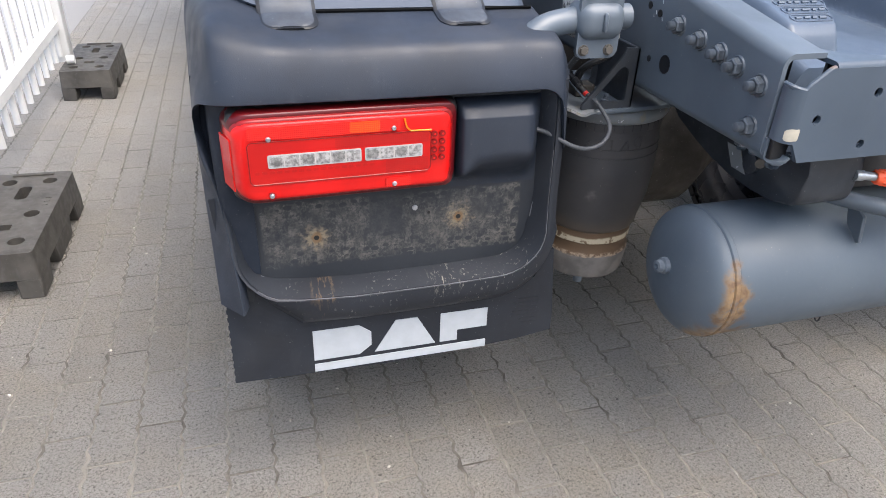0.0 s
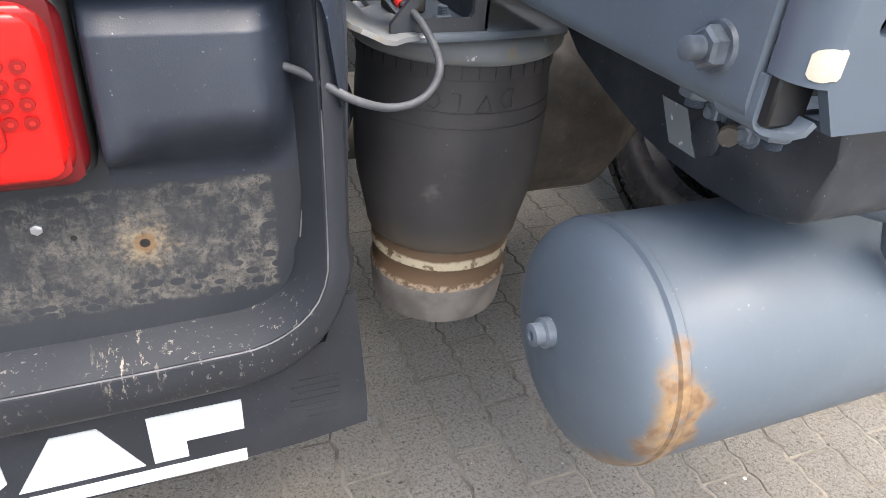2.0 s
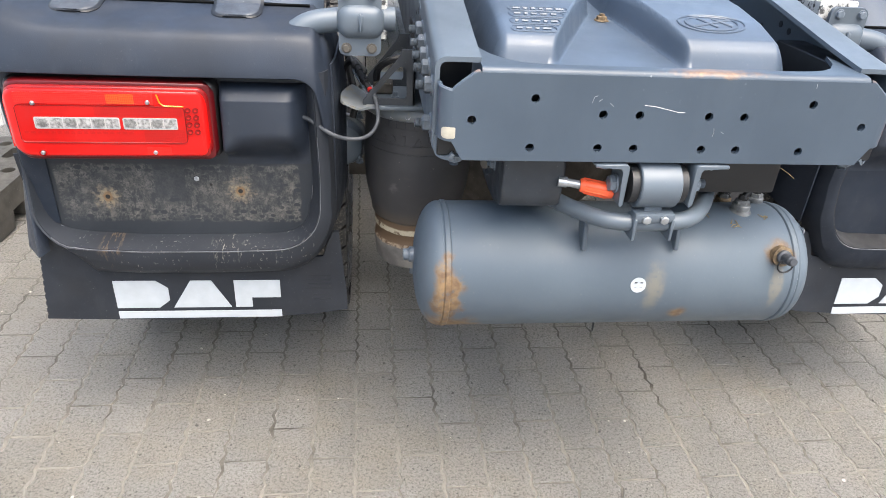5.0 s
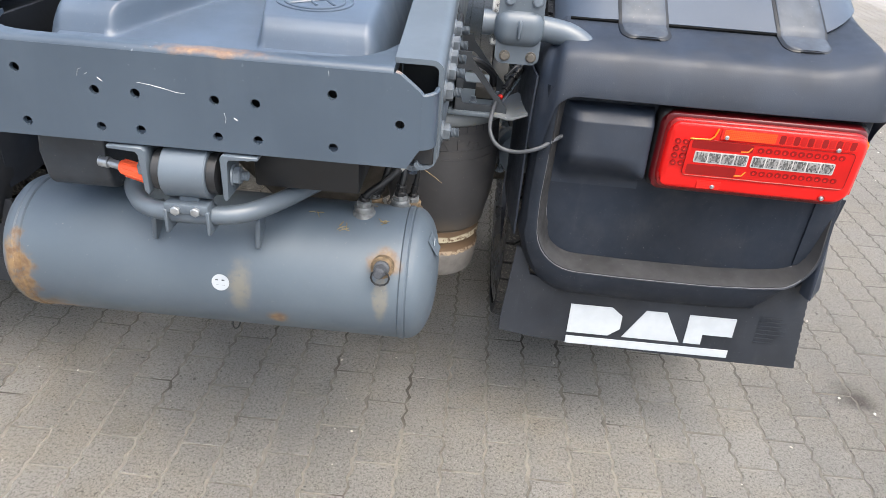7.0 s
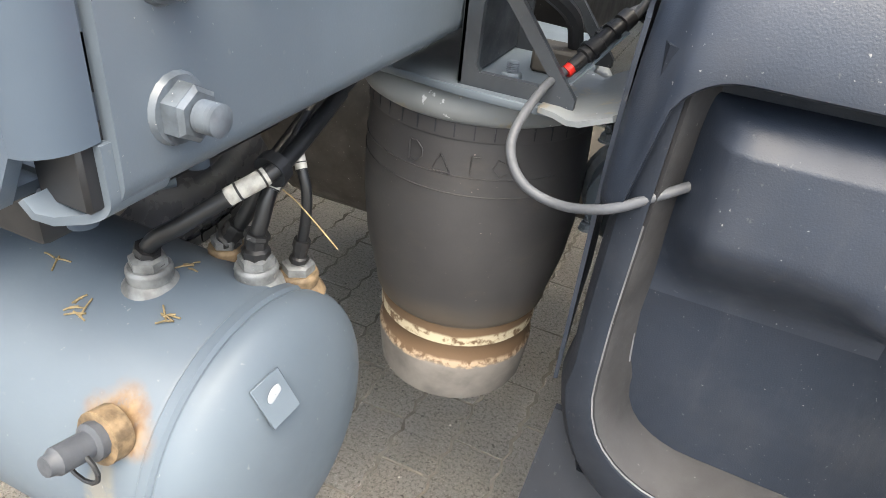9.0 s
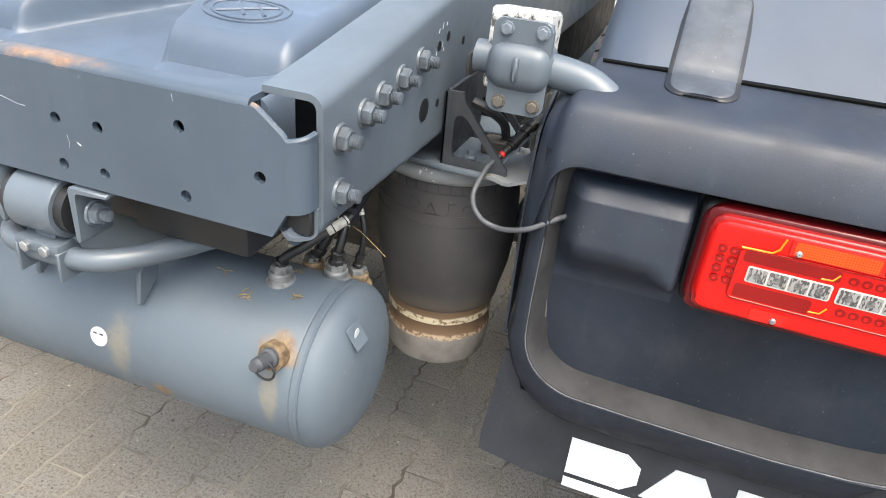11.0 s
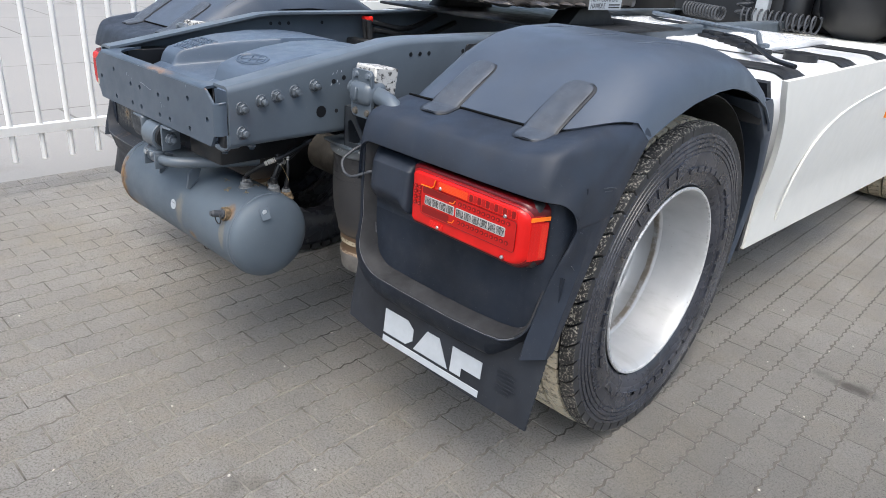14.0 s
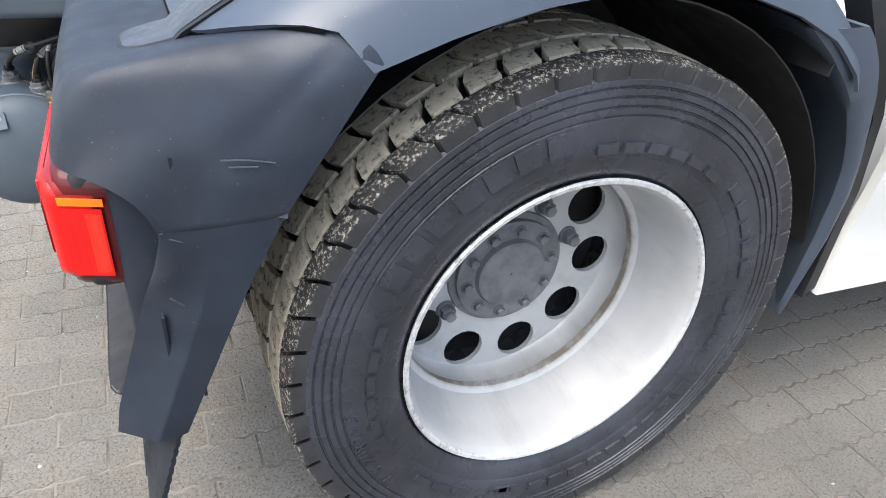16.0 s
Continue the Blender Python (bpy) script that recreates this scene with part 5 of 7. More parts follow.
    for h, z in ((0.0, 0.912), (0.0, 0.917), (0.02, 0.935), (0.05, 0.955), (0.085, 0.972), (0.115, 0.984), (0.14, 0.991), (0.175, 0.997), (0.23, 1.002), (0.32, 1.0075), (0.46, 1.013), (0.64, 1.019), (0.82, 1.026), (1.0, 1.033)):
        row = []
        for k, ((x, y), (xt, yt, zt)) in enumerate(zip(base, ends)):
            if k < n_in:
                # the edge bends round the recess corner and runs down beside the lip
                u = (0.632 + shift * 0.5 - x) / 0.046
                low = 0.877 + 0.046 * math.sqrt(1 - max(0.0, u) ** 2) if u < 1 else 0.877 - 0.075 * min(1.0, (u - 1) / 0.30)
            elif k < n_arc - 1:
                low = table([(0.300, 0.923), (0.335, 0.918), (0.352, 0.910), (0.366, 0.899), (0.378, 0.886), (0.387, 0.871), (0.394, z_side)], y)
            else:
                low = z_side
            f = (z - 0.912) / 0.121
            hh = h + (f - h) * step(1.190, 1.232, x)
            row.append((x + (xt - x) * h, y + (yt - y) * hh, low + f * (zt - low)))
        rows.append(row)
    lip = rows[0]
    rows = [[(x - 0.010 * step(1.17, 1.232, x) + 0.006 * step(0.60, 0.56, x), min(y + 0.020, 0.42) if y < 0.40 else y, z - 0.0005) for x, y, z in lip], [(x - 0.003 * step(1.17, 1.232, x), y + (0.006 if y < 0.40 else 0.0), z - 0.003) for x, y, z in lip]] + rows
    bm = grid(rows)
    # flank below the shoulder, with the return of the recess edge at its rear
    flank = []
    edge_y = [(0.525, 0.300), (0.571, 0.309), (0.688, 0.346), (0.742, 0.363), (0.80, 0.384), (0.841, 0.394), (0.85, 0.394)]
    edge_x = [(0.525, 1.190), (0.571, 1.192), (0.688, 1.202), (0.742, 1.208), (0.80, 1.222), (0.841, 1.231), (0.85, 1.232)]
    fold_y = [(0.525, 0.350), (0.555, 0.361), (0.648, 0.397), (0.744, 0.432), (0.85, 0.452)]
    for k in range(27):
        z = 0.525 + (z_side - 0.525) * k / 26
        yf, ya, xa, yb = side_front(z), table(edge_y, z), table(edge_x, z), table(fold_y, z)
        if k == 26:
            xa = flank_x(0, z)
        xb = flank_x((yb - ya) / (yf - ya), z)
        row = [(xa - 0.012, ya + 0.030, z), (xa - 0.005, ya + 0.006, z), (xa - 0.002, ya + 0.001, z)]
        for q in (0.0, 0.06, 0.35, 0.65, 0.94):
            y = ya + (yb - ya) * q
            flat_x = xa + (xb - xa) * q
            row.append((flat_x + (flank_x((y - ya) / (yf - ya), z) - flat_x) * step(0.74, 0.85, z) * (1 if q else 0), y, z))
        row += [(flank_x((y - ya) / (yf - ya), z), y, z) for y in (yb + (yf - yb) * q for q in (0.0, 0.05, 0.3, 0.6, 0.85, 1.0))]
        flank.append(row)
    V = [[bm.verts.new(p) for p in row] for row in flank]
    for A, B in zip(V, V[1:]):
        for i in range(len(A) - 1):
            bm.faces.new((A[i], A[i + 1], B[i + 1], B[i]))
    bmesh.ops.remove_doubles(bm, verts=bm.verts, dist=0.0008)
    bmesh.ops.recalc_face_normals(bm, faces=bm.faces)
    bmesh.ops.solidify(bm, geom=list(bm.faces), thickness=0.005)
    body = part("rear_panel", bm, "plastic", truck, "dark grey plastic rear mudguard panel", mirror=side, angle=60)
    # recess floor turning the outer corner behind the lamp
    rows = []
    for k in range(13):
        z = 0.585 + 0.355 * k / 12
        rows.append([(1.150, 0.3495, z), (1.178, 0.350, z), (1.194, 0.354, z), (1.203, 0.364, z), (1.206, 0.380, z), (1.207, 0.405, z), (1.211, 0.416, z), (1.219, 0.420, z), (flank_x(0, min(z, z_side)) - 0.003, 0.421, z)])
    part("recess_corner", grid(rows, 0.004), "recess_shaded_plastic", body, mirror=side, angle=60)
    # raised lip round the recess
    inn = 0.010 if s > 0 else shift
    path = [(0.588 + inn, 0.932), (0.583 + inn, 0.80), (0.580 + inn, 0.70), (0.581 + inn, 0.648)]
    path += [(0.581 + inn + 0.100 - 0.100 * math.cos(a), 0.645 - 0.101 * math.sin(a)) for a in (k * math.pi / 2 / 9 for k in range(1, 10))]
    path += [(0.78, 0.541), (0.88, 0.540), (0.98, 0.540), (1.08, 0.546)]
    path += [(1.107 + 0.085 * math.sin(a), 0.635 - 0.085 * math.cos(a)) for a in (k * math.pi / 2 / 7 for k in range(1, 8))]
    path += [(1.194, 0.660), (1.197, 0.690), (1.200, 0.73)]
    prof = [(-0.034, 0.360), (-0.033, 0.338), (-0.029, 0.318), (-0.022, 0.306), (-0.012, 0.3005), (-0.002, 0.2975), (0.000, 0.2975), (0.0012, 0.2990), (0.0255, 0.3430), (0.0270, 0.3455), (0.0285, 0.352)]
    rows = []
    for k, (x, z) in enumerate(path):
        a, b = Vector(path[max(k - 1, 0)]), Vector(path[min(k + 1, len(path) - 1)])
        d = (b - a).normalized()
        nrm = Vector((-d.y, d.x))          # towards the recess
        w = 0.80 if 0.64 < z else 1.0
        back = (0.020 - 0.003 * step(0.74, 0.82, z)) * step(0.64, 0.60, x) * step(0.58, 0.70, z) + max(0.0, table(edge_y, z) - 0.2945) * step(1.11, 1.17, x)
        flat_ = 1 - 0.58 * step(0.66, 0.56, z)      # the ledge lies nearly level along the bottom
        rows.append([(x + nrm.x * o * w * (flat_ if o > 0 else 1.0), min(y + back - (2.6 * o * step(1.09, 1.16, x) if o < 0 else 0.0), 0.385), z + nrm.y * o * (1 + 1.1 * step(0.64, 0.57, z) * step(1.17, 1.09, x) if o < 0 else flat_) * w) for o, y in prof])
    part("recess_lip", grid([r[:7] for r in rows], 0.004), "splashed" if side else "recess_shaded_plastic", body, mirror=side, angle=28)
    part("recess_ledge", grid([r[6:] for r in rows], 0.004), "splashed" if side else "ledge_lit", body, "dusty ledge of the recess, right one tinted for skylight", mirror=side, angle=28)
    edge = []
    for k, (x, z) in enumerate(path):
        d = (Vector(path[min(k + 1, len(path) - 1)]) - Vector(path[max(k - 1, 0)])).normalized()
        if z < 0.90 and x < 1.16:
            o = 0.0285 - 0.0125 * step(0.64, 0.60, x) * step(0.58, 0.70, z)
            o *= 1 - 0.58 * step(0.66, 0.56, z)
            edge.append((x - d.y * o, 0.3484, z + d.x * o))
    # thin pale tubes here and on the crest draw the edge highlights
    part("recess_edge", tube(edge, 0.0018, 6), "edge_highlight", body, "pale line for light on the inner recess edge", mirror=side)
    crest = [row[6] for row, (x, z) in zip(rows, path) if x < 1.17 and z < 0.92]
    part("crest_edge", tube([(x, y + 0.0006, z) for x, y, z in crest], 0.0020, 8), "edge_highlight", body, "pale line for light on the recess lip", mirror=side)
    part("recess_panel", prism(rounded(0.576 + inn, 0.520, 1.190, 0.945, 0.025, 6), "y", 0.350, 0.358), "recess_dirty" if side else "recess_shaded_plastic", body, "dark plastic panel with dried mud" if side else "", mirror=side)
    # soft hump beside the lamp, running out into the recess below
    rows = []
    for z in [0.726 + 0.140 * k / 28 for k in range(29)] + [0.870, 0.8735, 0.8755, 0.877, 0.879, 0.882, 0.886, 0.890, 0.894, 0.897, 0.899, 0.9005, 0.901]:
        top_in = max(0.0, (z - 0.890) / 0.011)
        row = []
        for x in (0.603, 0.6035, 0.605, 0.607, 0.610, 0.614, 0.618, 0.622, 0.627, 0.632, 0.638, 0.65, 0.67, 0.70, 0.74, 0.762, 0.776, 0.782, 0.785, 0.786):
            xs = x + shift * (0.796 - x) / 0.193
            ei = max(0.0, (0.646 - x) / 0.043)
            eo = max(0.0, (x - 0.778) / 0.008)
            low = 0.728 + 0.012 * step(0.68, 0.785, x)
            fall = step(low, low + 0.085 - 0.050 * step(0.72, 0.788, x), z)
            sh = (1 - step(0.0, 1.0, ei)) ** 0.7 * math.sqrt(max(0.0, 1 - eo ** 2.2)) * math.sqrt(max(0.0, 1 - min(1.0, top_in) ** 2.2))
            slope = 0.75 * max(0.0, z - 0.8755) + 0.12 * max(0.0, z - 0.76)
            row.append((xs, 0.3496 - (0.0600 - slope) * fall * sh, z))
        rows.append(row)
    part("lamp_bracket_cover", grid(rows), "plastic", body, "rounded dark cover beside the lamp", mirror=side, angle=70)
    # black tube painting the shade under the rear edge of the top cover
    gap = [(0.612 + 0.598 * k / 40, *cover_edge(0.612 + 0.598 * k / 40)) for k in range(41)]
    part("cover_seam", tube([(x, y + 0.001, z - 0.0040) for x, y, z in gap], 0.0032, 6), "gap_shade", body, mirror=side)
    # strap covers, each over a black sheet that paints its slot's shade
    for x in (0.753, 1.060):
        for nm, hw, lift, mat in (("strap_slot", 0.0490, 0.0042, "cab_black"), ("strap_cover", 0.0430, 0.0064, "strap")):
            rows = []
            for k in range(33):
                y = 0.392 + (0.602 - 0.392) * (0.5 - 0.5 * math.cos(math.pi * k / 32))
                z = crown(y) if y > 0.455 else shelf(y)
                near_end = min(y - 0.392, 0.602 - y)
                y += (0.009 * (k / 32) - 0.005 * (1 - k / 32)) if nm == "strap_slot" else 0.0
                ww = hw - 0.026 * (1 - math.sqrt(max(0.0, 1 - max(0.0, 1 - near_end / 0.026) ** 2)))
                lf = lift
                rows.append([(x + ww * t, y - 0.35 * lf, z + lf - (0.003 if abs(t) > 0.99 else 0.0006 * t * t)) for t in (-1, -0.88, -0.5, 0, 0.5, 0.88, 1)])
            part(nm, grid(rows, 0.006), mat, body, mirror=side, angle=50)
    # rubber flap with a toothed outer edge, bent forward where it hangs from the flank
    def flap_sheet():
        zs = []
        z = 0.330
        while z < 0.490:
            zs += [(z, 1.224), (z + 0.007, 1.224), (z + 0.0085, 1.2222), (z + 0.0130, 1.2222)]
            z += 0.0135
        zs.append((0.505, 1.220))
        rows = []
        for z, xr in zs:
            v = (z - 0.330) / 0.175
            xl = table([(0.330, 0.543), (0.36, 0.543), (0.45, 0.553), (0.56, 0.566)], z)
            row = []
            for u in (0.0, 0.02, 0.04, 0.055, 0.075, 0.12, 0.25, 0.4, 0.55, 0.7, 0.8, 0.86, 0.91, 0.95, 0.98, 1.0):
                x = xl + (xr - xl) * u
                low = table([(0.543, 0.360), (0.62, 0.348), (0.75, 0.340), (0.9, 0.335), (1.05, 0.331 if s > 0 else 0.338), (1.224, 0.330 if s > 0 else 0.343)], x)
                bend = max(0.0, (x - 1.09) / 0.134)
                row.append((x, 0.334 + 0.050 * v * bend ** 2, low + v * (0.505 + 0.045 * step(1.10, 1.18, x) + 0.065 * step(0.598, 0.575, x) - low)))
            rows.append(row)
        bm = grid(rows, 0.008)
        over = 0.334 - min(v.co.y for v in bm.verts)
        bmesh.ops.translate(bm, vec=(0, over, 0), verts=bm.verts)
        return bm
    flap = part("mud_flap", flap_sheet(), "rubber", truck, "black rubber mud flap with white maker's mark", mirror=side, angle=50)
    # maker's mark: plain white shapes over a bar
    z0, z1, y0, y1 = 0.371, 0.444, 0.3322, 0.3345
    xa, xb = (0.697, 1.066)
    part("mark_bar", prism([(xa, 0.342), (xb, 0.342), (xb, 0.361), (xa, 0.361)], "y", y0, y1), "white_mark", flap, mirror=side)
    for sh in ([(0.697, z0), (0.79, z0), (0.815, z0 + 0.020), (0.815, z1 - 0.020), (0.79, z1), (0.697, z1)], [(0.822, z0), (0.952, z0), (0.912, z1), (0.866, z1)], [(0.962, z0), (1.0, z0), (1.0, z0 + 0.026), (1.066, z0 + 0.026), (1.066, z1), (0.962, z1)]):
        if side:
            c = xa + xb
            sh = [(c - x, z) for x, z in sh]
        part("mark_shape", prism(sh, "y", y0, y1), "white_mark", flap, mirror=side)
    FLAP_PARTS.append(flap)
    rb2 = random.Random(3)
    for k in range(7):
        z, xm = 0.452 - 0.0105 * k, 1.115 if s > 0 else 0.580
        part("moulded_line", box((xm, 0.3328, z), (xm + rb2.uniform(0.04, 0.075), 0.3345, z + 0.0026)), "rubber", flap, mirror=side)
    return body


def mud_material():
    """Recess floor with a dried film of mud, clean dabs along its edges and rusty screw seats."""
    m = Mat("muddy_plastic")
    c = m.mix(m.ramp(m.noise(6, 5), 0.3, 0.7), (0.012, 0.0155, 0.021), (0.021, 0.025, 0.031))
    sep = m.n.new("ShaderNodeSeparateXYZ")
    m.l.new(m.pos, sep.inputs[0])
    X, Z = sep.outputs["X"], sep.outputs["Z"]
    wob = m.math("MULTIPLY", m.math("SUBTRACT", m.noise(50, 5), 0.5), 0.012)
    Xw, Zw = m.math("ADD", X, wob), m.math("ADD", Z, wob)
    def band(v, a, b, e=0.003):
        return m.math("MULTIPLY", m.ramp(v, a - e, a + e), m.ramp(v, b + e, b - e))
    film = m.math("MULTIPLY", band(Zw, 0.588, 0.722), band(Xw, -1.142, -0.642))
    film = m.math("MULTIPLY", film, m.math("SUBTRACT", 1.0, m.math("MULTIPLY", band(Xw, -0.945, -0.880), m.ramp(Z, 0.62, 0.66, 0.2, 0.75))))
    thick = m.ramp(m.noise(16, 9, 0.72, (1, 1, 1.5)), 0.36, 0.56, 0.25, 1.0)
    scrape = m.ramp(m.noise(42, 8, 0.75, (1.6, 1, 0.9)), 0.40, 0.50, 0.15, 1.0)
    fine = m.ramp(m.noise(230, 5, 0.8), 0.40, 0.56, 0.25, 1.0)
    # finger-sized clean dabs, thickest along the edges of the film
    mp = m.n.new("ShaderNodeMapping")
    mp.inputs["Scale"].default_value = (52, 0.001, 82)
    m.l.new(m.pos, mp.inputs["Vector"])
    v = m.n.new("ShaderNodeTexVoronoi")
    v.inputs["Scale"].default_value, v.inputs["Randomness"].default_value = 1.0, 0.65
    m.l.new(mp.outputs["Vector"], v.inputs["Vector"])
    rim = m.math("MAXIMUM", m.math("MAXIMUM", m.ramp(Z, 0.628, 0.613), m.ramp(Z, 0.700, 0.710)), m.math("MAXIMUM", m.ramp(X, -0.695, -0.680), m.ramp(m.noise(9, 3), 0.56, 0.62)))
    dab = m.math("MULTIPLY", m.ramp(v.outputs["Distance"], 0.44, 0.36), rim)
    mask = m.math("MULTIPLY", m.math("MULTIPLY", film, m.math("MULTIPLY", thick, scrape)), m.math("MULTIPLY", fine, m.math("SUBTRACT", 1.0, m.math("MULTIPLY", dab, 0.92))))
    mud = m.mix(m.ramp(m.noise(45, 6, 0.65), 0.35, 0.65), (0.060, 0.058, 0.054), (0.165, 0.154, 0.132))
    c = m.mix(m.math("MULTIPLY", mask, 0.70), c, mud)
    for p in ((-0.768, 0.35, 0.661), (-1.044, 0.35, 0.646)):
        c = m.mix(m.math("MULTIPLY", m.near(p, 0.002, 0.034, (1, 0, 1), 0.09, 80), m.ramp(m.noise(150, 5, 0.7), 0.34, 0.52)), c, (0.21, 0.170, 0.115))
        c = m.mix(m.math("MULTIPLY", m.near(p, 0.008, 0.014, (1, 0, 1), 0.012, 90), 0.8), c, (0.15, 0.085, 0.035))
        c = m.mix(m.near(p, 0.004, 0.006, (1, 0, 1), 0.0, 45), c, (0.004, 0.004, 0.004))
    c = m.mix(m.near((-0.828, 0.35, 0.676), 0.0025, 0.0035, (1, 0, 1), 0.0, 45), c, (0.003, 0.003, 0.003))
    m.set(color=c, rough=0.62)
    m.bump(mask, 0.35, 0.002)
    m.bump(m.noise(120, 6), 0.25, 0.0015)
    return m.m


def splashed_material():
    """Plastic with dried splashes and runs."""
    m = Mat("splashed_plastic")
    c = m.mix(m.ramp(m.noise(6, 5), 0.3, 0.7), (0.016, 0.019, 0.025), (0.024, 0.028, 0.036))
    spots = m.math("MULTIPLY", m.ramp(m.noise(140, 4, 0.7, (1, 1, 0.45)), 0.60, 0.66), m.ramp(m.noise(7, 4, 0.6, (1.6, 0.3, 0.3)), 0.48, 0.64))
    c = m.mix(m.math("MULTIPLY", spots, 0.55), c, (0.27, 0.255, 0.225))
    runs = m.math("MULTIPLY", m.near((-0.80, 0.32, 0.56), 0.005, 0.045, (1, 0.3, 0.5), 0.05, 40), m.ramp(m.noise(110, 5, 0.65, (1.2, 0.3, 0.3)), 0.57, 0.63))
    c = m.mix(m.math("MULTIPLY", runs, 0.7), c, (0.30, 0.275, 0.23))
    brown = m.math("MULTIPLY", m.near((-1.04, 0.32, 0.55), 0.01, 0.03, (1, 0.3, 0.5), 0.05, 40), m.ramp(m.noise(90, 5, 0.6, (1.2, 0.25, 0.25)), 0.54, 0.60))
    c = m.mix(m.math("MULTIPLY", brown, 0.5), c, (0.18, 0.12, 0.07))
    m.set(color=c, rough=0.58, spec=0.35)
    m.bump(m.noise(900, 2), 0.12, 0.001)
    return m.m


M["splashed"] = splashed_material()
M["recess_dirty"] = mud_material()
guards = [mudguard(1), mudguard(-1)]
# the flaps hang slightly rearward towards their lower edge
for flap in FLAP_PARTS:
    for ob in [flap] + list(flap.children):
        for v in ob.data.vertices:
            v.co.y -= (0.09 if v.co.x > 0 else 0.0) * (0.56 - v.co.z)


# ---- tail lamps ----
def tail_lamp(s):
    side = s < 0
    x0, x1, z0, z1 = 0.806, 1.170, 0.765, 0.898
    lamp_ = part("tail_lamp", box((0.790, 0.308, 0.752), (1.180, 0.362, 0.911), 0.016, 3), "plastic_black", truck, "red multi-chamber tail lamp with white LED strip", mirror=side)
    def front(x):
        return 0.2865 - 0.0215 * (x - x0)
    # stepped skins from the dark sealing flange up to the raised face
    plan = [(x0, 0.330), (x0, 0.298), (x0 + 0.006, 0.290), (x0 + 0.016, 0.2875), (0.98, 0.2835), (1.150, 0.2795), (1.163, 0.281), (1.172, 0.290), (1.184, 0.325), (1.187, 0.352)]
    for nm, grow, shift_y, mat, lab in (("sealing_flange", 0.0125, 0.014, "lens_flange", "dark red sealing flange"), ("lens_skirt", 0.0048, 0.0065, "lens_rim_red", "clear red lens skirt"), ("lens", 0.0, 0.0, "lens_red", "glossy red lens")):
        za, zb = z0 - grow, z1 + grow
        rows = []
        for z, ins in ((za, 0.0055), (za + 0.0006, 0.003), (za + 0.0018, 0.0012), (za + 0.004, 0.0), (za + 0.008, 0.0), (za + 0.0115, 0.0), (za + 0.015, 0.0), (za + 0.020, 0.0), (za + 0.026, 0.0), ((za + zb) / 2, 0.0), (zb - 0.026, 0.0), (zb - 0.020, 0.0), (zb - 0.015, 0.0), (zb - 0.0115, 0.0), (zb - 0.008, 0.0), (zb - 0.004, 0.0), (zb - 0.0018, 0.0012), (zb - 0.0006, 0.003), (zb, 0.0055)):
            d = min(z - za, zb - z)
            cut = 0.026 - math.sqrt(max(0.0, 0.026 ** 2 - max(0.0, 0.026 - d) ** 2))
            rows.append([(min(max(x - grow if x < 0.9 else x + grow * 0.2, x0 - grow + cut), plan[-1][0] + grow * 0.2) - cut * step(1.10, 1.165, x), min(y + ins + shift_y, 0.356), z) for x, y in plan])
        # close towards the mudguard, so that the upper and lower faces show their depth
        if nm != "lens":
            rows = [[(x, 0.356, rows[0][0][2]) for x, y, z in rows[0]]] + rows + [[(x, 0.356, rows[-1][0][2]) for x, y, z in rows[-1]]]
        part(nm, grid(rows, 0.0 if nm != "lens" else 0.003), mat, lamp_, lab, mirror=side, angle=45)
    def flat(name, xa, xb, za, zb, mat, d=0.0022, r=0.006, label="", n=3):
        xm = 0.5 * (xa + xb)
        y = front(xm) - 0.001
        bm = prism(rounded(xa, za, xb, zb, min(r, (zb - za) / 2.05, (xb - xa) / 2.05), n), "y", y - d * 0.4, y + 0.004)
        for v in bm.verts:
            v.co.y += front(v.co.x) - front(xm)
        return part(name, bm, mat, lamp_, label, mirror=side)
    def line(name, pts, r, mat, lift=0.0016):
        part(name, tube([(x, front(x) - lift, z) for x, z in pts], r, 6), mat, lamp_, mirror=side)
    flat("upper_reflector", 0.900, 1.148, 0.8715, 0.8925, "lens_prism", 0.0018, 0.002, "red reflector strip")
    flat("amber_reflector", 0.905 if s > 0 else 0.935, 1.000 if s > 0 else 0.985, 0.8725, 0.8915, "lens_amber", 0.0030, 0.002, "amber reflector strip")
    for i in range(11 if s > 0 else 0):
        flat("reflex_cell", 1.006 + 0.0128 * i, 1.0165 + 0.0128 * i, 0.8735, 0.8905, "lens_dusk" if i % 2 else "lens_deep", 0.0030, 0.003, n=2)
    flat("inner_lens", 0.846, 1.150, 0.795, 0.868, "lens_inner", 0.0014, 0.008, "darker red inner chamber")
    if s > 0:
        flat("upper_chamber", 0.852, 0.965, 0.850, 0.866, "lens_deep", 0.0022, 0.004)
        flat("lower_chamber", 0.852, 0.945, 0.798, 0.818, "lens_deep", 0.0022, 0.004)
    else:
        flat("upper_chamber", 0.850, 1.010, 0.8475, 0.8665, "lens_dusk", 0.0018, 0.004)
        flat("lower_chamber", 0.850, 0.925, 0.797, 0.8215, "lens_dusk", 0.0018, 0.004)
        for i in range(17):
            flat("reflex_mark", 0.945 + 0.0118 * i, 0.9535 + 0.0118 * i, 0.8125, 0.8175, "lens_dusk", 0.0020, 0.001, n=1)
    flat("lower_prism", 0.880, 0.925, 0.770, 0.786, "lens_prism", 0.0020, 0.002)
    ring = rounded(0.846, 0.795, 1.150, 0.868, 0.008, 4)
    line("chamber_seam", ring + [ring[0]], 0.0009, "lens_deep")
    line("amber_edge", [(0.846, 0.8685), (0.882, 0.8695), (0.889, 0.876), (0.893, 0.8915)], 0.0016, "lens_orange", 0.0018)
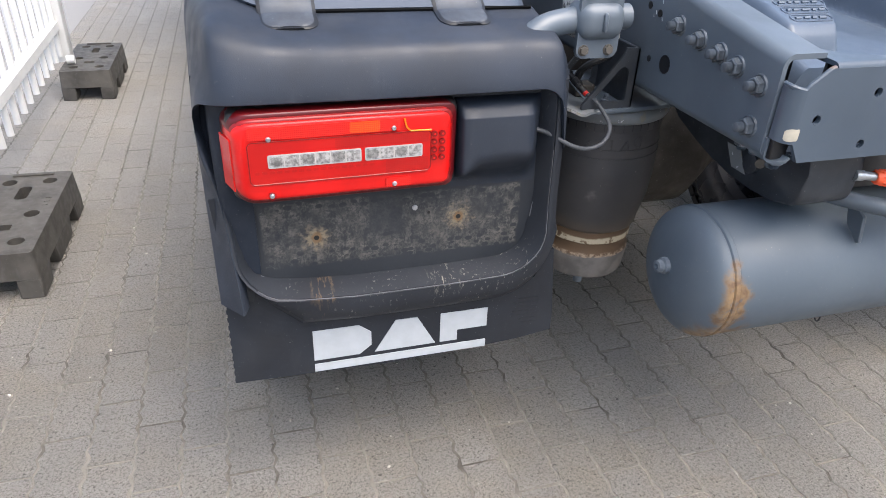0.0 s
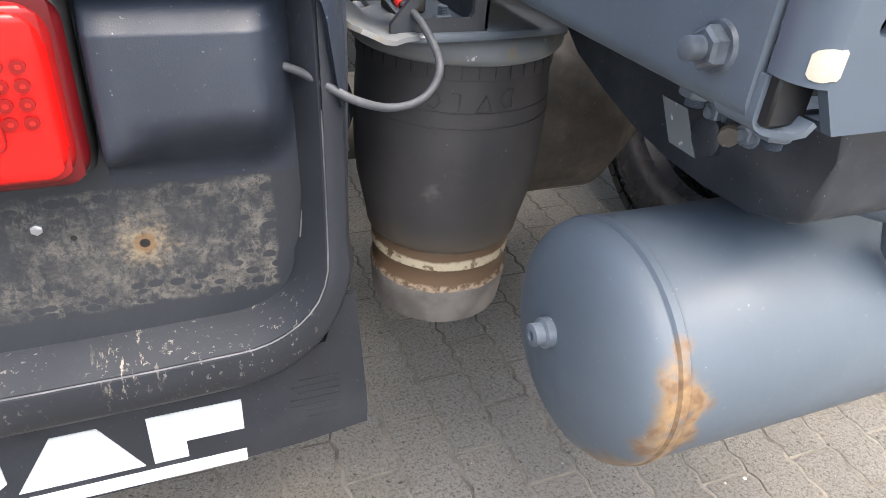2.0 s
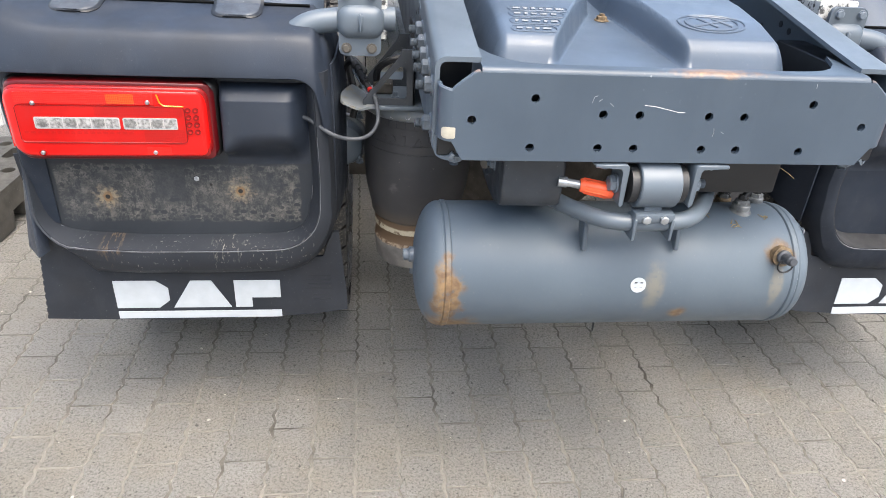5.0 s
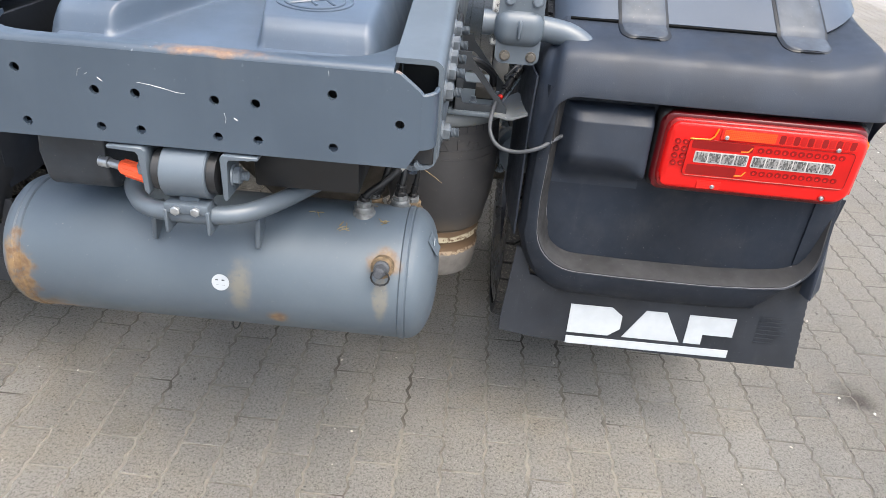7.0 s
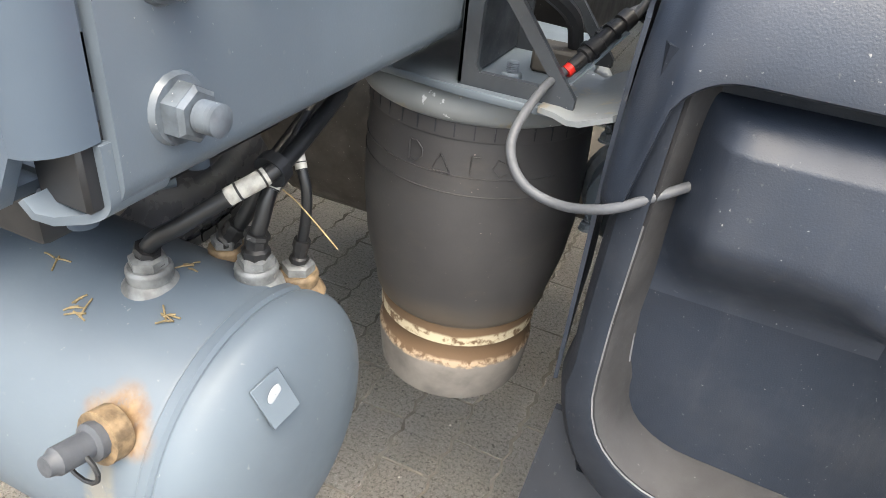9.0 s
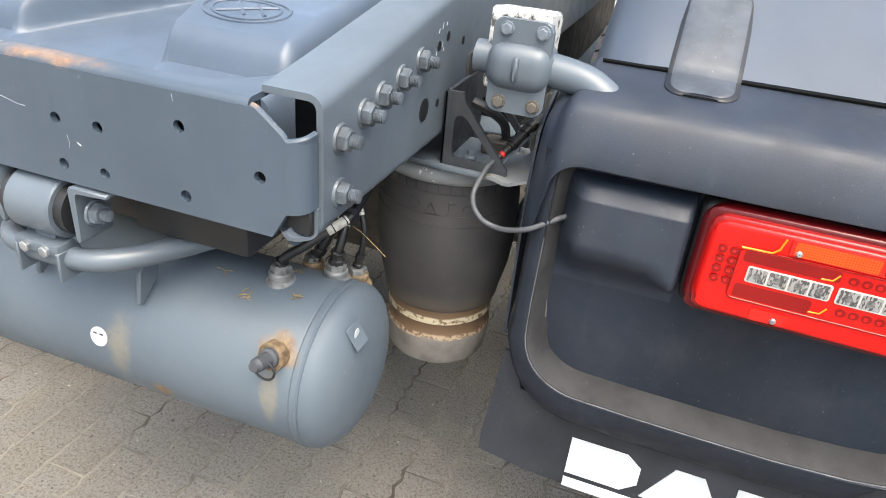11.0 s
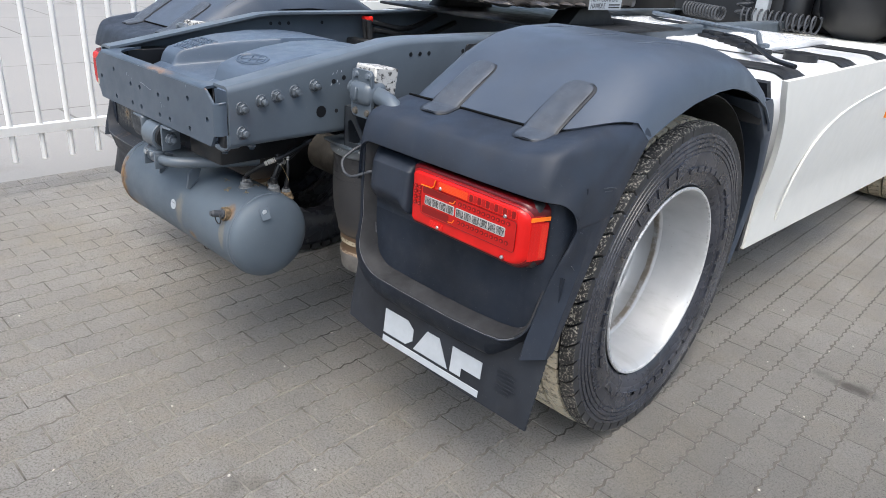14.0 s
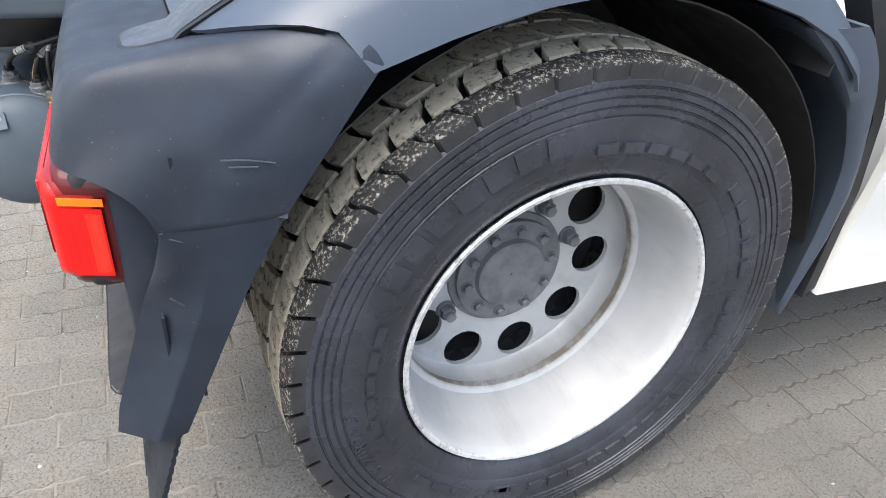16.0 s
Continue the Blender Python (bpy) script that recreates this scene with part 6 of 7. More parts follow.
    for xa, n, pitch in ((0.861, 4, 0.0245), (0.967, 6, 0.0252)):
        flat("led_frame", xa, xa + n * pitch + 0.002, 0.8225, 0.8455, "led_white", 0.0042, 0.003, "white LED strip frame")
        for k in range(n):
            cell = flat("led_reflector", xa + 0.0022 + pitch * k, xa + pitch * (k + 1) - 0.0002, 0.8245, 0.8435, "lens_clear" if s > 0 else "led_frost", 0.0056, 0.002, "bright LED reflector")
            if s > 0:
                flat("led_chip", xa + pitch * (k + 0.5) - 0.004, xa + pitch * (k + 0.5) + 0.005, 0.8285, 0.8385, "led_lens", 0.0068, 0.004)
            else:
                # every second cell gets a darker patch that paints its shading
                if k % 2:
                    flat("led_flute", xa + 0.004 + pitch * k, xa + pitch * (k + 1) - 0.003, 0.8265, 0.8415, "led_shadow", 0.0062, 0.004, n=3)
    for j in range(4):
        for i in range(2):
            xa, za = 0.820 + 0.0145 * i, 0.812 + 0.0145 * j
            flat("reflex_dot", xa, xa + 0.011, za, za + 0.010, "lens_deep", 0.0030, 0.005, n=4)
            flat("reflex_glint", xa + 0.003, xa + 0.007, za + 0.003, za + 0.0065, "lens_prism", 0.0042, 0.002)
    for i in range(11 if s > 0 else 0):
        for z in (0.806, 0.852):
            xa = 0.973 + 0.0148 * i
            flat("reflex_dot", xa, xa + 0.012, z, z + 0.0105, "lens_deep", 0.0034, 0.005, n=4)
            flat("reflex_glint", xa + 0.003, xa + 0.0075, z + 0.002, z + 0.007, "lens_red", 0.0046, 0.002)
    for za in (0.849, 0.800) if s > 0 else ():
        line("amber_corner", [(0.944, za + 0.002), (0.957, za + 0.003), (0.963, za + 0.012)], 0.0013, "lens_orange", 0.0020)
    for x, z in ((0.911, 0.876), (0.910, 0.775), (1.116, 0.872), (1.118, 0.773)):
        f = front(x)
        part("screw", revolve([(f - 0.0046, 0.0005), (f - 0.0046, 0.0030), (f - 0.0028, 0.0044), (f + 0.002, 0.0048)], (x, 0, z), "y", 14), "zinc", lamp_, "small zinc screw", mirror=side)
        part("screw_seat", revolve([(f - 0.0018, 0.0070), (f - 0.0016, 0.0074), (f + 0.002, 0.0076)], (x, 0, z), "y", 16), "lens_dusk", lamp_, mirror=side)
    # outer end: prism field under a short amber window
    def end_x(y):
        return 1.1722 + (y - 0.290) * 0.012 / 0.035
    for nm, ya, yb, za, zb, mat in (("end_prism", 0.297, 0.340, 0.778, 0.868, "lens_fine"),) if s < 0 else (("end_prism", 0.297, 0.340, 0.778, 0.868, "lens_fine"), ("end_reflector", 0.322, 0.338, 0.783, 0.862, "lens_salmon"), ("side_marker", 0.296, 0.343, 0.872, 0.881, "lens_orange")):
        bm = box((0.0, ya, za), (0.0030 if nm == "end_reflector" else 0.0024, yb, zb))
        for v in bm.verts:
            v.co.x += end_x(v.co.y)
        part(nm, bm, mat, lamp_, mirror=side)
    part("gasket", prism(rounded(0.354, 0.752, 0.372, 0.910, 0.006), "x", 1.150, 1.1945), "plastic_black", lamp_, "black rubber gasket", mirror=side)


tail_lamp(1), tail_lamp(-1)
# scuffs on the outer face of the mudguard
for pts in (((1.2370, 0.470, 0.934), (1.2375, 0.500, 0.931), (1.2375, 0.530, 0.924)), ((1.2372, 0.478, 0.925), (1.2378, 0.510, 0.922)), ((1.2332, 0.405, 0.842), (1.2336, 0.430, 0.832), (1.2336, 0.462, 0.829)), ((1.2318, 0.395, 0.76), (1.2318, 0.41, 0.745))):
    part("scuff", tube(pts, 0.0011, 5, 4), "strap", guards[0], "pale scuff")
# lamp cables
for s in (1, -1):
    side = s < 0
    part("lamp_cable", tube([(0.645, 0.346, 0.838), (0.620, 0.336, 0.833), (0.598, 0.318, 0.826), (0.566, 0.308, 0.809), (0.527, 0.315, 0.797), (0.492, 0.322, 0.804), (0.474, 0.336, 0.830), (0.478, 0.385, 0.858), (0.490, 0.425, 0.872), (0.52, 0.47, 0.90), (0.54, 0.50, 0.94)], 0.0042, 10, 6), "hose", truck, "grey lamp cable", mirror=side)
    # connector held on a bent clip of sheet steel
    ax0, ax1 = Vector((0.489, 0.418, 0.869)), Vector((0.528, 0.478, 0.918))
    d = (ax1 - ax0).normalized()
    plug = bmesh.new()
    add_tube(plug, [ax0 + d * 0.006, ax0 + d * 0.020, ax0 + d * 0.021, ax0 + d * 0.040, ax0 + d * 0.041, ax0 + d * 0.066, ax0 + d * 0.067, ax0 + d * 0.078], [0.0062, 0.0062, 0.0085, 0.0085, 0.0072, 0.0072, 0.0092, 0.0088], 12)
    part("cable_plug", plug, "plastic_black", truck, "black cable connector", mirror=side)
    part("cable_tie", tube([ax0 + d * 0.0, ax0 + d * 0.006], 0.0056, 10), "red_dot", truck, "red cable clip", mirror=side)
    part("connector_clip", grid([[ax0 + d * t + Vector((0.010 * w - 0.004, -0.012 * w, -0.010 + 0.002 * w)) for w in (-1.0, -0.3, 0.4, 1.0)] for t in (-0.006, 0.02, 0.05, 0.074)], 0.0016), "chassis", truck, "bent steel connector clip", mirror=side)
    for t, w in ((0.028, 0.0105), (0.055, 0.0095)):
        part("zip_tie", tube([ax0 + d * (t - 0.0018), ax0 + d * (t + 0.0018)], w, 12), "cab_black", truck, mirror=side)
bm = bmesh.new()
hexnut(bm, (-0.856, 0.3505, 0.690), (0, -1, 0), 0.0055, 0.004)
part("panel_screw", bm, "zinc", guards[1])

# ---- wheels ----
def tread_material():
    m = Mat("dusty_tread")
    sep = m.n.new("ShaderNodeSeparateXYZ")
    m.l.new(m.pos, sep.inputs[0])
    c = m.mix(m.ramp(m.noise(20, 5), 0.3, 0.7), (0.020, 0.020, 0.021), (0.036, 0.036, 0.037))
    # worn running face, dusty towards the middle of the tread, pale specks on the shoulder
    dy, dz = m.math("SUBTRACT", sep.outputs["Y"], 1.03), m.math("SUBTRACT", sep.outputs["Z"], 0.503)
    r = m.math("SQRT", m.math("ADD", m.math("MULTIPLY", dy, dy), m.math("MULTIPLY", dz, dz)), 0.0)
    face = m.ramp(r, 0.492, 0.499)
    ax = m.math("ABSOLUTE", sep.outputs["X"], 0.0)
    inner = m.math("MULTIPLY", m.ramp(ax, 1.158, 1.152), m.ramp(ax, 0.84, 0.88))
    dust = m.math("MULTIPLY", m.math("MULTIPLY", face, inner), m.ramp(m.noise(60, 6, 0.7), 0.30, 0.52))
    c = m.mix(m.math("MULTIPLY", dust, 0.92), c, (0.66, 0.585, 0.44))
    c = m.mix(m.math("MULTIPLY", m.math("MULTIPLY", face, m.ramp(m.noise(150, 5, 0.75), 0.52, 0.60)), m.ramp(ax, 1.0, 1.12, 0.2, 0.85)), c, (0.50, 0.47, 0.40))
    m.set(color=c, rough=0.7)
    m.bump(m.noise(160, 5), 0.35, 0.002)
    return m.m


M["tread"] = tread_material()
def tyre_mesh(cx, cy, cz, w, tread):
    bm = bmesh.new()
    h = w / 2
    R = 0.507
    prof = [(-h * 0.62, 0.300), (-h * 0.86, 0.312), (-h * 0.97, 0.345), (-h, 0.395), (-h * 0.985, 0.43), (-h * 0.93, 0.468), (-h * 0.90, 0.480), (-h * 0.82, R - 0.031), (0, R - 0.029), (h * 0.82, R - 0.031),
            (h * 0.95, R - 0.030), (h * 0.975, 0.472), (h * 0.98, 0.464), (h * 0.962, 0.4625), (h * 0.962, 0.4605), (h * 0.985, 0.459), (h * 0.988, 0.450), (h * 0.970, 0.4485), (h * 0.970, 0.4465), (h * 0.993, 0.445), (h * 0.996, 0.436), (h * 0.978, 0.4345), (h * 0.978, 0.4325), (h, 0.431), (h, 0.422), (h * 0.984, 0.4205), (h * 0.984, 0.4185), (h, 0.417), (h, 0.395), (h * 0.992, 0.37), (h * 0.975, 0.352), (h * 0.965, 0.350), (h * 0.955, 0.338), (h * 0.90, 0.322), (h * 0.86, 0.314), (h * 0.80, 0.312), (h * 0.78, 0.300), (h * 0.62, 0.296)]
    add_revolve(bm, prof, (cx, cy, cz), "x", 96)
    return bm


TREAD_ROWS = ((-0.1325, 0.0205), (-0.0765, 0.0260), (0.0, 0.0380), (0.0765, 0.0260), (0.1325, 0.0205))
TREAD_N = 50


def tread_block(ri, a=0.0):
    """One lug of the tread, its wheel's axle on x through the origin: vertices and faces."""
    xc, hw = TREAD_ROWS[ri]
    R = 0.507
    da = math.pi / TREAD_N * (0.88 if ri in (0, 4) else 0.81)
    skew = 0.35 * da * (1 if ri % 2 else -1)
    r0, V = R - (0.036 if ri in (0, 4) else 0.030), []
    for rr in (r0, R):
        for xx, aa in ((-hw, -da), (0, -da + da * 0.22), (hw, -da), (hw, da), (0, da + da * 0.22), (-hw, da)):
            drop = 0.009 if abs(xc + xx) > 0.15 and rr > r0 else (0.003 if abs(xc + xx) > 0.10 and rr > r0 else 0.0)
            t = a + aa + skew * (xx / hw)
            V.append((xc + xx, (rr - drop) * math.cos(t), (rr - drop) * math.sin(t)))
    F = [(6, 7, 8, 9, 10, 11)] + [(q, (q + 1) % 6, 6 + (q + 1) % 6, 6 + q) for q in range(6)]
    return V, F


tread_meshes = []
for ri in range(5):
    me = bpy.data.meshes.new("tread_block")
    V, F = tread_block(ri)
    me.from_pydata(V, [], F)
    me.materials.append(M["tread"])
    tread_meshes.append(me)


def tread_blocks(cx, cy, cz, parent, single):
    """The lugs of one tyre: each an object on the nearest wheel, else joined."""
    V, F = [], []
    for ri in range(5):
        for k in range(TREAD_N):
            a = 2 * math.pi * (k + (0.5 if ri % 2 else 0.0)) / TREAD_N
            if single:
                ob = new("tread_block", tread_meshes[ri])
                ob.matrix_basis = Matrix.Translation((cx, cy, cz)) @ Matrix.Rotation(a, 4, "X")
                ob.parent = parent
            else:
                v, f = tread_block(ri, a)
                F += [tuple(q + len(V) for q in g) for g in f]
                V += [(x + cx, y + cy, z + cz) for x, y, z in v]
    if not single:
        me = bpy.data.meshes.new("tread")
        me.from_pydata(V, [], F)
        me.materials.append(M["tread"])
        tagged(new("tread", me), kind="stuff").parent = parent


def wheel(cx_out, cy, cz, s, rear=True):
    """A wheel whose tyre's outer side lies at x = cx_out."""
    side = s < 0
    hub_at = thing("wheel")
    hub_at.parent = truck
    tagged(hub_at, "dual rear wheel with lug tread tyres and silver rims" if rear else "front wheel with silver rim")
    w = 0.315
    cx = cx_out - w / 2
    part("tyre", tyre_mesh(cx, cy, cz, w, False), "tyre", hub_at, "black lug tread truck tyre", mirror=side, angle=30)
    tread_blocks(cx * s, cy, cz, hub_at, rear and s > 0)
    e = cx_out - 0.019                   # plane of the rim's outer flange
    if rear:
        disc = e - 0.230
        prof = [(e - 0.004, 0.3075), (e, 0.309), (e + 0.004, 0.306), (e + 0.003, 0.300), (e - 0.006, 0.294), (e - 0.020, 0.289), (e - 0.06, 0.285), (e - 0.085, 0.281), (e - 0.105, 0.276), (e - 0.150, 0.270), (e - 0.154, 0.262), (e - 0.158, 0.258), (e - 0.172, 0.257), (e - 0.180, 0.262), (e - 0.205, 0.264), (disc + 0.008, 0.262), (disc, 0.257)]
        part("rim", revolve(prof, (0, cy, cz), "x", 72), "rim", hub_at, "worn silver steel rim", mirror=side)
        nh = 10
        bm = bmesh.new()
        edges = []
        loops = [[(0.258 * math.cos(2 * math.pi * k / 60), 0.258 * math.sin(2 * math.pi * k / 60)) for k in range(60)]]
        for k in range(nh):
            a = 2 * math.pi * (k - 0.08) / nh
            loops.append([(0.212 * math.cos(a) + 0.0455 * math.cos(q * math.pi / 9), 0.212 * math.sin(a) + 0.0455 * math.sin(q * math.pi / 9)) for q in range(18)])
        loops.append([(0.092 * math.cos(2 * math.pi * k / 40), 0.092 * math.sin(2 * math.pi * k / 40)) for k in range(40)])
        for lp in loops:
            v = [bm.verts.new((disc, cy + u, cz + q)) for u, q in lp]
            edges += [bm.edges.new((v[i], v[(i + 1) % len(v)])) for i in range(len(v))]
        bmesh.ops.triangle_fill(bm, use_beauty=True, edges=edges)
        for f in [f for f in bm.faces if math.hypot(f.calc_center_median().y - cy, f.calc_center_median().z - cz) < 0.09]:
            bm.faces.remove(f)
        ext = bmesh.ops.extrude_face_region(bm, geom=list(bm.faces))
        bmesh.ops.translate(bm, vec=(-0.012, 0, 0), verts=[v for v in ext["geom"] if isinstance(v, bmesh.types.BMVert)])
        part("wheel_disc", bm, "rim", hub_at, "silver wheel disc with round hand holes", mirror=side)
        part("brake_drum", revolve([(disc - 0.07, 0.27), (disc - 0.08, 0.1), (disc - 0.08, 0.01)], (0, cy, cz), "x", 40), "black_metal", hub_at, mirror=side)
        hub = part("hub", revolve([(disc, 0.130), (disc + 0.006, 0.128), (disc + 0.008, 0.116), (disc + 0.020, 0.116), (disc + 0.022, 0.112), (disc + 0.022, 0.078), (disc + 0.032, 0.074), (disc + 0.033, 0.068), (disc + 0.031, 0.062), (disc + 0.031, 0.002)], (0, cy, cz), "x", 40), "hubgrey", hub_at, "dark grey painted hub", mirror=side)
        for ang in (20, 62, 98, 134, 172, 212):
            a = radians(ang)
            bm = bmesh.new()
            hexnut(bm, (disc, cy + 0.150 * math.cos(a), cz + 0.150 * math.sin(a)), (1, 0, 0), 0.0165, 0.026, 0.034, 0.011, 0.021)
            part("wheel_nut", bm, "hubgrey", hub_at, mirror=side)
        for k in range(10):
            bm = bmesh.new()
            a = 2 * math.pi * (k + 0.3) / 10
            hexnut(bm, (disc + 0.021, cy + 0.095 * math.cos(a), cz + 0.095 * math.sin(a)), (1, 0, 0), 0.0105, 0.013, 0, 0, 0.014)
            part("hub_bolt", bm, "hubgrey", hub_at, mirror=side)
        part("inner_tyre", tyre_mesh(cx - 0.345, cy, cz, w, False), "tyre", hub_at, mirror=side, angle=30)
        tread_blocks((cx - 0.345) * s, cy, cz, hub_at, False)
    else:
        prof = [(e - 0.004, 0.3035), (e + 0.004, 0.302), (e - 0.02, 0.284), (e - 0.05, 0.27), (e - 0.045, 0.22), (e + 0.01, 0.17), (e + 0.03, 0.12), (e + 0.05, 0.10), (e + 0.06, 0.07), (e + 0.06, 0.001)]
        part("rim", revolve(prof, (0, cy, cz), "x", 48), "rim", hub_at, mirror=side)
        for k in range(10):
            a = 2 * math.pi * k / 10
            bm = bmesh.new()
            hexnut(bm, (e + 0.02, cy + 0.145 * math.cos(a), cz + 0.145 * math.sin(a)), (1, 0, 0), 0.0165, 0.03)
            part("wheel_nut", bm, "hubgrey", hub_at, mirror=side)
    return hub_at


M["hubgrey"] = plain("hub_grey_paint", (0.135, 0.140, 0.150), 0.34, var=0.25, scale=30, dust=0.2)
wheels = [wheel(1.205, 1.03, 0.503, 1), wheel(1.205, 1.03, 0.503, -1), wheel(1.225, 4.83, 0.503, 1, False), wheel(1.225, 4.83, 0.503, -1, False)]


def sidewall_text(text, a0, r, size, parent):
    """Raised characters on the outer sidewall of the rear tyre, read round the wheel."""
    a = radians(a0)
    for ch in text:
        cu = bpy.data.curves.new("letter", "FONT")
        cu.body, cu.size, cu.extrude = ch, size, 0.0022
        cu.align_x, cu.align_y = "CENTER", "CENTER"
        tmp = new("letter", cu)
        me = bpy.data.meshes.new_from_object(tmp.evaluated_get(bpy.context.evaluated_depsgraph_get()))
        bpy.data.objects.remove(tmp)
        ob = new("letter", me)
        me.materials.append(M["tyre"])
        out = Vector((0, math.cos(a), math.sin(a)))
        right = Vector((0, math.sin(a), -math.cos(a)))
        m = Matrix((( 0, 0, 1), (right.y, out.y, 0), (right.z, out.z, 0))).to_4x4()
        m.translation = Vector((1.2055, 1.03, 0.503)) + out * r
        me.transform(m)
        ob.parent = parent
        a -= size * (0.42 if ch in "./" else 0.68) / r


sidewall_text("315/70R22.5", 214, 0.405, 0.030, wheels[0])
for a0, a1, r, hgt in ((152, 100, 0.395, 0.036), (45, 8, 0.385, 0.02), (-30, -95, 0.385, 0.024), (250, 262, 0.372, 0.012), (205, 160, 0.372, 0.014), (95, 50, 0.370, 0.016), (-100, -140, 0.372, 0.014), (3, -26, 0.372, 0.016)):
    n = max(3, int(abs(a1 - a0) / 7))
    for k in range(n):
        A, B = radians(a0 + (a1 - a0) * (k + 0.12) / n), radians(a0 + (a1 - a0) * (k + 0.88) / n)
        bm = bmesh.new()
        q = [bm.verts.new((1.2090, 1.03 + rr * math.cos(t), 0.503 + rr * math.sin(t))) for rr, t in ((r - hgt / 2, A), (r - hgt / 2, B), (r + hgt / 2, B), (r + hgt / 2, A))]
        q2 = [bm.verts.new(v.co - Vector((0.006, 0, 0))) for v in q]
        bm.faces.new(q)
        for i in range(4):
            bm.faces.new((q[i], q[(i + 1) % 4], q2[(i + 1) % 4], q2[i]))
        part("sidewall_bar", bm, "tyre", wheels[0])

# ---- side skirts ----
for s in (1, -1):
    side = s < 0
    def skirt_x(y, z):
        t = min(1, max(0, (z - 0.42) / 0.66))
        return 1.185 + 0.054 * math.sin(t * math.pi / 2)
    rows = []
    for k in range(15):
        t = k / 14
        rows.append([(skirt_x(0, 0.3 + 0.8 * u) + (0.008 if u < 0.16 else 0), table([(0.0, 1.688), (0.3, 1.700), (0.48, 1.692), (0.65, 1.662), (0.82, 1.605), (0.93, 1.550), (1.0, 1.530)], u) * (1 - t) + 4.22 * t, (0.445 - 0.13 * t) * (1 - u) + (1.092 + 0.0 * t) * u) for u in (0, 0.02, 0.12, 0.14, 0.22, 0.3, 0.4, 0.5, 0.6, 0.7, 0.8, 0.9, 0.985, 1.0)])
    part("side_skirt", grid(rows, 0.02), "white_paint", truck, "white side skirt panel", mirror=side)
    part("skirt_crease", tube([(skirt_x(0, z) + 0.0005, y, z) for y, z in ((1.97, 0.50), (1.96, 0.60), (1.985, 0.71), (2.06, 0.80), (2.22, 0.875), (2.5, 0.925), (2.95, 0.955), (3.5, 0.965), (4.15, 0.97))], 0.0045, 8, 5), "white_paint", truck, "moulded crease in the skirt", mirror=side)
    part("side_marker_lamp", box((1.222, 3.19, 0.785), (1.236, 3.235, 0.822), 0.004, 2), "marker", truck, "small amber side marker lamp", mirror=side)
    part("skirt_edge", prism([(1.50, 1.08), (1.53, 1.085), (1.61, 0.98), (1.665, 0.86), (1.69, 0.70), (1.685, 0.46), (1.655, 0.44), (1.665, 0.70), (1.64, 0.85), (1.58, 0.97)], "x", 1.13, 1.185), "black_metal", truck, "black skirt end bracket", mirror=side)

# ---- deck, tank and fifth wheel ----
plate = part("mounting_plate", box((-0.56, 1.36, 1.150), (0.56, 2.15, 1.162), 0.003), "black_metal", truck, "black fifth wheel mounting plate")
out = [(-0.12, 1.24), (-0.17, 1.11), (-0.36, 1.12), (-0.42, 1.22), (-0.455, 1.45), (-0.455, 1.85), (-0.38, 2.02), (-0.20, 2.10), (0.20, 2.10), (0.38, 2.02), (0.455, 1.85), (0.455, 1.45), (0.42, 1.22), (0.36, 1.12), (0.17, 1.11), (0.12, 1.24), (0.05, 1.55), (-0.05, 1.55)]
rl = random.Random(5)
bm = prism(out, "z", 1.238, 1.285, 0.010, 2)
bmesh.ops.subdivide_edges(bm, edges=[e for e in bm.edges if e.calc_length() > 0.06], cuts=5, use_grid_fill=True)
for v in bm.verts:
    k = 0.6 + 0.4 * math.sin(31 * v.co.x + 17 * v.co.y)
    v.co += Vector((rl.uniform(-1, 1) * 0.004, rl.uniform(-1, 1) * 0.004, rl.uniform(-1, 0.6) * (0.008 if v.co.z < 1.26 else 0.003) * k))
fifth = part("fifth_wheel", bm, "grease", truck, "greasy iron fifth wheel coupling")
for s in (-1, 1):
    part("pedestal", prism([(1.50, 1.16), (1.86, 1.16), (1.76, 1.245), (1.60, 1.245)], "x", s * 0.34 - 0.05, s * 0.34 + 0.05, 0.008), "black_metal", fifth)
# grease caked along the rear edges and the underside
lumps = [(0.445 - 0.01 * rl.random(), 1.22 + 0.08 * k, 1.247) for k in range(4)]
lumps += [(sx * (0.18 + 0.045 * k), 1.118 + 0.012 * rl.random(), 1.246 - 0.006 * rl.random()) for sx in (-1, 1) for k in range(5)]
lumps += [(rl.uniform(-0.40, 0.40), rl.uniform(1.20, 1.5), 1.236) for k in range(14)]
for x, y, z in lumps:
    bm = bmesh.new()
    bmesh.ops.create_icosphere(bm, subdivisions=2, radius=1.0)
    q = rl.uniform(0.7, 1.5)
    for v in bm.verts:
        v.co *= rl.uniform(0.85, 1.15)
        v.co = Vector((x + v.co.x * 0.042 * q, y + v.co.y * 0.026 * q, z + v.co.z * 0.009 * q))
    part("grease_lump", bm, "grease", fifth)
part("handle_label", box((0.4545, 1.53, 1.2285), (0.4575, 1.765, 1.2815)), "white_mark", fifth, "white sticker with black lettering")


def text_on(text, size, m, mat, parent, name="lettering"):
    cu = bpy.data.curves.new(name, "FONT")
    cu.body, cu.size, cu.extrude = text, size, 0.0004
    tmp = new(name, cu)
    me = bpy.data.meshes.new_from_object(tmp.evaluated_get(bpy.context.evaluated_depsgraph_get()))
    bpy.data.objects.remove(tmp)
    me.transform(m)
    me.materials.append(M[mat])
    ob = new(name, me)
    ob.parent = parent
    return ob


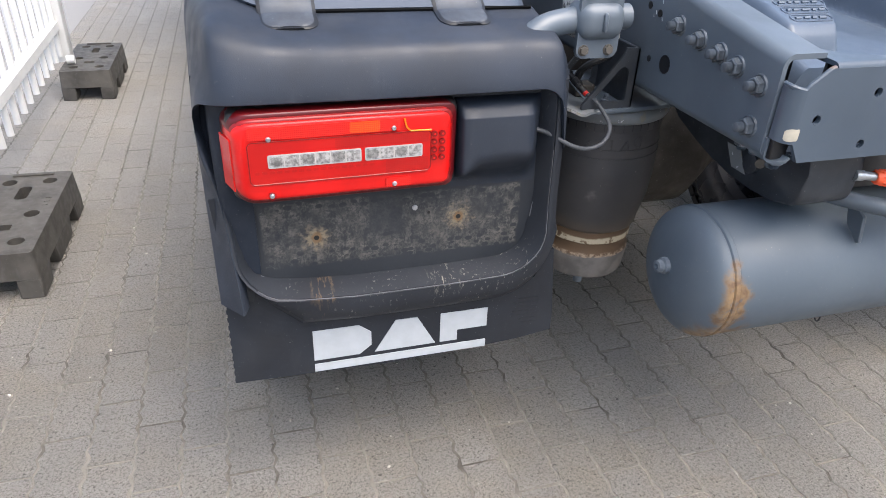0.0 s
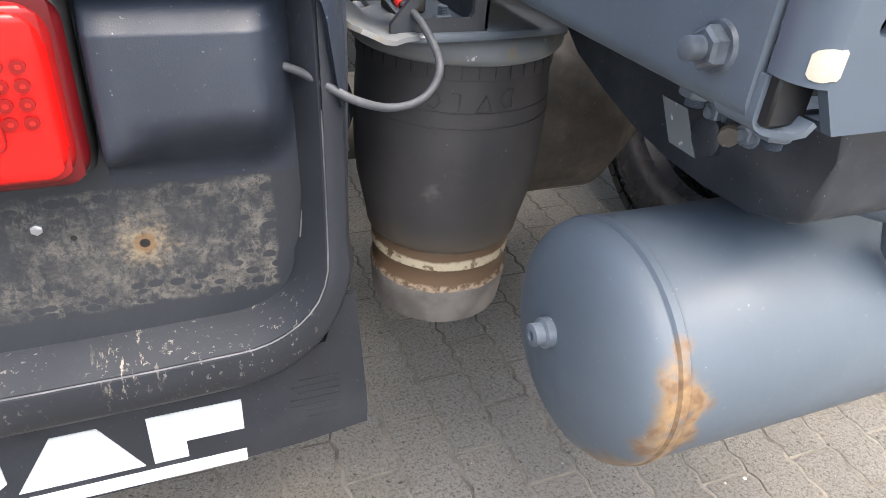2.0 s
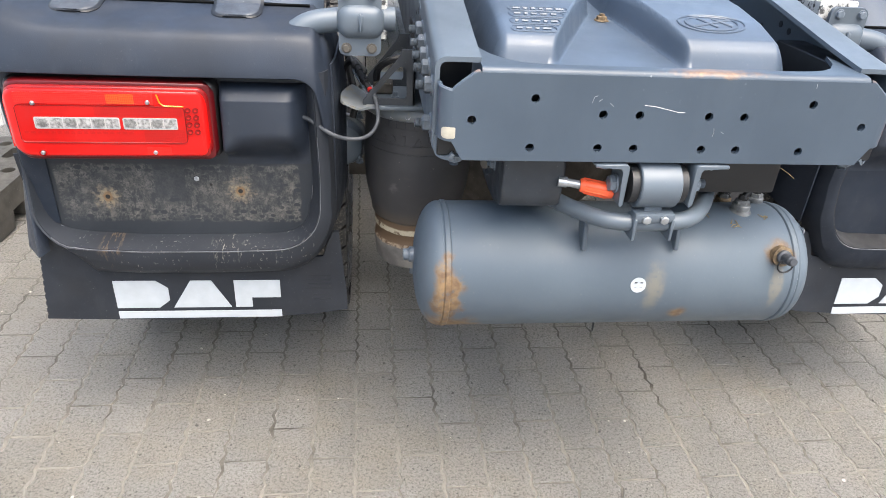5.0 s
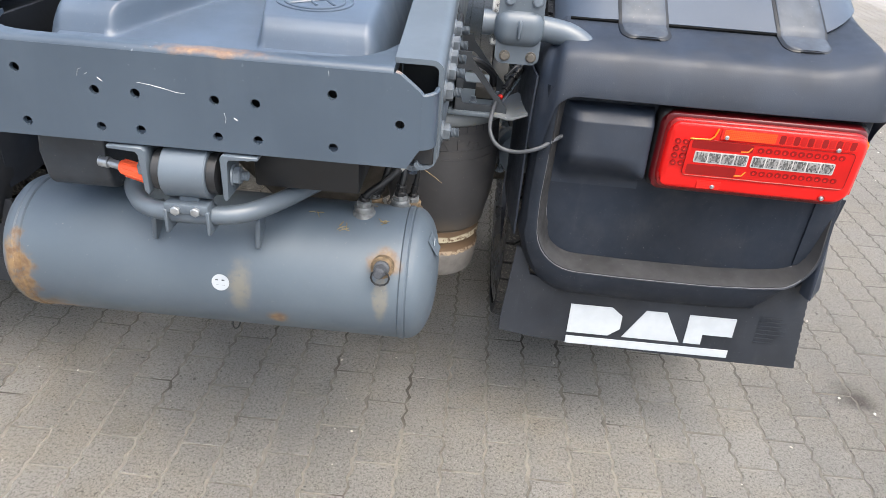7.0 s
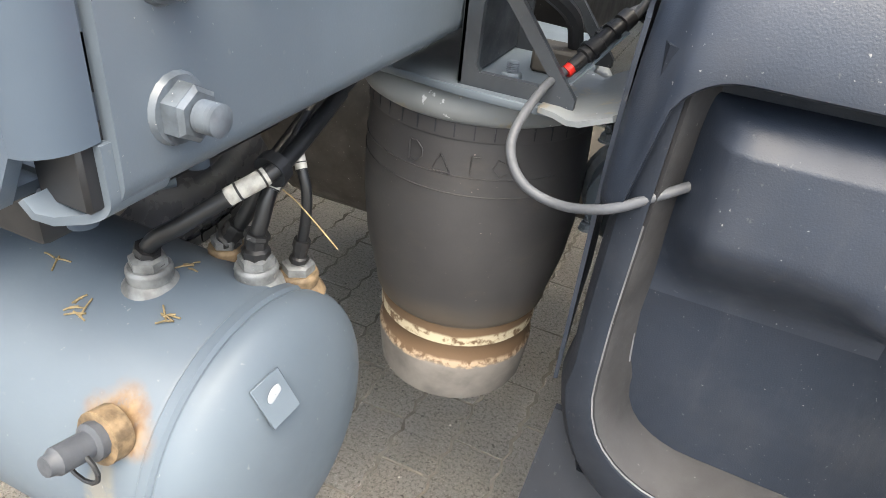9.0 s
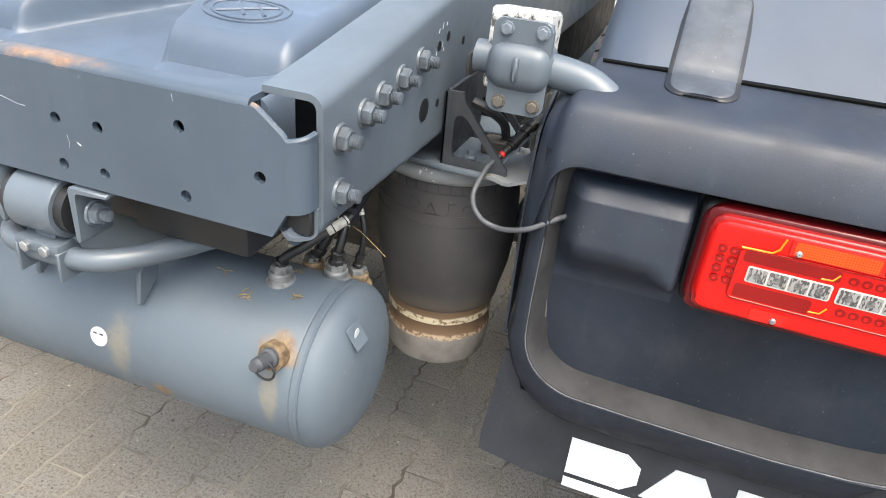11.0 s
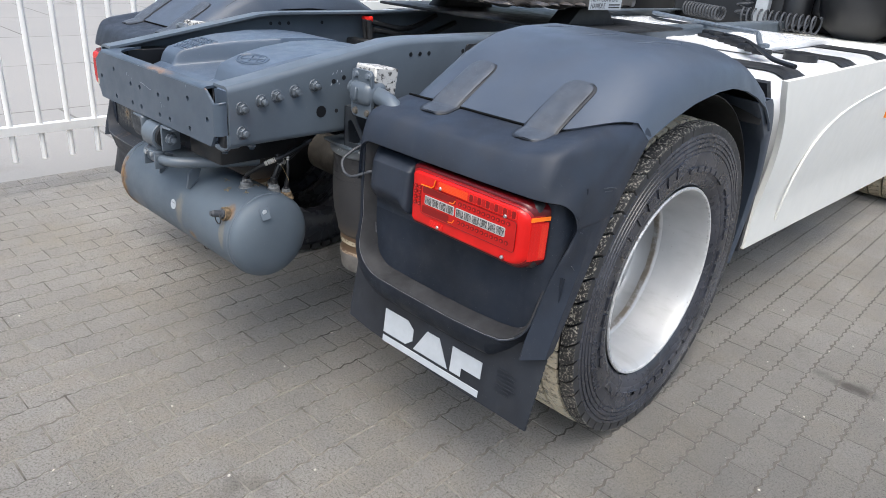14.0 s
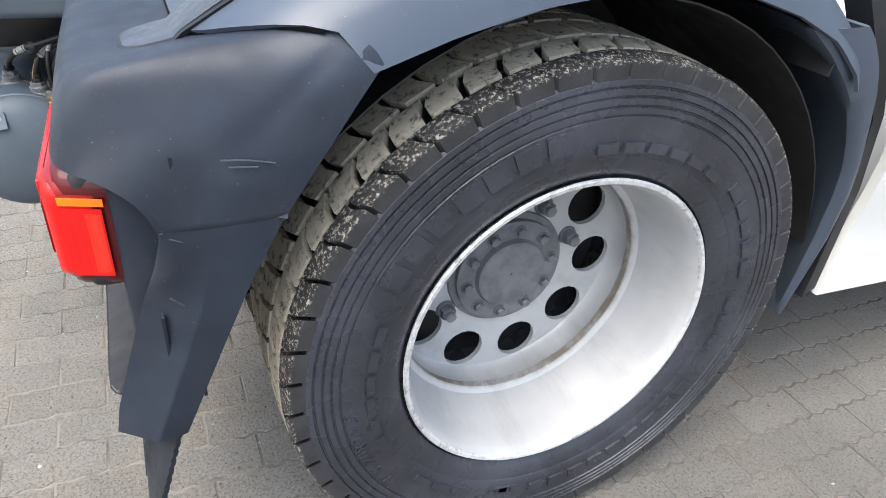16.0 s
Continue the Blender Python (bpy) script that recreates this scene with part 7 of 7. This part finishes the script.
face_x = Matrix(((0, 0, 1, 0.458), (1, 0, 0, 0), (0, 1, 0, 0), (0, 0, 0, 1)))
text_on("NEW COMFORT", 0.0275, Matrix.Translation((0, 1.537, 1.2585)) @ face_x, "black_metal", fifth)
for k in range(2):
    part("small_print", box((0.4575, 1.67, 1.234 + 0.010 * k), (0.4583, 1.752, 1.239 + 0.010 * k)), "black_metal", fifth)
text_on("HANDLE", 0.0275, Matrix.Translation((0, 1.537, 1.2335)) @ face_x, "black_metal", fifth)
deck = part("catwalk", box((-0.80, 2.35, 1.075), (0.80, 3.55, 1.095), 0.004), "alu", truck, "aluminium catwalk plate")
for i in range(26):
    for j in range(10):
        part("tread_rib", box((-0.025, -0.004, 0), (0.025, 0.004, 0.003), 0, 1, Matrix.Translation((-0.75 + 0.06 * i, 2.42 + 0.12 * j, 1.095)) @ Matrix.Rotation(radians(45 if (i + j) % 2 else -45), 4, "Z")), "alu", deck)
for s in (1, -1):
    side = s < 0
    tk = part("fuel_tank", box((0.50, 1.72, 0.42), (1.165, 3.60, 1.07), 0.12, 5), "alu", truck, "silver fuel tank with black straps", mirror=side, angle=60)
    for y in (1.98, 2.7, 3.3):
        part("tank_strap", box((0.496, y, 0.414), (1.172, y + 0.022, 1.0745), 0.124, 5), "black_metal", tk, mirror=side, angle=60)
# ---- cab ----
CY = 4.30
cab = part("cab", box((-1.16, CY, 1.0), (1.16, CY + 0.08, 3.7), 0.03), "cab_black", truck, "dark rear wall of the white cab")
for s in (1, -1):
    side = s < 0
    part("side_fairing", box((1.145, CY - 0.42, 1.02), (1.225, CY + 1.9, 3.7), 0.035, 3), "white_paint", cab, "white cab side fairing", mirror=side)
    part("fairing_edge", box((1.09, CY - 0.40, 1.05), (1.15, CY + 0.05, 3.7), 0.01), "cab_black", cab, mirror=side)
part("cab_floor", box((-1.2, CY + 0.02, 0.85), (1.2, CY + 1.9, 1.0), 0.02), "cab_black", cab)
part("engine_tunnel", box((-0.42, CY - 0.32, 0.72), (0.42, CY, 1.38), 0.05, 3), "cab_black", cab)
# air intake with louvres
for k in range(16):
    z = 1.43 + 0.036 * k
    part("intake_louvre", prism([(0.50, CY - 0.30), (0.53, CY - 0.43), (0.62, CY - 0.475), (0.92, CY - 0.475), (1.01, CY - 0.43), (1.04, CY - 0.30)], "z", z, z + 0.016, 0.004, 1), "plastic_black", cab)
part("air_intake", box((0.50, CY - 0.30, 1.18), (1.04, CY, 3.2), 0.04, 3), "cab_black", cab, "black ribbed air intake")
part("intake_bowl", revolve([(1.06, 0.03), (1.075, 0.11), (1.13, 0.19), (1.23, 0.235), (1.34, 0.25), (1.405, 0.258), (1.42, 0.25), (1.42, 0.02)], (0.77, CY - 0.22, 0), "z", 32), "cab_black", cab)
part("filter_housing", revolve([(1.12, 0.06), (1.15, 0.085), (1.42, 0.085), (1.46, 0.06), (1.46, 0.01)], (0.42, CY - 0.30, 0), "z", 24), "cab_black", cab)
part("filter_housing", revolve([(1.20, 0.05), (1.24, 0.075), (1.42, 0.075), (1.48, 0.04), (1.48, 0.01)], (-0.46, CY - 0.25, 0), "z", 24), "cab_black", cab)
for x in (-0.62, -0.80, -0.95):
    part("wall_bracket", box((x - 0.05, CY - 0.03, 1.35), (x + 0.05, CY, 1.75), 0.008, 1), "cab_black", cab)
for x, z in ((-0.30, 1.52), (-0.30, 1.42), (-0.25, 1.60), (0.02, 1.66), (0.3, 1.62), (-0.9, 1.5), (-0.7, 1.62)):
    part("wall_clip", revolve([(CY - 0.06, 0.001), (CY - 0.055, 0.018), (CY - 0.02, 0.02)], (x, 0, z), "y", 12), "zinc", cab)
for z0_, sag in ((1.58, 0.07), (1.50, 0.05)):
    part("wall_hose", tube([(-0.28, CY - 0.05, z0_), (-0.1, CY - 0.09, z0_ - 0.01), (0.1, CY - 0.10, z0_ + 0.03), (0.28, CY - 0.06, z0_ + sag)], 0.016, 8, 6), "hose", cab)
post = part("hose_post", box((0.20, CY - 0.42, 1.12), (0.28, CY - 0.36, 1.75), 0.006), "white_mark", truck, "white taped hose holder post")
part("post_foot", box((0.195, CY - 0.425, 1.26), (0.285, CY - 0.355, 1.31), 0.004), "brass", post)
for k in range(2):
    a, b = ((-0.012, 0.03), (0.012, -0.03))[::1 if k else -1]
    part("tape_cross", tube([(0.24 - 0.014, CY - 0.4215, 1.66 + (0.016 if k else -0.016)), (0.24 + 0.014, CY - 0.4215, 1.66 + (-0.016 if k else 0.016))], 0.0022, 6), "cab_black", post)
for z, w in ((1.56, 0.03), (1.53, 0.04), (1.45, 0.05)):
    part("tape_bar", box((0.24 - w / 2, CY - 0.4225, z), (0.24 + w / 2, CY - 0.42, z + 0.008)), "cab_black", post)


def coil(p, q, r, turns, wire, sag=0.0):
    p, q = Vector(p), Vector(q)
    d = (q - p).normalized()
    u = d.cross(Vector((0.2, 0.9, 0.35))).normalized()
    w = d.cross(u)
    n = turns * 12
    return tube([p + (q - p) * (k / n) + (u * math.cos(k * math.pi / 6) + w * math.sin(k * math.pi / 6)) * r - Vector((0, 0, sag * math.sin(math.pi * k / n))) for k in range(n + 1)], wire, 6)


for p, q, r, turns, sag in (((-0.28, CY - 0.32, 1.75), (-0.24, CY - 0.36, 1.18), 0.045, 13, 0), ((0.14, CY - 0.36, 1.80), (0.12, CY - 0.40, 1.14), 0.045, 15, 0),
                            ((0.14, CY - 0.42, 1.15), (0.62, CY - 0.45, 1.14), 0.05, 13, 0.0), ((-0.24, CY - 0.45, 1.16), (0.05, CY - 0.55, 1.15), 0.04, 12, 0.02)):
    part("coiled_hose", coil(p, q, r, turns, 0.0065), "hose", truck, "black coiled trailer hose")
part("yellow_coupling", box((0.335, 3.87, 1.075), (0.385, 3.93, 1.125), 0.014, 3), "yellow", truck, "yellow trailer coupling head")
part("release_handle", tube([(-0.07, 3.07, 1.15), (0.445, 2.734, 1.15), (0.66, 2.64, 1.15), (0.72, 2.60, 1.146), (0.80, 2.42, 1.13), (0.88, 2.25, 1.115)], 0.012, 8, 5), "bolt_grey", truck, "grey release lever")
latch = part("latch_bracket", prism([(0.42, 2.62), (0.60, 2.50), (0.62, 2.54), (0.46, 2.70)], "z", 1.095, 1.112, 0.004, 1), "cab_black", truck, "black latch assembly beside the catwalk")
rl = random.Random(12)
for k in range(9):
    t = k / 8
    x, y = 0.46 + 0.44 * t, 2.68 - 0.48 * t
    part("latch_block", box((-0.035, -0.025, 0.0), (0.035, 0.025, 0.022 + 0.02 * rl.random()), 0.006, 2, Matrix.Translation((x, y, 1.094)) @ Matrix.Rotation(rl.uniform(-0.9, 0.2), 4, "Z")), "cab_black", latch)
part("latch_hose", tube([(0.36, 2.86, 1.105), (0.52, 2.66, 1.118), (0.70, 2.48, 1.122), (0.90, 2.16, 1.12), (1.0, 2.05, 1.10), (1.12, 1.95, 1.095)], 0.009, 8, 5), "cab_black", latch)
part("latch_hose", tube([(0.30, 3.3, 1.104), (0.10, 3.15, 1.108), (-0.15, 3.25, 1.11), (-0.3, 3.5, 1.12)], 0.008, 8, 5), "cab_black", latch)
bm = bmesh.new()
hexnut(bm, (0.89, 2.23, 1.118), (0, 0, 1), 0.024, 0.02)
part("latch_pin", bm, "bolt_grey", latch)
part("white_tunnel_cover", box((-0.85, 3.62, 1.02), (1.12, CY - 0.06, 1.075), 0.02, 3), "white_paint", truck, "white cover plate ahead of the catwalk")
for s in (1, -1):
    cap = part("filler_cap", revolve([(1.07, 0.07), (1.10, 0.07), (1.105, 0.055), (1.105, 0.002)], (0.98, 2.45, 0), "z", 20), "cab_black", truck, "black fuel filler cap", mirror=s < 0)
# dark runs between the rails
for x, z, y0_, y1_ in ((-0.33, 1.10, 1.1, 1.5), (-0.30, 1.07, 1.1, 1.6), (0.2, 1.0, 1.1, 1.9)):
    part("chassis_hose", tube([(x, y0_, z), (x + 0.02, (y0_ + y1_) / 2, z - 0.03), (x, y1_, z + 0.02)], 0.012, 8, 5), "black_metal", truck)
for x in (-0.335, -0.305):
    part("hose_union", tube([(x, 1.075, 1.112), (x, 1.095, 1.112)], 0.011, 10), "red_dot", truck)
    part("hose_drop", tube([(x, 1.08, 1.11), (x, 1.09, 1.05), (x + 0.01, 1.1, 0.95)], 0.012, 8, 4), "black_metal", truck)
part("transmission", box((-0.30, 1.25, 0.55), (0.30, 3.4, 0.98), 0.08, 3), "black_metal", truck, "dark driveline between the rails")

# ---- fence on heavy feet ----
FX = lambda y: -2.035 - 0.025 * y
fence = thing("fence", (-2.05, 0, 0), label="white tubular steel fence with round bars", category="fence")
fence_inv = fence.location


def fpart(name, bm, mat="fence", label=""):
    bmesh.ops.translate(bm, vec=-fence_inv, verts=bm.verts)
    return part(name, bm, mat, fence, label)


Y0, Y1, PITCH = -6.2, 3.64, 0.143
for z, h in ((0.345, 0.045), (2.0, 0.045)):
    bm = bmesh.new()
    for a, b in ((Y0, 1.22), (1.32, Y1 - 0.05)):
        add_prism(bm, [(FX(a) - 0.025, a), (FX(a) + 0.025, a), (FX(b) + 0.025, b), (FX(b) - 0.025, b)], "z", z, z + h)
    fpart("rail", bm)
y = Y0 + 0.05
while y < Y1 - 0.06:
    if abs(y - 1.27) > 0.07:
        fpart("picket", tube([(FX(y), y, 0.20), (FX(y), y, 2.25)], 0.0145, 12))
    y += PITCH
for y in (-1.6, -4.6, 1.27, Y1):
    fpart("post", box((FX(y) - 0.05, y - 0.05, 0.16), (FX(y) + 0.05, y + 0.05, 2.3), 0.006, 2))
fpart("post_collar", tube([(FX(Y1) + 0.04, Y1 - 0.11, 0.19), (FX(Y1) + 0.08, Y1 - 0.11, 0.19)], 0.024, 14))


def fence_foot(x, y, ang):
    foot = thing("ballast_block", (x, y, 0), label="dark recycled plastic ballast block carrying the white fence", category="ballast block", group="fence ballast blocks")
    hw, hl, h = 0.135, 0.325, 0.165
    # slab with sockets and hand slots through it, on six legs with arches between
    circ = lambda px, py: [(px + 0.026 * math.cos(k * math.pi / 9), py + 0.026 * math.sin(k * math.pi / 9)) for k in range(18)]
    holes = [circ(px, py) for px in (-0.07, 0.07) for py in (-0.24, -0.04, 0.24)] + [rounded(-0.022, 0.085, 0.022, 0.195, 0.018), rounded(-0.028, -0.155, 0.028, -0.115, 0.004)]
    bm = web_plate(rounded(-hw, -hl, hw, hl, 0.012, 3), holes, 0.072, h)
    for v in bm.verts:
        x_, y_, z_ = v.co
        v.co = (x_ * (1 - 0.04 * (y_ - 0.072) / (h - 0.072)), z_ * (1 - 0.02 * (y_ - 0.072) / (h - 0.072)), y_)
    part("block", bm, "foot", foot)
    # added black plate, so the sockets look down into shade
    part("core", box((-hw + 0.03, -hl + 0.05, 0.076), (hw - 0.03, hl - 0.05, 0.092), 0.002, 1), "plastic_black", foot, "black plate standing in for the shaded hollow under the sockets")
    for sx in (-1, 1):
        for y0_, y1_ in ((-hl, -hl + 0.13), (-0.12, 0.12), (hl - 0.13, hl)):
            leg = box((-0.036, y0_, 0.0), (0.036, y1_, 0.073), 0.005, 1)
            for v in leg.verts:
                v.co.x += sx * (hw - 0.036)
                if abs(v.co.y) < hl - 0.01:
                    v.co.y += (0.018 if v.co.y < 0.5 * (y0_ + y1_) else -0.018) * (1 if v.co.z < 0.036 else 0)
            part("leg", leg, "foot", foot)
    part("ridge", box((-0.07, 0.285, h), (0.07, 0.297, h + 0.008), 0.002, 1), "foot", foot)
    for k in range(3):
        part("moulded_mark", box((0.085, 0.02 + 0.03 * k, h + 0.0005), (0.105, 0.04 + 0.03 * k, h + 0.002)), "foot", foot)
    foot.rotation_euler = (0, 0, radians(ang))
    return foot


fence_foot(-1.95, 1.63, -1.5), fence_foot(-1.98, 3.69, 0), fence_foot(-1.99, -1.5, 1.5), fence_foot(-1.95, -4.5, 1.5)


# ---- machines and car in the yard behind the fence ----
def crawler(x, y, ang, length, mat, label):
    m = thing("crawler_undercarriage", (x, y, 0), label=label, category="excavator")
    hl, r = length / 2, 0.42
    for side_y in (-1.1, 1.1):
        loop = []
        n = 40
        per = 2 * (length - 2 * r) + 2 * math.pi * r
        count = int(per / 0.2)
        for k in range(count):
            s_ = per * k / count
            L = length - 2 * r
            if s_ < L:
                p, a = (-hl + r + s_, 2 * r), 0
            elif s_ < L + math.pi * r:
                t = (s_ - L) / r
                p, a = (hl - r + r * math.sin(t), r + r * math.cos(t)), -t
            elif s_ < 2 * L + math.pi * r:
                p, a = (hl - r - (s_ - L - math.pi * r), 0.0), math.pi
            else:
                t = (s_ - 2 * L - math.pi * r) / r
                p, a = (-hl + r - r * math.sin(t), r - r * math.cos(t)), math.pi - t
            mm = Matrix.Translation((p[0], side_y, p[1] + 0.03)) @ Matrix.Rotation(-a, 4, "Y")
            part("track_pad", box((-0.085, -0.3, -0.03), (0.085, 0.3, 0.012), 0, 1, mm), mat, m)
            part("grouser", box((-0.015, -0.3, 0.0), (0.015, 0.3, 0.04), 0, 1, mm), mat, m)
        part("track_frame", box((-hl + 0.5, side_y - 0.2, 0.25), (hl - 0.5, side_y + 0.2, 0.62), 0.05, 2), mat, m)
        for k in range(7):
            part("roller", revolve([(-0.22, 0.01), (-0.22, 0.13), (0.22, 0.13), (0.22, 0.01)], (-hl + 0.8 + (length - 1.6) * k / 6, side_y, 0.2), "y", 16), mat, m)
        for sx in (-1, 1):
            part("sprocket", revolve([(-0.1, 0.01), (-0.1, 0.36), (0.1, 0.36), (0.1, 0.01)], (sx * (hl - r), side_y, r + 0.03), "y", 20), mat, m)
    part("machine_body", box((-hl + 0.4, -1.2, 0.95), (hl - 0.3, 1.2, 2.6), 0.15, 3), mat, m)
    m.rotation_euler = (0, 0, radians(ang))
    return m


crawler(-22.0, 9.5, 68, 6.2, "rust_machine", "rusty brown crawler undercarriage parked on paving")
bucket = thing("excavator_bucket", (-26.5, 20.5, 0), label="rusty orange excavator bucket lying on paving", category="bucket")
prof = [(-0.9, 0.0), (-0.2, 0.0), (0.5, 0.12), (0.95, 0.5), (1.1, 1.1), (0.9, 1.6), (0.6, 1.7), (0.7, 1.1), (0.55, 0.55), (0.2, 0.25), (-0.9, 0.08)]
part("shell", prism(prof, "y", -1.4, 1.4, 0.01, 1), "rust_machine", bucket)
for sy in (-1.4, 1.36):
    part("side_plate", prism([(-0.9, 0.0), (0.5, 0.12), (0.95, 0.5), (1.1, 1.1), (0.9, 1.6), (0.2, 1.3)], "y", sy, sy + 0.04), "rust_machine", bucket)
for k in range(5):
    part("tooth", box((-1.15, -1.25 + 0.6 * k, 0.0), (-0.88, -1.1 + 0.6 * k, 0.1), 0.02), "rust_machine", bucket)
bucket.rotation_euler = (0, 0, radians(60))

car = thing("parked_car", (-30.0, 46.0, 0), label="dark blue parked hatchback car with alloy wheels", category="car")
prof = [(-2.15, 0.35), (-2.2, 0.75), (-2.1, 0.98), (-1.5, 1.42), (-0.2, 1.5), (0.6, 1.42), (1.2, 1.0), (2.0, 0.86), (2.2, 0.6), (2.15, 0.3), (1.75, 0.25), (-1.8, 0.25)]
part("body", prism(prof, "y", -0.88, 0.88, 0.05, 2), "car_blue", car)
for sy in (-0.885, 0.885):
    part("side_window", prism([(-1.4, 1.0), (-1.2, 1.36), (-0.2, 1.42), (0.5, 1.34), (0.9, 1.0)], "y", sy - 0.006, sy + 0.006), "glass_dark", car)
    for sx in (-1.35, 1.35):
        w_ = part("wheel", revolve([(-0.1, 0.20), (-0.1, 0.32), (0.1, 0.32), (0.1, 0.2)], (sx, sy, 0.32), "y", 24), "tyre", car)
        part("rim", revolve([(-0.11, 0.01), (-0.11, 0.2), (0.11, 0.2), (0.11, 0.01)], (sx, sy, 0.32), "y", 10), "rim", w_)
car.rotation_euler = (0, 0, radians(20))
